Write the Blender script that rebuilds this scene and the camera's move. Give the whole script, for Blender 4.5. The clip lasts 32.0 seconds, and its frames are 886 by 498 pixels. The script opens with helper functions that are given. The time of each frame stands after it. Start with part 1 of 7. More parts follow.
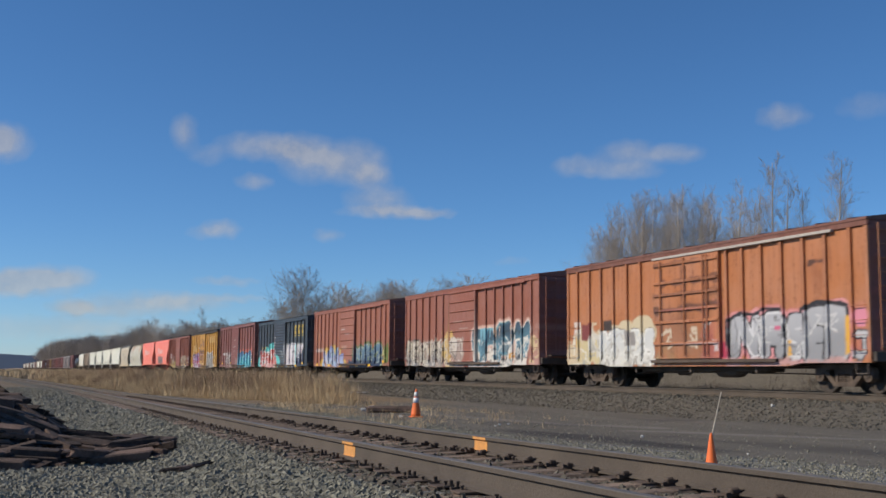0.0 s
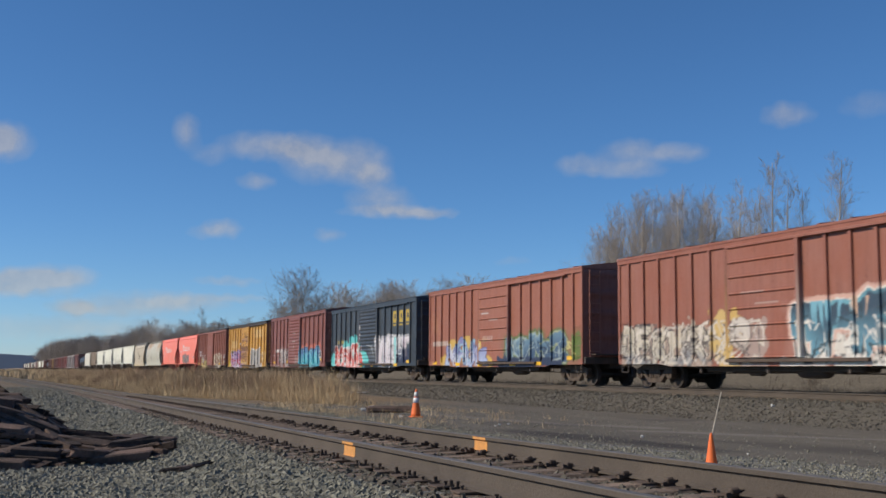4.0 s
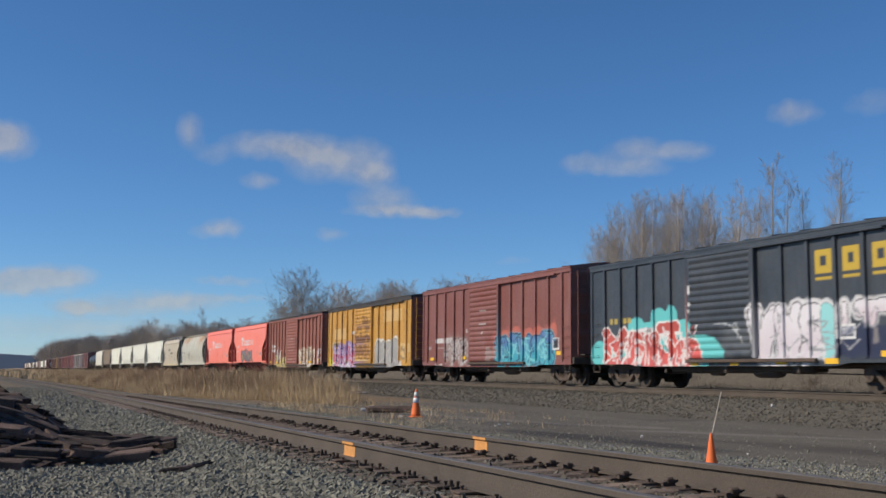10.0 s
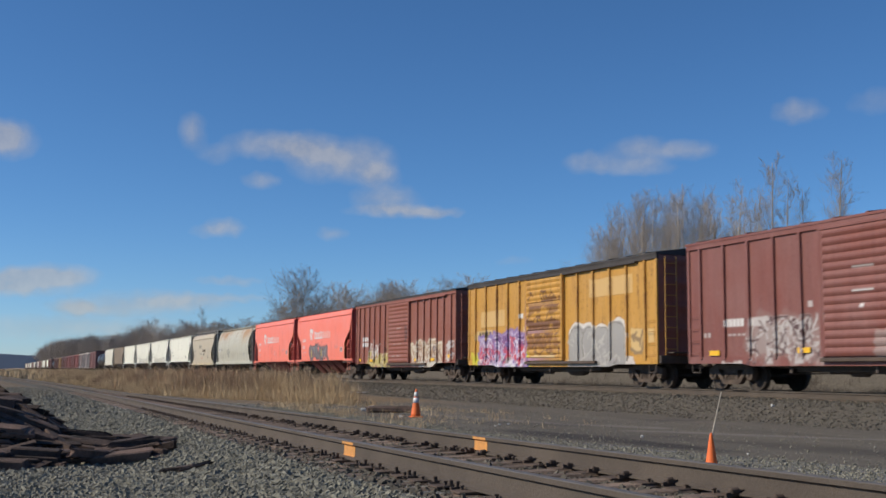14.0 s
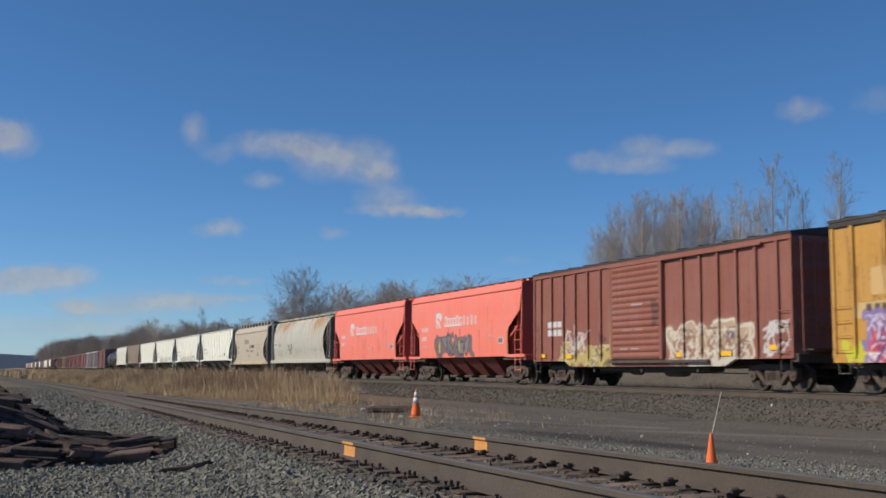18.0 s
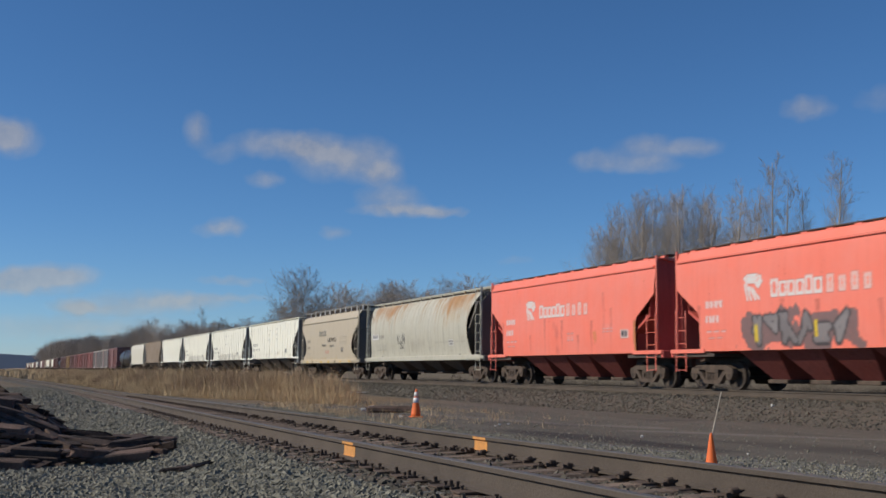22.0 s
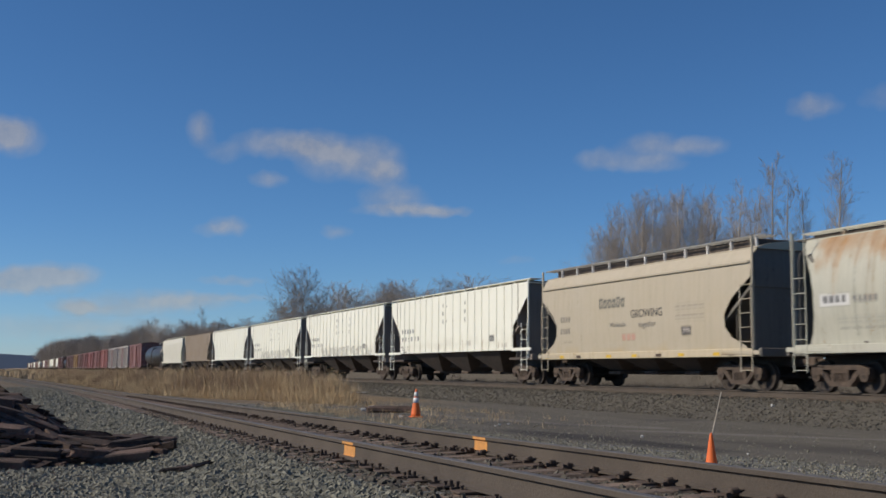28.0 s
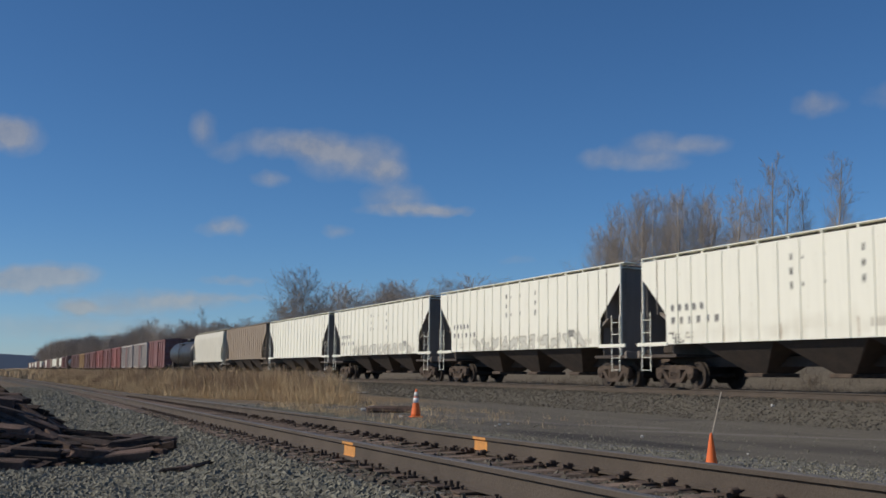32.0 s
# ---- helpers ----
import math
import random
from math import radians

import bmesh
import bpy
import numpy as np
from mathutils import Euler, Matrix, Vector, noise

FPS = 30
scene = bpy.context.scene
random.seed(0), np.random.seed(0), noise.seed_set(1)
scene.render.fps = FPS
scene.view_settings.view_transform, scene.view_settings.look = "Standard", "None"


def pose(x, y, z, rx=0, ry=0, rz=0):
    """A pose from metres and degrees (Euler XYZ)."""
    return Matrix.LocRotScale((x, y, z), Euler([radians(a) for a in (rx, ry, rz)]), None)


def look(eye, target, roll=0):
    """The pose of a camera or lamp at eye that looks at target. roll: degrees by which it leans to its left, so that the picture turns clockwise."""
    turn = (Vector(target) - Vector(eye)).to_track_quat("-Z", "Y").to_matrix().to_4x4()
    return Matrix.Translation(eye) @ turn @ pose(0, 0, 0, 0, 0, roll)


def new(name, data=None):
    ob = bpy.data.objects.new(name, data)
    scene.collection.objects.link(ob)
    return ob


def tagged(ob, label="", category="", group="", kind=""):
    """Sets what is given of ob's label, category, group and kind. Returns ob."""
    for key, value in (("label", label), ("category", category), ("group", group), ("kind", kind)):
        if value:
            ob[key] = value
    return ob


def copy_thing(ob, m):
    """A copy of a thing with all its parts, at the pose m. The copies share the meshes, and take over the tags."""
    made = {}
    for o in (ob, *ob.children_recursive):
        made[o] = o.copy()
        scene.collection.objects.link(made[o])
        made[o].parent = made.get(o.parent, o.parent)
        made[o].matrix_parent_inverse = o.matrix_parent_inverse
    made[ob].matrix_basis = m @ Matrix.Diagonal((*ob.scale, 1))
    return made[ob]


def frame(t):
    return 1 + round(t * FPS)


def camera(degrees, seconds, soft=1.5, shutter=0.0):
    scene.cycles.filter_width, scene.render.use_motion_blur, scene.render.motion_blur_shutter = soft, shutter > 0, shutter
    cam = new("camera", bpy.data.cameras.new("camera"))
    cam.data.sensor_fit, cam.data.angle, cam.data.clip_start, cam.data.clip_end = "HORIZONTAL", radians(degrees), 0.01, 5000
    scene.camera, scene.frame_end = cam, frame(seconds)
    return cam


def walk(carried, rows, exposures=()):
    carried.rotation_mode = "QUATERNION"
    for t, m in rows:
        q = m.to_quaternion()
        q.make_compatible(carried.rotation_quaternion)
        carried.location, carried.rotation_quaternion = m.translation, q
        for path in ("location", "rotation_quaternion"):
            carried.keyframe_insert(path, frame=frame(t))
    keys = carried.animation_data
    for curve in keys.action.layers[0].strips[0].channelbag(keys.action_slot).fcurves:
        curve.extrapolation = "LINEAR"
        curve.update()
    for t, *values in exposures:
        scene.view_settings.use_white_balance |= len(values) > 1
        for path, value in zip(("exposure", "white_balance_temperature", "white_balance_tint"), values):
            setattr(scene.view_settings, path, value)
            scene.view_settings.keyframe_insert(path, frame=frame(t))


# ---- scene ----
# ---------- camera ----------
cam = camera(44.57, 32.0, soft=1.6, shutter=0.5)
EYE = Vector((0.0, 0.0, 1.25))
YAW, PITCH = radians(-67.849), radians(6.497)
AIM = EYE + Vector((math.sin(YAW) * math.cos(PITCH), math.cos(YAW) * math.cos(PITCH), math.sin(PITCH)))
VIEW = look(EYE, AIM, 0.5)
walk(cam, [(0.0, VIEW), (32.0, VIEW)],
     exposures=[(0.0, 0.0, 6950, 11), (6.0, 0.0, 6950, 11), (13.0, 0.0, 6950, 11), (19.0, -0.1, 6950, 11), (23.0, -0.2, 6950, 11), (28.0, -0.23, 6950, 11), (32.0, -0.36, 6950, 11)])

# ---------- light ----------
SUN_EL, SUN_AZ = 35.0, 193.0     # degrees; azimuth clockwise from +y
world = bpy.data.worlds.new("sky")
scene.world = world
world.use_nodes = True
wn = world.node_tree
sky = wn.nodes.new("ShaderNodeTexSky")
sky.sky_type, sky.sun_disc = "NISHITA", False
sky.sun_elevation, sky.sun_rotation = radians(SUN_EL), radians(SUN_AZ)
sky.air_density, sky.dust_density, sky.ozone_density, sky.altitude = 0.8, 0.25, 10.0, 500
wn.nodes["Background"].inputs["Strength"].default_value = 0.12
deep = wn.nodes.new("ShaderNodeHueSaturation")
deep.inputs["Hue"].default_value, deep.inputs["Saturation"].default_value = 0.4965, 1.05
wn.links.new(sky.outputs[0], deep.inputs["Color"])
wn.links.new(deep.outputs[0], wn.nodes["Background"].inputs["Color"])
sun = new("sun", bpy.data.lights.new("sun", "SUN"))
sun.data.energy, sun.data.angle, sun.data.color = 4.3, radians(0.55), (1.0, 0.92, 0.80)
SUN_WAY = Vector((math.sin(radians(SUN_AZ)) * math.cos(radians(SUN_EL)), math.cos(radians(SUN_AZ)) * math.cos(radians(SUN_EL)), math.sin(radians(SUN_EL))))
sun.matrix_world = look(SUN_WAY * 100, (0, 0, 0))

# ---------- materials ----------


def tree_of(name):
    m = bpy.data.materials.new(name)
    m.use_nodes = True
    nt = m.node_tree
    return m, nt, nt.nodes["Principled BSDF"]


def node(nt, kind, values=None, **props):
    n = nt.nodes.new(kind)
    for k, v in props.items():
        if k == "operation":
            n.operation = v
        elif k == "blend_type":
            n.blend_type = v
        elif k == "attribute_name":
            n.attribute_name = v
        elif k == "feature":
            n.feature = v
    for k, v in (values or {}).items():
        if isinstance(v, bpy.types.NodeSocket):
            nt.links.new(v, n.inputs[k])
        else:
            n.inputs[k].default_value = v
    return n


def rgba(c):
    return (c[0], c[1], c[2], 1.0)


def blend(nt, fac, a, b, kind="MIX"):
    n = node(nt, "ShaderNodeMixRGB", blend_type=kind)
    for key, v in (("Fac", fac), ("Color1", a), ("Color2", b)):
        if isinstance(v, bpy.types.NodeSocket):
            nt.links.new(v, n.inputs[key])
        elif key == "Fac":
            n.inputs[key].default_value = v
        else:
            n.inputs[key].default_value = rgba(v)
    return n.outputs[0]


def ramp(nt, value, lo, hi, a=0.0, b=1.0):
    n = node(nt, "ShaderNodeMapRange", {"Value": value, "From Min": lo, "From Max": hi, "To Min": a, "To Max": b})
    n.clamp = True
    return n.outputs[0]


def coords(nt, scale=(1, 1, 1), world_space=False, offset=True):
    if world_space:
        src = node(nt, "ShaderNodeNewGeometry").outputs["Position"]
    else:
        src = node(nt, "ShaderNodeTexCoord").outputs["Object"]
    if offset and not world_space:
        r = node(nt, "ShaderNodeObjectInfo").outputs["Random"]
        k = node(nt, "ShaderNodeMath", {0: r, 1: 31.7}, operation="MULTIPLY").outputs[0]
        src = node(nt, "ShaderNodeVectorMath", {0: src, 1: k}, operation="ADD").outputs[0]
    return node(nt, "ShaderNodeMapping", {"Vector": src, "Scale": scale}).outputs[0]


def noisy(nt, vec, scale, detail=4.0, rough=0.55):
    return node(nt, "ShaderNodeTexNoise", {"Vector": vec, "Scale": scale, "Detail": detail, "Roughness": rough}).outputs["Fac"]


def surface(name, col, col2=None, rough=0.7, metal=0.0, scale=3.0, fine=40.0, bump=0.3, vary=0.12, world_space=False, piece=0.0):
    """A weathered surface: two colours mixed by a broad noise, fine grain and bump."""
    m, nt, bsdf = tree_of(name)
    vec = coords(nt, (1, 1, 1), world_space)
    broad = noisy(nt, vec, scale)
    grain = noisy(nt, vec, fine, 3.0)
    c = blend(nt, ramp(nt, broad, 0.35, 0.65), col, col2 or tuple(x * 0.7 for x in col))
    dark = blend(nt, 1.0, c, (0.5, 0.5, 0.5), "MULTIPLY")
    c = blend(nt, ramp(nt, grain, 0.3, 0.75, 0.0, vary * 3), c, dark)
    if piece:
        r = node(nt, "ShaderNodeObjectInfo").outputs["Random"]
        isl = node(nt, "ShaderNodeNewGeometry").outputs["Random Per Island"]
        both = node(nt, "ShaderNodeMath", {0: r, 1: isl}, operation="ADD").outputs[0]
        frac = node(nt, "ShaderNodeMath", {0: both}, operation="FRACT").outputs[0]
        hsv = node(nt, "ShaderNodeHueSaturation", {"Color": c, "Value": ramp(nt, frac, 0, 1, 1 - piece, 1 + piece)})
        c = hsv.outputs[0]
    nt.links.new(c, bsdf.inputs["Base Color"])
    nt.links.new(ramp(nt, grain, 0.2, 0.8, rough - 0.08, min(1.0, rough + 0.1)), bsdf.inputs["Roughness"])
    bsdf.inputs["Metallic"].default_value = metal
    if bump:
        b = node(nt, "ShaderNodeBump", {"Height": grain, "Strength": bump, "Distance": 0.02})
        nt.links.new(b.outputs[0], bsdf.inputs["Normal"])
    return m


def wagon_paint(name, col, rust=0.3, rust_col=(0.14, 0.055, 0.03), fade=0.15, rough=0.5, streaks=0.4):
    """Old wagon paint: faded patches, streaks that run down, rust; sprayed paint comes from the mesh's own layer."""
    m, nt, bsdf = tree_of(name)
    vec = coords(nt)
    drip = coords(nt, (1.0, 1.0, 0.09))
    broad = noisy(nt, vec, 0.7, 5.0)
    streak = noisy(nt, drip, 5.5, 5.0, 0.65)
    spots = noisy(nt, vec, 9.0, 6.0, 0.7)
    pale = tuple(min(1.0, x * (1 - fade) + fade * 0.55) for x in col)
    c = blend(nt, ramp(nt, broad, 0.35, 0.7), col, pale)
    c = blend(nt, ramp(nt, streak, 0.42, 0.72, 0.0, streaks), c, tuple(x * 0.55 for x in col))
    fac = node(nt, "ShaderNodeMath", {0: streak, 1: spots}, operation="MULTIPLY").outputs[0]
    c = blend(nt, ramp(nt, fac, 0.37 - 0.18 * rust, 0.5 - 0.16 * rust, 0.0, 0.9), c, rust_col)
    paint = node(nt, "ShaderNodeAttribute", attribute_name="paint")
    wear = ramp(nt, spots, 0.25, 0.42, 0.75, 1.0)
    cover = node(nt, "ShaderNodeMath", {0: paint.outputs["Alpha"], 1: wear}, operation="MULTIPLY").outputs[0]
    c = blend(nt, cover, c, paint.outputs["Color"])
    nt.links.new(c, bsdf.inputs["Base Color"])
    nt.links.new(ramp(nt, spots, 0.3, 0.7, rough - 0.1, rough + 0.2), bsdf.inputs["Roughness"])
    dents = noisy(nt, vec, 2.2, 2.0)
    b = node(nt, "ShaderNodeBump", {"Height": dents, "Strength": 0.25, "Distance": 0.03})
    b2 = node(nt, "ShaderNodeBump", {"Height": spots, "Strength": 0.08, "Distance": 0.01, "Normal": b.outputs[0]})
    nt.links.new(b2.outputs[0], bsdf.inputs["Normal"])
    return m


M_DARK = surface("dark_underframe_steel", (0.062, 0.05, 0.043), (0.09, 0.068, 0.054), 0.75, 0.0, 2.5, 30, 0.3)
M_TRUCK = surface("brown_dusty_cast_steel", (0.12, 0.088, 0.067), (0.065, 0.048, 0.038), 0.9, 0.0, 4, 30, 0.4)
M_WHEEL = surface("worn_wheel_steel", (0.075, 0.06, 0.05), (0.045, 0.036, 0.03), 0.75, 0.3, 5, 40, 0.2)
M_RAIL_TOP = surface("polished_rail_steel", (0.19, 0.175, 0.16), (0.14, 0.128, 0.115), 0.6, 0.5, 2, 60, 0.1)
M_RAIL = surface("rusty_rail_steel", (0.10, 0.08, 0.063), (0.075, 0.06, 0.048), 0.85, 0.0, 1.5, 50, 0.3)
M_PLATE = surface("rusty_plate_steel", (0.11, 0.077, 0.058), (0.07, 0.05, 0.04), 0.85, 0.0, 3, 40, 0.3)
M_SPIKE = surface("dark_spike_steel", (0.085, 0.06, 0.046), (0.075, 0.055, 0.042), 0.8, 0.0, 5, 40, 0.2)
M_TIE = surface("weathered_creosote_timber", (0.235, 0.172, 0.128), (0.125, 0.093, 0.073), 0.9, 0.0, 3, 35, 0.6, 0.2, piece=0.35)
M_OLD_TIE = surface("old_black_brown_timber", (0.125, 0.082, 0.064), (0.036, 0.026, 0.022), 0.97, 0.0, 2.5, 30, 0.7, 0.2, piece=0.55)
M_ORANGE_MARK = surface("orange_spray_paint", (0.66, 0.30, 0.075), (0.50, 0.24, 0.08), 0.7, 0, 12, 60, 0.2, 0.05)
M_CONE = surface("faded_orange_plastic", (0.85, 0.17, 0.035), (0.75, 0.15, 0.03), 0.55, 0, 6, 60, 0.05, 0.04)
M_CONE_WHITE = surface("white_reflective_sleeve", (0.8, 0.8, 0.8), (0.7, 0.7, 0.7), 0.5, 0, 8, 60, 0.05, 0.04)
M_STICK = surface("pale_wooden_stake", (0.5, 0.45, 0.38), (0.4, 0.35, 0.28), 0.8, 0, 10, 60, 0.1)
M_STONE = surface("grey_crushed_stone", (0.228, 0.222, 0.176), (0.16, 0.155, 0.124), 0.9, 0.0, 6, 50, 0.5, 0.12, piece=0.32)
M_STONE_BROWN = surface("brown_dusty_ballast", (0.125, 0.113, 0.089), (0.083, 0.074, 0.059), 0.92, 0.0, 6, 50, 0.5, 0.12, piece=0.3)
M_GRASS = surface("dry_tall_grass", (0.62, 0.48, 0.295), (0.40, 0.285, 0.165), 0.9, 0, 0.9, 6, 0.0, 0.1, True, piece=0.4)
M_RUSSET = surface("brown_dead_weed_stalks", (0.36, 0.25, 0.155), (0.22, 0.15, 0.095), 0.9, 0, 0.8, 6, 0.0, 0.1, True, piece=0.4)
M_WEED = surface("dead_brown_weeds", (0.135, 0.1, 0.07), (0.075, 0.058, 0.045), 0.9, 0, 1.0, 8, 0.0, piece=0.4)
M_LITTER = surface("pale_litter", (0.6, 0.6, 0.58), (0.45, 0.44, 0.42), 0.7, 0, 8, 40, 0.1)
M_BARK = surface("pale_brown_bark", (0.5, 0.45, 0.39), (0.33, 0.29, 0.25), 0.9, 0, 2, 15, 0.4, piece=0.2)
M_TWIG = surface("bare_brown_twigs", (0.38, 0.335, 0.295), (0.28, 0.245, 0.215), 0.9, 0, 1, 8, 0.0, piece=0.25)
M_YELLOW = surface("yellow_reflector", (0.85, 0.5, 0.03), (0.75, 0.42, 0.03), 0.5, 0, 6, 40, 0.05, 0.04)
M_WHITE = surface("white_stencil_paint", (0.75, 0.74, 0.72), (0.6, 0.59, 0.57), 0.6, 0, 8, 40, 0.05, 0.08)
M_BLACKP = surface("black_stencil_paint", (0.03, 0.03, 0.03), (0.05, 0.05, 0.05), 0.6, 0, 8, 40, 0.05, 0.08)
M_GOLD = surface("yellow_emblem_paint", (0.72, 0.48, 0.04), (0.6, 0.38, 0.05), 0.6, 0, 5, 40, 0.05, 0.08)
M_BLACK_RUBBER = surface("black_hose_rubber", (0.02, 0.02, 0.02), (0.03, 0.03, 0.03), 0.6, 0, 5, 40, 0.1)
M_HILL = surface("wooded_hills_with_haze", (0.05, 0.075, 0.12), (0.04, 0.06, 0.10), 1.0, 0, 0.004, 0.03, 0.0, 0.1, True)
HILL = M_HILL.node_tree.nodes["Principled BSDF"]          # a weak blue glow painted in for the haze before the far ridge
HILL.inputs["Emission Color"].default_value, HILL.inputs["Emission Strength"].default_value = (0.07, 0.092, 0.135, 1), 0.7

# ---------- mesh helpers ----------


class Shape:
    """Collects vertices and faces of one part."""

    def __init__(self):
        self.v, self.f = [], []

    def box(self, x0, x1, y0, y1, z0, z1, c=0.0):
        if c <= 0:
            n = len(self.v)
            self.v += [(x, y, z) for z in (z0, z1) for y in (y0, y1) for x in (x0, x1)]
            self.f += [tuple(n + i for i in q) for q in ((0, 2, 3, 1), (4, 5, 7, 6), (0, 1, 5, 4), (2, 6, 7, 3), (0, 4, 6, 2), (1, 3, 7, 5))]
            return self
        lo, hi, n = (x0, y0, z0), (x1, y1, z1), len(self.v)
        index = {}
        for sx in (0, 1):
            for sy in (0, 1):
                for sz in (0, 1):
                    s = (sx, sy, sz)
                    for a in range(3):
                        p = [(hi[k] if s[k] else lo[k]) if k == a else ((hi[k] - c) if s[k] else (lo[k] + c)) for k in range(3)]
                        index[(s, a)] = n + len(index)
                        self.v.append(tuple(p))
        for a in range(3):
            b, d = (a + 1) % 3, (a + 2) % 3
            for side in (0, 1):
                loop = []
                for u, w in ((0, 0), (1, 0), (1, 1), (0, 1)):
                    s = [0, 0, 0]
                    s[a], s[b], s[d] = side, u, w
                    loop.append(index[(tuple(s), a)])
                self.f.append(tuple(loop if side else loop[::-1]))
            for u in (0, 1):
                for w in (0, 1):
                    s0, s1 = [0, 0, 0], [0, 0, 0]
                    s0[b] = s1[b] = u
                    s0[d] = s1[d] = w
                    s1[a] = 1
                    q = (index[(tuple(s0), b)], index[(tuple(s1), b)], index[(tuple(s1), d)], index[(tuple(s0), d)])
                    self.f.append(q if u == w else q[::-1])
        for sx in (0, 1):
            for sy in (0, 1):
                for sz in (0, 1):
                    s = (sx, sy, sz)
                    q = (index[(s, 0)], index[(s, 1)], index[(s, 2)])
                    self.f.append(q if (sx + sy + sz) % 2 else q[::-1])
        return self

    def tube(self, p, q, r, n=6, r2=None, cap=True):
        p, q = Vector(p), Vector(q)
        d = (q - p)
        if d.length < 1e-6:
            return self
        d.normalize()
        a = d.orthogonal().normalized()
        b = d.cross(a)
        k = len(self.v)
        for c, rr in ((p, r), (q, r if r2 is None else r2)):
            for i in range(n):
                t = 2 * math.pi * i / n
                self.v.append(tuple(c + a * (rr * math.cos(t)) + b * (rr * math.sin(t))))
        for i in range(n):
            j = (i + 1) % n
            self.f.append((k + i, k + j, k + n + j, k + n + i))
        if cap:
            self.f.append(tuple(k + n - 1 - i for i in range(n)))
            self.f.append(tuple(k + n + i for i in range(n)))
        return self

    def path(self, pts, r, n=6):
        for p, q in zip(pts, pts[1:]):
            self.tube(p, q, r, n)
        return self

    def lathe(self, prof, axis="z", at=(0, 0, 0), n=16):
        """Turns a list of (radius, height) round an axis."""
        k = len(self.v)
        for r, h in prof:
            for i in range(n):
                t = 2 * math.pi * i / n
                u, w = r * math.cos(t), r * math.sin(t)
                p = {"z": (u, w, h), "y": (w, h, u), "x": (h, u, w)}[axis]
                self.v.append((at[0] + p[0], at[1] + p[1], at[2] + p[2]))
        for j in range(len(prof) - 1):
            for i in range(n):
                m = (i + 1) % n
                self.f.append((k + j * n + i, k + j * n + m, k + (j + 1) * n + m, k + (j + 1) * n + i))
        self.f.append(tuple(k + n - 1 - i for i in range(n)))
        self.f.append(tuple(k + (len(prof) - 1) * n + i for i in range(n)))
        return self

    def prism(self, poly, y0, y1):
        """A polygon of (x, z), counter-clockwise seen from -y, pushed from y0 to y1."""
        k, n = len(self.v), len(poly)
        self.v += [(x, y0, z) for x, z in poly] + [(x, y1, z) for x, z in poly]
        self.f.append(tuple(k + i for i in range(n)))
        self.f.append(tuple(k + 2 * n - 1 - i for i in range(n)))
        for i in range(n):
            j = (i + 1) % n
            self.f.append((k + j, k + i, k + n + i, k + n + j))
        return self

    def prism_x(self, poly, x0, x1):
        """A polygon of (y, z) pushed from x0 to x1."""
        k, n = len(self.v), len(poly)
        self.v += [(x0, y, z) for y, z in poly] + [(x1, y, z) for y, z in poly]
        self.f.append(tuple(k + n - 1 - i for i in range(n)))
        self.f.append(tuple(k + n + i for i in range(n)))
        for i in range(n):
            j = (i + 1) % n
            self.f.append((k + i, k + j, k + n + j, k + n + i))
        return self

    def grid(self, xs, zs, at):
        """A sheet over xs and zs; at(x, z) gives the point."""
        k, nx = len(self.v), len(xs)
        self.v += [at(x, z) for z in zs for x in xs]
        for j in range(len(zs) - 1):
            for i in range(nx - 1):
                a = k + j * nx + i
                self.f.append((a, a + 1, a + nx + 1, a + nx))
        return self

    def mesh(self, name, smooth=False):
        me = bpy.data.meshes.new(name)
        me.from_pydata(self.v, [], self.f)
        if smooth:
            me.polygons.foreach_set("use_smooth", [True] * len(me.polygons))
        return me


def part(name, shape, material, parent=None, label="", smooth=False, colours=None):
    me = shape.mesh(name, smooth) if isinstance(shape, Shape) else shape
    if not me.materials:
        me.materials.append(material)
    if colours is not None:
        layer = me.color_attributes.new("paint", "FLOAT_COLOR", "POINT")
        flat = np.empty(len(me.vertices) * 3, dtype=np.float32)
        me.vertices.foreach_get("co", flat)
        pts = flat.reshape(-1, 3)
        layer.data.foreach_set("color", colours(pts).astype(np.float32).ravel())
    ob = new(name, me)
    ob.parent = parent
    if label:
        ob["label"] = label
    return ob


def thing(name, label, category, group="", at=(0, 0, 0), kind=""):
    ob = new(name)
    ob.empty_display_size = 0.2
    ob.location = at
    return tagged(ob, label, category, group, kind)

# ---------- the lie of the land ----------
TRAIN_Y, TRAIN_Z = 21.82, 0.78      # centre line and rail top of the main line
GAUGE = 0.7525                      # half, to the middle of the railhead


def glide(table, v):
    """A smooth curve through (place, value) pairs with falling places."""
    if v >= table[0][0]:
        return table[0][1]
    if v <= table[-1][0]:
        return table[-1][1]
    i = 0
    while v < table[i + 1][0]:
        i += 1
    slope = lambda k: (table[min(k + 1, len(table) - 1)][1] - table[max(k - 1, 0)][1]) / (table[min(k + 1, len(table) - 1)][0] - table[max(k - 1, 0)][0])
    (a, p), (b, q) = table[i], table[i + 1]
    h = b - a
    t = (v - a) / h
    return p * (1 + 2 * t) * (1 - t) ** 2 + q * t * t * (3 - 2 * t) + h * (slope(i) * t * (1 - t) ** 2 - slope(i + 1) * t * t * (1 - t))


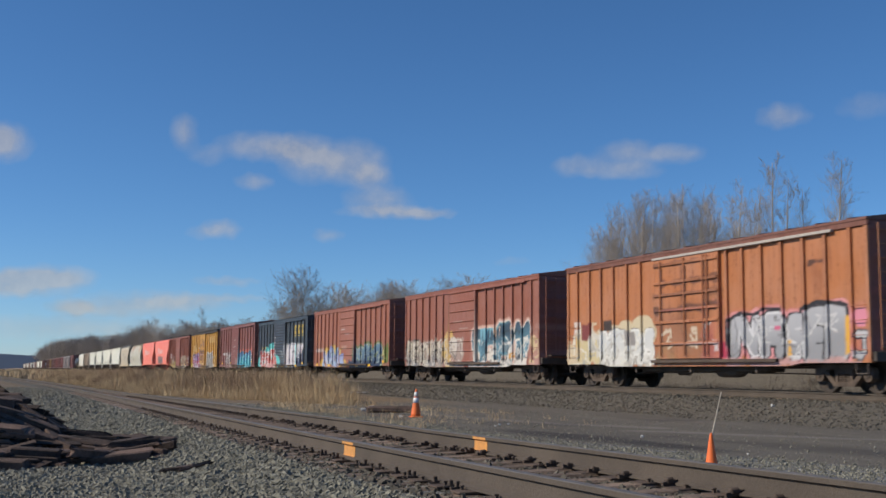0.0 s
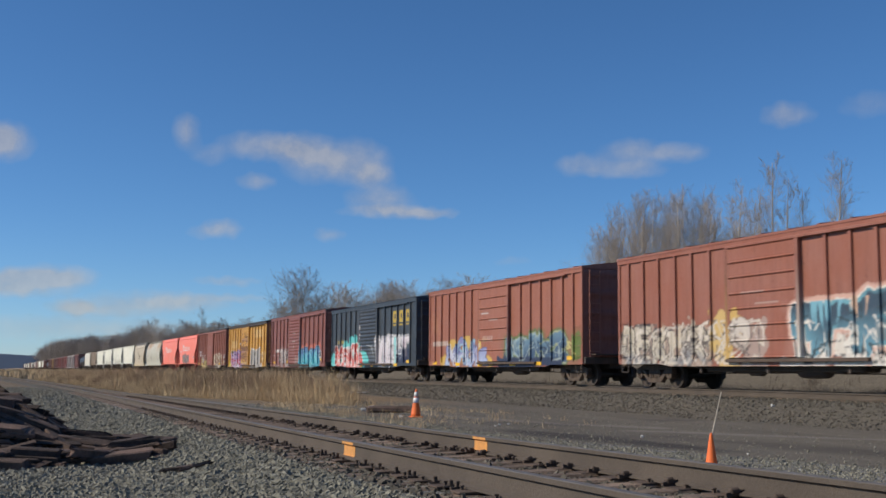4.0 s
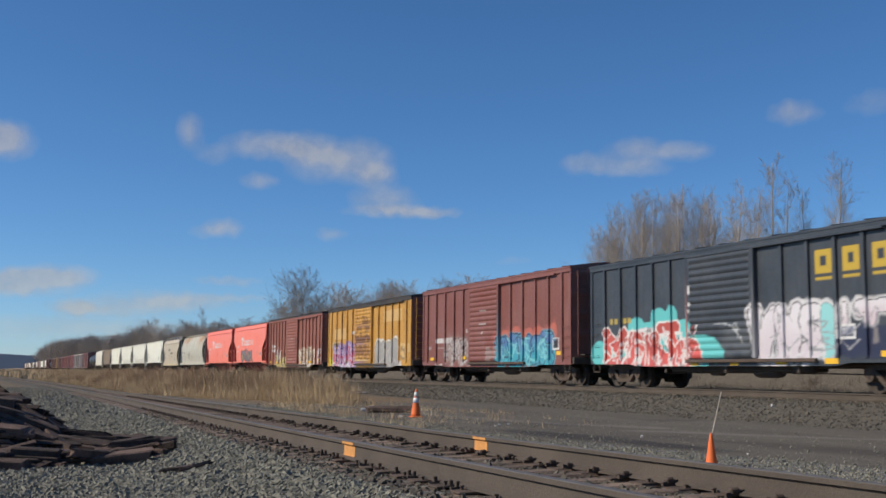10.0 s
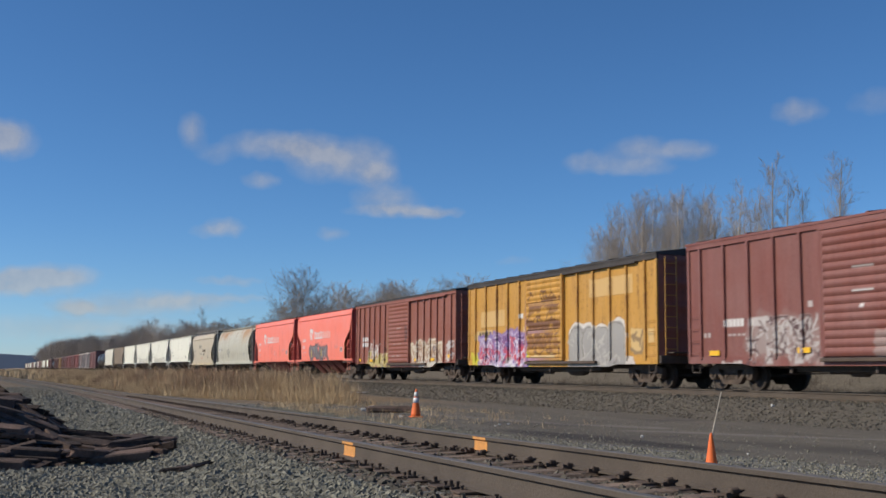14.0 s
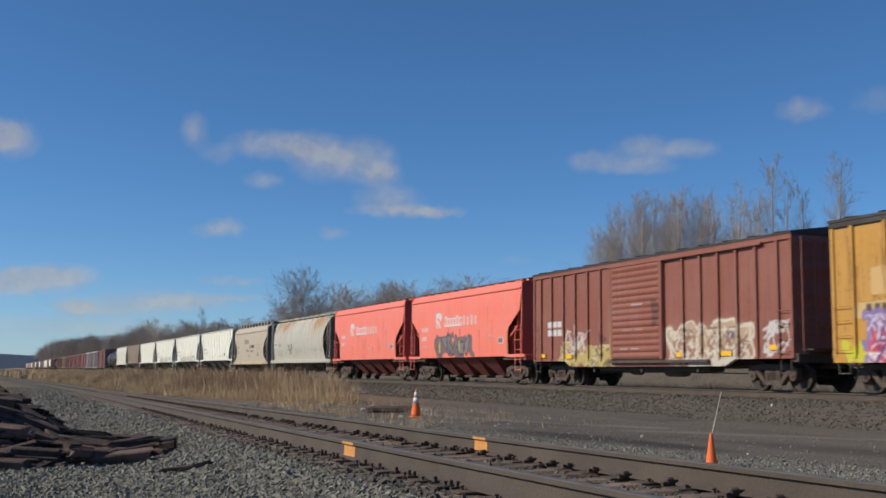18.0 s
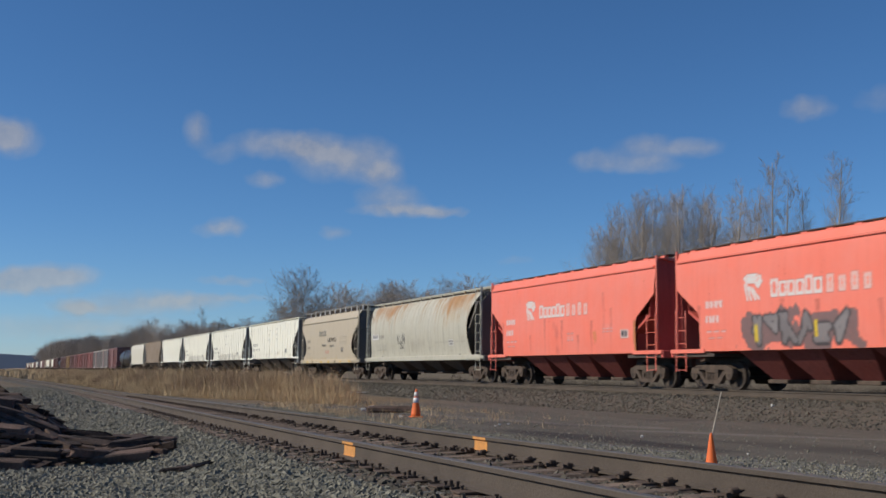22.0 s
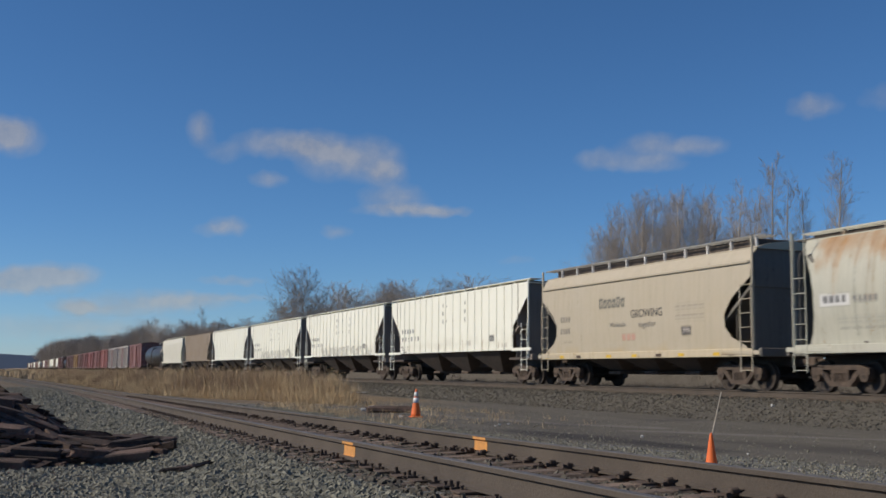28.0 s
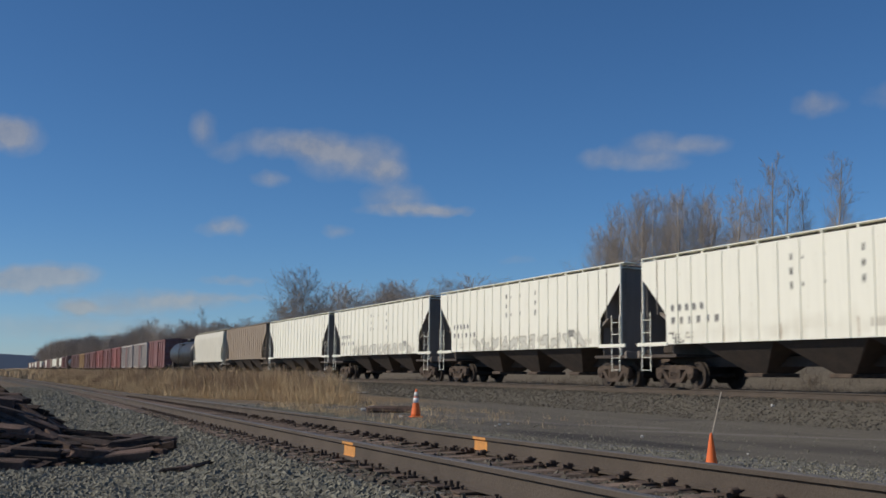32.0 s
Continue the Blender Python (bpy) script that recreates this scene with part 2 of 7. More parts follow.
SIDING_BEND = ((-30.0, 4.785), (-40.0, 5.123), (-50.0, 5.45), (-70.0, 5.74), (-98.0, 5.4), (-135.0, 4.0), (-200.0, 0.6), (-400.0, -12.0), (-900.0, -46.0))
SIDING_FALL = ((-30.0, 0.314), (-40.0, 0.201), (-50.0, 0.085), (-70.0, -0.09), (-98.0, -0.19), (-135.0, -0.24), (-200.0, -0.28), (-900.0, -0.3))


BEND = [glide(SIDING_BEND, -35.0 - 0.25 * i) for i in range(3600)]
FALL = [glide(SIDING_FALL, -35.0 - 0.25 * i) for i in range(3600)]


def along_line(line, x):
    k = min((-35.0 - x) * 4, 3598.0)
    i = int(k)
    return line[i] + (line[i + 1] - line[i]) * (k - i)


def siding_y(x):
    return along_line(BEND, x) if x < -35 else 3.8416 - 0.029737 * x + 5.751e-5 * x * x


def step(a, b, v):
    t = min(1.0, max(0.0, (v - a) / (b - a)))
    return t * t * (3 - 2 * t)


def cant(x):
    """How much higher the siding's far rail lies, in the bend."""
    return 0.025 + 0.015 * step(-12.0, -16.0, x)


def siding_z(x):
    c = min(x, 4.0)
    return along_line(FALL, x) if x < -35 else 0.6689 + 0.012297 * c + 1.5123e-5 * c * c


HEAP_TOP = ((2.4, 0.0), (2.1, 0.03), (1.45, 0.08), (1.2, 0.12), (0.77, 0.25), (0.44, 0.42), (0.0, 0.62), (-1.5, 0.72))


def mound_part(x, y):
    """Height of the heap's earth here."""
    if not (-25 < x < -13.8 and y < 2.4):
        return 0.0
    back = -15.3 - 1.7 * max(0.0, 2.1 - y)
    return glide(HEAP_TOP, y) * step(-13.9, -15.9, x) * (1 - step(back, back - 2.2, x))


def ground_z(x, y):
    d = y - siding_y(x)
    bed = siding_z(x) - 0.222 + (cant(x) * 0.5 * min(1.0, max(-0.5, d / 0.75)) if abs(d) < 3 else 0.0)
    base = min(0.0, bed + 0.02)
    if d < 0:
        z = bed + (base + 0.06 - bed) * step(1.3, 3.0, -d)
    else:
        z = bed + (base - bed) * step(1.25, 2.6, d)
    if d > 2.6:
        z += (0.08 - base) * step(12.0, 17.0, y)
    z += (0.565 - z) * step(17.0, 20.2, y) if y > 17.0 else 0.0
    if y > 24.0:
        z += -0.15 * step(24.0, 27.0, y) + 1.35 * step(30.0, 33.5, y)
    z += mound_part(x, y)
    z += 0.03 * noise.noise((x * 0.35, y * 0.35, 0.0)) * (0.3 if abs(d) < 1.8 or 19.5 < y < 24 else 1.0)
    return z


def spread(lo, hi, a, b, n_far, near_step):
    near = list(np.arange(a, b + 1e-6, near_step))
    left = [a - (a - lo) * (i / n_far) ** 3 for i in range(n_far, 0, -1)]
    right = [b + (hi - b) * (i / n_far) ** 3 for i in range(1, n_far + 1)]
    return left + near + right


STRIP = ((-5.0, 13.0), (-8.0, 12.3), (-12.3, 11.0), (-15.3, 10.0), (-18.0, 9.3), (-24.0, 9.4), (-40.0, 9.0), (-60.0, 8.6))


def strip_edge(x):
    """Far edge of the pale gravel beyond the siding."""
    return glide(STRIP, x)


def build_ground():
    xs = spread(-4300, 3000, -90, 6, 46, 0.45)
    ys = spread(-2500, 4300, -8, 34, 30, 0.3)
    s = Shape()
    k, nx = 0, len(xs)
    zone = []
    for y in ys:
        for x in xs:
            s.v.append((x, y, ground_z(x, y)))
            d = y - siding_y(x)
            n1 = noise.noise((x * 0.22, y * 0.5, 3.0)) * 0.9
            ballast = 1.0 if d < 1.6 + 0.4 * n1 else 0.0            # grey stone on the near side and under the siding
            strip = step(1.4, 1.7, d + 0.2 * n1) * (1 - step(-0.3, 0.5, y - strip_edge(x) + 0.5 * n1))   # pale gravel strip beyond it
            bank = max(step(16.6, 17.4, y + 0.5 * n1) * 1.0, step(-30, -55, x) * 0.85 if y < 17 and x < -30 else 0.0)
            grass = max(0.12 * step(24, 25, y), step(-48, -75, x + 4 * n1) * 0.8 if d < -2.5 and x < -48 else 0.0, step(-36, -44, x + 4 * n1) * step(2.6, 4.2, d) * (1 - step(16.4, 17.2, y)) if x < -36 else 0.0)
            far = step(60, 200, math.hypot(x, y)) if y < 16 or x < -150 else 0.0
            # ground tone: darker over the heap's mound, to the far left and in patches
            ground_tone = 1.0 - 0.8 * step(0.02, 0.15, mound_part(x, y)) - (0.12 * step(-26, -40, x) if d < 0 and x < -26 else 0.0)
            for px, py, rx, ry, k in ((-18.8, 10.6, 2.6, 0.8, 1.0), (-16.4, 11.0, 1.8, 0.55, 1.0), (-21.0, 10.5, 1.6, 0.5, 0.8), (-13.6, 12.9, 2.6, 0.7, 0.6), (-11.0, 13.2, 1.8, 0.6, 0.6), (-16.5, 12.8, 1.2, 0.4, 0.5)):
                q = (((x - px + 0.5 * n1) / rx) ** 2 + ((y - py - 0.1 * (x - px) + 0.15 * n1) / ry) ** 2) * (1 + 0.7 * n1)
                ground_tone -= k * max(0.0, 1 - q) ** 0.5 if q < 1 else 0.0
            rut = abs(y - 14.4 - 0.5 * (x + 18.0) * (1 if x > -21 else 0.4) - 0.3 * n1)
            ground_tone += 0.35 * max(0.0, 1 - rut / 0.35) if -32 < x < -8 else 0.0
            zone.append((max(ballast, strip * 0.8), bank, max(grass, far if d > 3 else 0.0), max(0.1, ground_tone)))
    for j in range(len(ys) - 1):
        for i in range(nx - 1):
            a = j * nx + i
            s.f.append((a, a + 1, a + nx + 1, a + nx))
    me = s.mesh("ground", True)
    layer = me.color_attributes.new("zone", "FLOAT_COLOR", "POINT")
    layer.data.foreach_set("color", np.array(zone, dtype=np.float32).ravel())
    m, nt, bsdf = tree_of("gravel_and_dirt_ground")
    vec = coords(nt, world_space=True)
    z = node(nt, "ShaderNodeSeparateColor", {0: node(nt, "ShaderNodeAttribute", attribute_name="zone").outputs["Color"]})
    broad, mid, fine = noisy(nt, vec, 0.35, 6), noisy(nt, vec, 2.5, 5), noisy(nt, vec, 22, 4, 0.7)
    along = noisy(nt, coords(nt, (0.12, 1.1, 1), True), 1.0, 4)
    cells = node(nt, "ShaderNodeTexVoronoi", {"Vector": vec, "Scale": 17.0})
    stone_v = node(nt, "ShaderNodeSeparateColor", {0: cells.outputs["Color"]}).outputs[0]
    dirt = blend(nt, ramp(nt, along, 0.35, 0.65), (0.087, 0.077, 0.061), (0.118, 0.106, 0.085))
    dirt = blend(nt, ramp(nt, broad, 0.55, 0.68, 0, 0.75), dirt, (0.055, 0.047, 0.042))
    dirt = blend(nt, ramp(nt, fine, 0.55, 0.75, 0, 0.5), dirt, (0.21, 0.20, 0.185))
    stone = blend(nt, ramp(nt, stone_v, 0, 1), (0.09, 0.09, 0.083), (0.21, 0.21, 0.195))
    bank = blend(nt, ramp(nt, stone_v, 0, 1), (0.062, 0.056, 0.045), (0.135, 0.122, 0.098))
    bank = blend(nt, ramp(nt, mid, 0.4, 0.7, 0, 0.6), bank, (0.085, 0.073, 0.057))
    straw = blend(nt, ramp(nt, mid, 0.3, 0.7), (0.22, 0.155, 0.085), (0.10, 0.075, 0.05))
    edge = node(nt, "ShaderNodeMath", {0: ramp(nt, mid, 0.25, 0.75, -0.35, 0.35), 1: z.outputs[0]}, operation="ADD").outputs[0]
    c = blend(nt, ramp(nt, edge, 0.35, 0.65), dirt, stone)
    c = blend(nt, z.outputs[1], c, bank)
    c = blend(nt, z.outputs[2], c, straw)
    ground_tone = node(nt, "ShaderNodeAttribute", attribute_name="zone").outputs["Alpha"]
    c = blend(nt, ramp(nt, ground_tone, 0.0, 1.0, 0.92, 0.0), c, (0.022, 0.019, 0.017))
    c = blend(nt, ramp(nt, ground_tone, 1.0, 1.5, 0.0, 0.6), c, (0.27, 0.25, 0.23))
    nt.links.new(c, bsdf.inputs["Base Color"])
    bsdf.inputs["Roughness"].default_value = 0.95
    height = node(nt, "ShaderNodeMath", {0: cells.outputs["Distance"], 1: fine}, operation="ADD").outputs[0]
    b = node(nt, "ShaderNodeBump", {"Height": height, "Strength": 0.55, "Distance": 0.05})
    nt.links.new(b.outputs[0], bsdf.inputs["Normal"])
    return tagged(part("ground", me, m), "grey gravel and dirt rail yard ground with stony patches", "ground", kind="structure")


build_ground()


def hill_line():
    s = Shape()
    for i in range(60):
        a = radians(-100 + i * 1.6)
        r = 4000
        h = 46 + 10 * math.sin(i * 0.4) + 8 * noise.noise((i * 0.35, 5, 0))
        x, y = r * math.sin(a), r * math.cos(a)
        s.v += [(x, y, -20), (x, y, h), (x * 1.08, y * 1.08, h * 0.9)]
    for i in range(59):
        a = 3 * i
        s.f += [(a, a + 1, a + 4, a + 3), (a + 1, a + 2, a + 5, a + 4)]
    tagged(part("backdrop", s, M_HILL, smooth=True), "wooded ridge far off on the horizon, blue haze painted in", "hills", kind="structure")


hill_line()

# ---------- tracks ----------
RAIL_PROFILE = [(-0.075, -0.186), (0.075, -0.186), (0.075, -0.172), (0.014, -0.15), (0.010, -0.05), (0.036, -0.038), (0.036, -0.006), (0.028, 0.0), (-0.028, 0.0), (-0.036, -0.006), (-0.036, -0.038), (-0.010, -0.05), (-0.014, -0.15), (-0.075, -0.172)]


def rail_mesh(name, line):
    """line: points (x, y, z) of the rail's top; the top and gauge face shine, the rest is rusty."""
    s = Shape()
    n = len(RAIL_PROFILE)
    for i, p in enumerate(line):
        q = line[min(i + 1, len(line) - 1)]
        o = line[max(i - 1, 0)]
        d = Vector((q[0] - o[0], q[1] - o[1], 0)).normalized()
        side = Vector((-d.y, d.x, 0))
        for u, h in RAIL_PROFILE:
            s.v.append((p[0] + side.x * u, p[1] + side.y * u, p[2] + h))
    mats = []
    for i in range(len(line) - 1):
        for j in range(n):
            k = (j + 1) % n
            s.f.append((i * n + j, i * n + k, (i + 1) * n + k, (i + 1) * n + j))
            mats.append(1 if j in (6, 7, 8) else 0)
    me = s.mesh(name)
    me.materials.append(M_RAIL)
    me.materials.append(M_RAIL_TOP)
    me.polygons.foreach_set("material_index", mats)
    return me


def siding():
    track = thing("siding_track", "rusty single track on weathered timber ties in grey ballast", "railway track", kind="structure")
    xs = [5 - 0.5 * i for i in range(60)] + [-25 - 2.0 * i for i in range(60)] + [-150 - 12 * i for i in range(50)]
    for side in (GAUGE, -GAUGE):
        line = []
        for x in xs:
            dy = (siding_y(x + 0.5) - siding_y(x - 0.5))
            n = Vector((-dy, 1)).normalized()
            line.append((x + n.x * side, siding_y(x) + n.y * side, siding_z(x) + (cant(x) if side > 0 else 0.0)))
        rail = part("rail", rail_mesh("rail", line), M_RAIL, track, "worn steel rail with a rusty web")
    rnd = random.Random(4)
    tie = Shape().box(-0.115, 0.115, -1.3, 1.3, -0.17, 0.0, 0.02).mesh("tie")
    tie.materials.append(M_TIE)
    plate = Shape().box(-0.1, 0.1, -0.19, 0.19, 0.0, 0.016, 0.004).mesh("tie_plate")
    plate.materials.append(M_PLATE)
    spike = Shape().box(-0.01, 0.01, -0.01, 0.01, 0.0, 0.025).box(-0.015, 0.015, -0.02, 0.014, 0.022, 0.035, 0.004).mesh("spike")
    spike.materials.append(M_SPIKE)
    anchor = Shape().box(-0.024, 0.024, -0.035, 0.035, -0.01, 0.034, 0.01).box(-0.014, 0.014, -0.07, 0.07, -0.02, 0.01).mesh("rail_anchor")
    anchor.materials.append(M_SPIKE)
    slim = Shape().box(-0.01, 0.01, -0.016, 0.016, -0.03, 0.03, 0.005).box(-0.012, 0.012, -0.06, 0.05, -0.03, -0.012).mesh("rail_anchor")
    slim.materials.append(M_SPIKE)
    x, n = -4.4, 0
    while n < 150:
        y, z = siding_y(x), siding_z(x)
        dy = siding_y(x + 0.5) - siding_y(x - 0.5)
        turn = math.degrees(math.atan(dy))
        m = pose(x + rnd.uniform(-.03, .03), y + rnd.uniform(-.06, .06), z - 0.203 + cant(x) / 2, 1.5, 0, turn + rnd.uniform(-1.5, 1.5))
        ob = new("tie", tie)
        ob.parent, ob.matrix_basis = track, m
        for side in (GAUGE, -GAUGE):
            if n < 110:
                ob = new("tie_plate", plate)
                ob.parent, ob.matrix_basis = track, pose(x - dy * side, y + side, z - 0.203 + (cant(x) if side > 0 else 0), 1.5, 0, turn)
            if n < (110 if side > 0 else 60):
                for e in (-1, 1):
                    ob = new("spike", spike)
                    ob.parent = track
                    ob.matrix_basis = pose(x - dy * side + rnd.choice((-.06, .06)), y + side + e * 0.105, z - 0.197 + (cant(x) if side > 0 else 0) + rnd.uniform(0, .012), rnd.uniform(-8, 8), 0, turn if e < 0 else turn + 180)
                for e in (-1, 1):
                    if rnd.random() < 0.6:
                        ob = new("rail_anchor", anchor if side > 0 else slim)
                        ob.parent = track
                        ob.matrix_basis = pose(x + e * 0.16 - dy * side, y + side - 0.1, z - 0.165 + (cant(x) if side > 0 else 0), rnd.uniform(-10, 10), rnd.uniform(-12, 12), turn + rnd.uniform(-10, 10))
        x -= 0.495 + rnd.uniform(-.03, .03)
        n += 1
    return track


SIDING = siding()


def main_line():
    track = thing("main_track", "main line track on a raised brown ballast bank", "railway track", kind="structure")
    for side in (GAUGE, -GAUGE):
        line = [(x, TRAIN_Y + side, TRAIN_Z) for x in (60, 0, -100, -400, -1000, -2500)]
        part("rail", rail_mesh("rail", line), M_RAIL, track)
    tie = Shape().box(-0.115, 0.115, -1.3, 1.3, -0.17, 0.0, 0.02).mesh("tie")
    tie.materials.append(M_TIE)
    rnd = random.Random(9)
    for i in range(190):
        ob = new("tie", tie)
        ob.parent = track
        ob.matrix_basis = pose(4 - i * 0.52, TRAIN_Y + rnd.uniform(-.05, .05), TRAIN_Z - 0.19, 0, 0, rnd.uniform(-1, 1))


main_line()


def rail_marks():
    """Sprayed orange patches on the near faces of both rails."""
    for side, x, n in ((-GAUGE, -10.88, 7), (GAUGE, -10.92, 6)):
        s = Shape()
        xs = [x + i * 0.03 for i in range(-n, n + 1)]
        prof = [(-0.03, -0.155), (-0.0155, -0.149), (-0.0115, -0.051), (-0.0375, -0.038), (-0.0375, -0.012)]
        for xx in xs:
            for u, h in prof:
                s.v.append((xx, siding_y(xx) + side + u - 0.002, siding_z(xx) + h + (cant(x) if side > 0 else 0)))
        n = len(prof)
        for i in range(len(xs) - 1):
            for j in range(n - 1):
                a = i * n + j
                s.f.append((a, a + n, a + n + 1, a + 1))
        part("paint_mark", s, M_ORANGE_MARK, SIDING, "sprayed orange paint patch")


rail_marks()

# ---------- the train ----------


def shift(t):
    """How far the train has rolled at t seconds, in metres; it gathers speed slowly."""
    u = t - 16.0
    return 6.0 * (u + 2.843e-3 * u * u - 1.476e-5 * u ** 3)


FORMS = {
    "n": [[(0, 0), (0, 1), (0.3, 1), (1, 0)], [(1, 0), (1, 1)]],
    "a": [[(0, 0), (0, 0.85), (0.2, 1), (0.8, 1), (1, 0.85), (1, 0)], [(0, 0.42), (1, 0.42)]],
    "s": [[(1, 0.95), (0.15, 0.95), (0, 0.75), (0.1, 0.55), (0.9, 0.45), (1, 0.25), (0.85, 0.03), (0, 0.03)]],
    "e": [[(1, 1), (0, 1), (0, 0), (1, 0)], [(0, 0.5), (0.85, 0.5)]],
    "r": [[(0, 0), (0, 1), (0.8, 1), (1, 0.75), (0.8, 0.5), (0, 0.45)], [(0.4, 0.5), (1, 0)]],
    "k": [[(0, 0), (0, 1)], [(1, 1), (0.05, 0.45)], [(0.3, 0.55), (1, 0)]],
    "t": [[(0, 0.95), (1, 0.9)], [(0.5, 0.92), (0.45, 0)], [(0, 0.95), (0.05, 0.6)]],
    "v": [[(0, 1), (0.45, 0), (1, 1)], [(1, 1), (0.8, 0.85)]],
    "u": [[(0, 1), (0, 0.15), (0.2, 0), (0.8, 0), (1, 0.15), (1, 1)]],
    "m": [[(0, 0), (0.1, 1), (0.5, 0.35), (0.9, 1), (1, 0)]],
    "w": [[(0, 1), (0.2, 0), (0.5, 0.7), (0.8, 0), (1, 1)]],
    "i": [[(0.5, 0), (0.5, 1)]],
    "o": [[(0.1, 0.2), (0.1, 0.8), (0.5, 1), (0.9, 0.8), (0.9, 0.2), (0.5, 0), (0.1, 0.2)]],
    "p": [[(0, 0), (0, 1), (0.8, 1), (1, 0.75), (0.8, 0.45), (0.1, 0.4)]],
    "z": [[(0, 0.8), (0.2, 1), (0.9, 1), (1, 0.75), (0.1, 0.05), (1, 0)]],
    "j": [[(0.2, 1), (1, 1)], [(0.75, 1), (0.75, 0.2), (0.5, 0), (0, 0.1)]],
    "x": [[(0, 0), (1, 1)], [(0, 1), (1, 0)]],
}


class Wall:
    """Sprayed paint on one side of a wagon: u runs back from its front end, z up from the rail."""

    def __init__(self, length, seed):
        self.length, self.res = length, 0.03
        self.nu, self.nz = int(length / self.res) + 1, 134
        self.c = np.zeros((self.nz, self.nu, 4))
        self.u, self.z = np.meshgrid(np.arange(self.nu) * self.res, 0.6 + np.arange(self.nz) * self.res)
        self.rnd = np.random.RandomState(seed)
        r = np.random.RandomState(seed + 1)
        self.wob = self.cloud(r, 0.35)
        self.wob2 = self.cloud(r, 0.9)
        self.fine = self.cloud(r, 0.12)

    def cloud(self, r, size):
        """Smooth random field between -1 and 1."""
        n, m = int(self.length / size) + 3, int(4.1 / size) + 3
        g = r.uniform(-1, 1, (m, n))
        a, b = (self.z - 0.6) / size, self.u / size
        i, j = a.astype(int), b.astype(int)
        fa, fb = a - i, b - j
        fa, fb = fa * fa * (3 - 2 * fa), fb * fb * (3 - 2 * fb)
        return (g[i, j] * (1 - fa) * (1 - fb) + g[i + 1, j] * fa * (1 - fb) + g[i, j + 1] * (1 - fa) * fb + g[i + 1, j + 1] * fa * fb)

    def lay(self, mask, col, strength=1.0):
        a = np.clip(mask, 0, 1)[..., None] * strength
        old = self.c
        rgb = old[..., :3] * (1 - a) + np.array(col) * a
        empty = old[..., 3:] < 0.01
        rgb = np.where(empty & (a > 0), np.array(col), rgb)
        self.c = np.concatenate([rgb, np.maximum(old[..., 3:], a + old[..., 3:] * (1 - a))], axis=-1)

    def patch(self, u0, u1, z0, z1, col, rag=0.15, strength=1.0, soft=0.05):
        d = np.minimum(np.minimum(self.u - u0, u1 - self.u), np.minimum(self.z - z0, z1 - self.z)) + self.wob * rag + self.fine * rag * 0.3
        self.lay(d / soft + 0.5, col, strength)
        return self

    def haze(self, u0, u1, z0, z1, col, strength=0.6):
        d = np.minimum(np.minimum(self.u - u0, u1 - self.u) * 1.0, np.minimum(self.z - z0, z1 - self.z))
        self.lay(np.clip((d + 0.3 * self.wob) / 0.45, 0, 1) * (0.6 + 0.4 * self.wob2), col, strength)
        return self

    def capsule(self, p, q):
        px, pz = p
        dx, dz = q[0] - px, q[1] - pz
        t = np.clip(((self.u - px) * dx + (self.z - pz) * dz) / (dx * dx + dz * dz + 1e-9), 0, 1)
        return np.hypot(self.u - px - t * dx, self.z - pz - t * dz)

    def letters(self, u0, u1, z0, z1, n, fills, line, halo=None, thick=0.16, rough=0.015, edge=0.045, lean=0.15, spiky=0.0):
        """Fat abstract letter forms in a row, each of a few thick strokes, with outline, fill and halo."""
        r, w = self.rnd, (u1 - u0) / n
        h = z1 - z0
        for i in range(n):
            c0, c1 = u0 + i * w, u0 + (i + 1) * w
            lo, hi = z0 + r.uniform(0, 0.06) * h, z1 - r.uniform(0, 0.16) * h
            k = lean * r.uniform(-1, 1) * w
            nodes = [(c0 + w * (0.2 + 0.3 * p) + k * (1 - q), lo + (hi - lo) * q * 0.5) for q in range(3) for p in range(3)]
            d = None
            at = r.choice([0, 2, 6, 8])
            for _ in range(r.randint(4, 6)):
                to = r.choice([m for m in range(9) if m != at])
                e = self.capsule(nodes[at], nodes[to])
                d = e if d is None else np.minimum(d, e)
                at = to
            d = d + rough * self.fine + 0.06 * spiky * self.wob
            t = thick * min(1.0, w / 0.9)
            if halo is not None:
                self.lay((t + edge * 2.4 - d) / 0.05 + 0.5, halo)
            self.lay((t + edge - d) / 0.03 + 0.5, line)
            self.lay((t - edge * 0.5 - d) / 0.03 + 0.5, fills[i % len(fills)])
            f2 = fills[(i + 1) % len(fills)]
            self.lay(((t - edge - d) / 0.03 + 0.5 > 0) * np.clip((self.wob2 + (self.z - lo) / h - 0.7) * 3, 0, 1), f2, 0.8)
        return self

    def glyphs(self, items, fill, top, line, halo=None, thick=0.17, edge=0.045, ring=0.1, warp=0.03, shine=None, lean=0.0):
        """Sprayed letter forms: items of (form, left, right, foot, head); a fill that turns into another colour upwards, an outline and a halo."""
        made = []
        for form, a, b, lo, hi in items:
            w = a - b
            t = thick * min(1.0, w / 0.9)
            d = None
            for path in FORMS[form]:
                pts = [(a - t - (w - 2 * t) * p - lean * q, lo + t + (hi - lo - 2 * t) * q) for p, q in path]
                for p, q in zip(pts, pts[1:]):
                    e = self.capsule(p, q)
                    d = e if d is None else np.minimum(d, e)
            made.append((d + warp * self.wob + 0.4 * warp * self.fine, t, lo, hi))
        if halo is not None:
            for d, t, lo, hi in made:
                self.lay((t + edge + ring + 0.05 * self.wob2 - d) / 0.07 + 0.5, halo, 0.9)
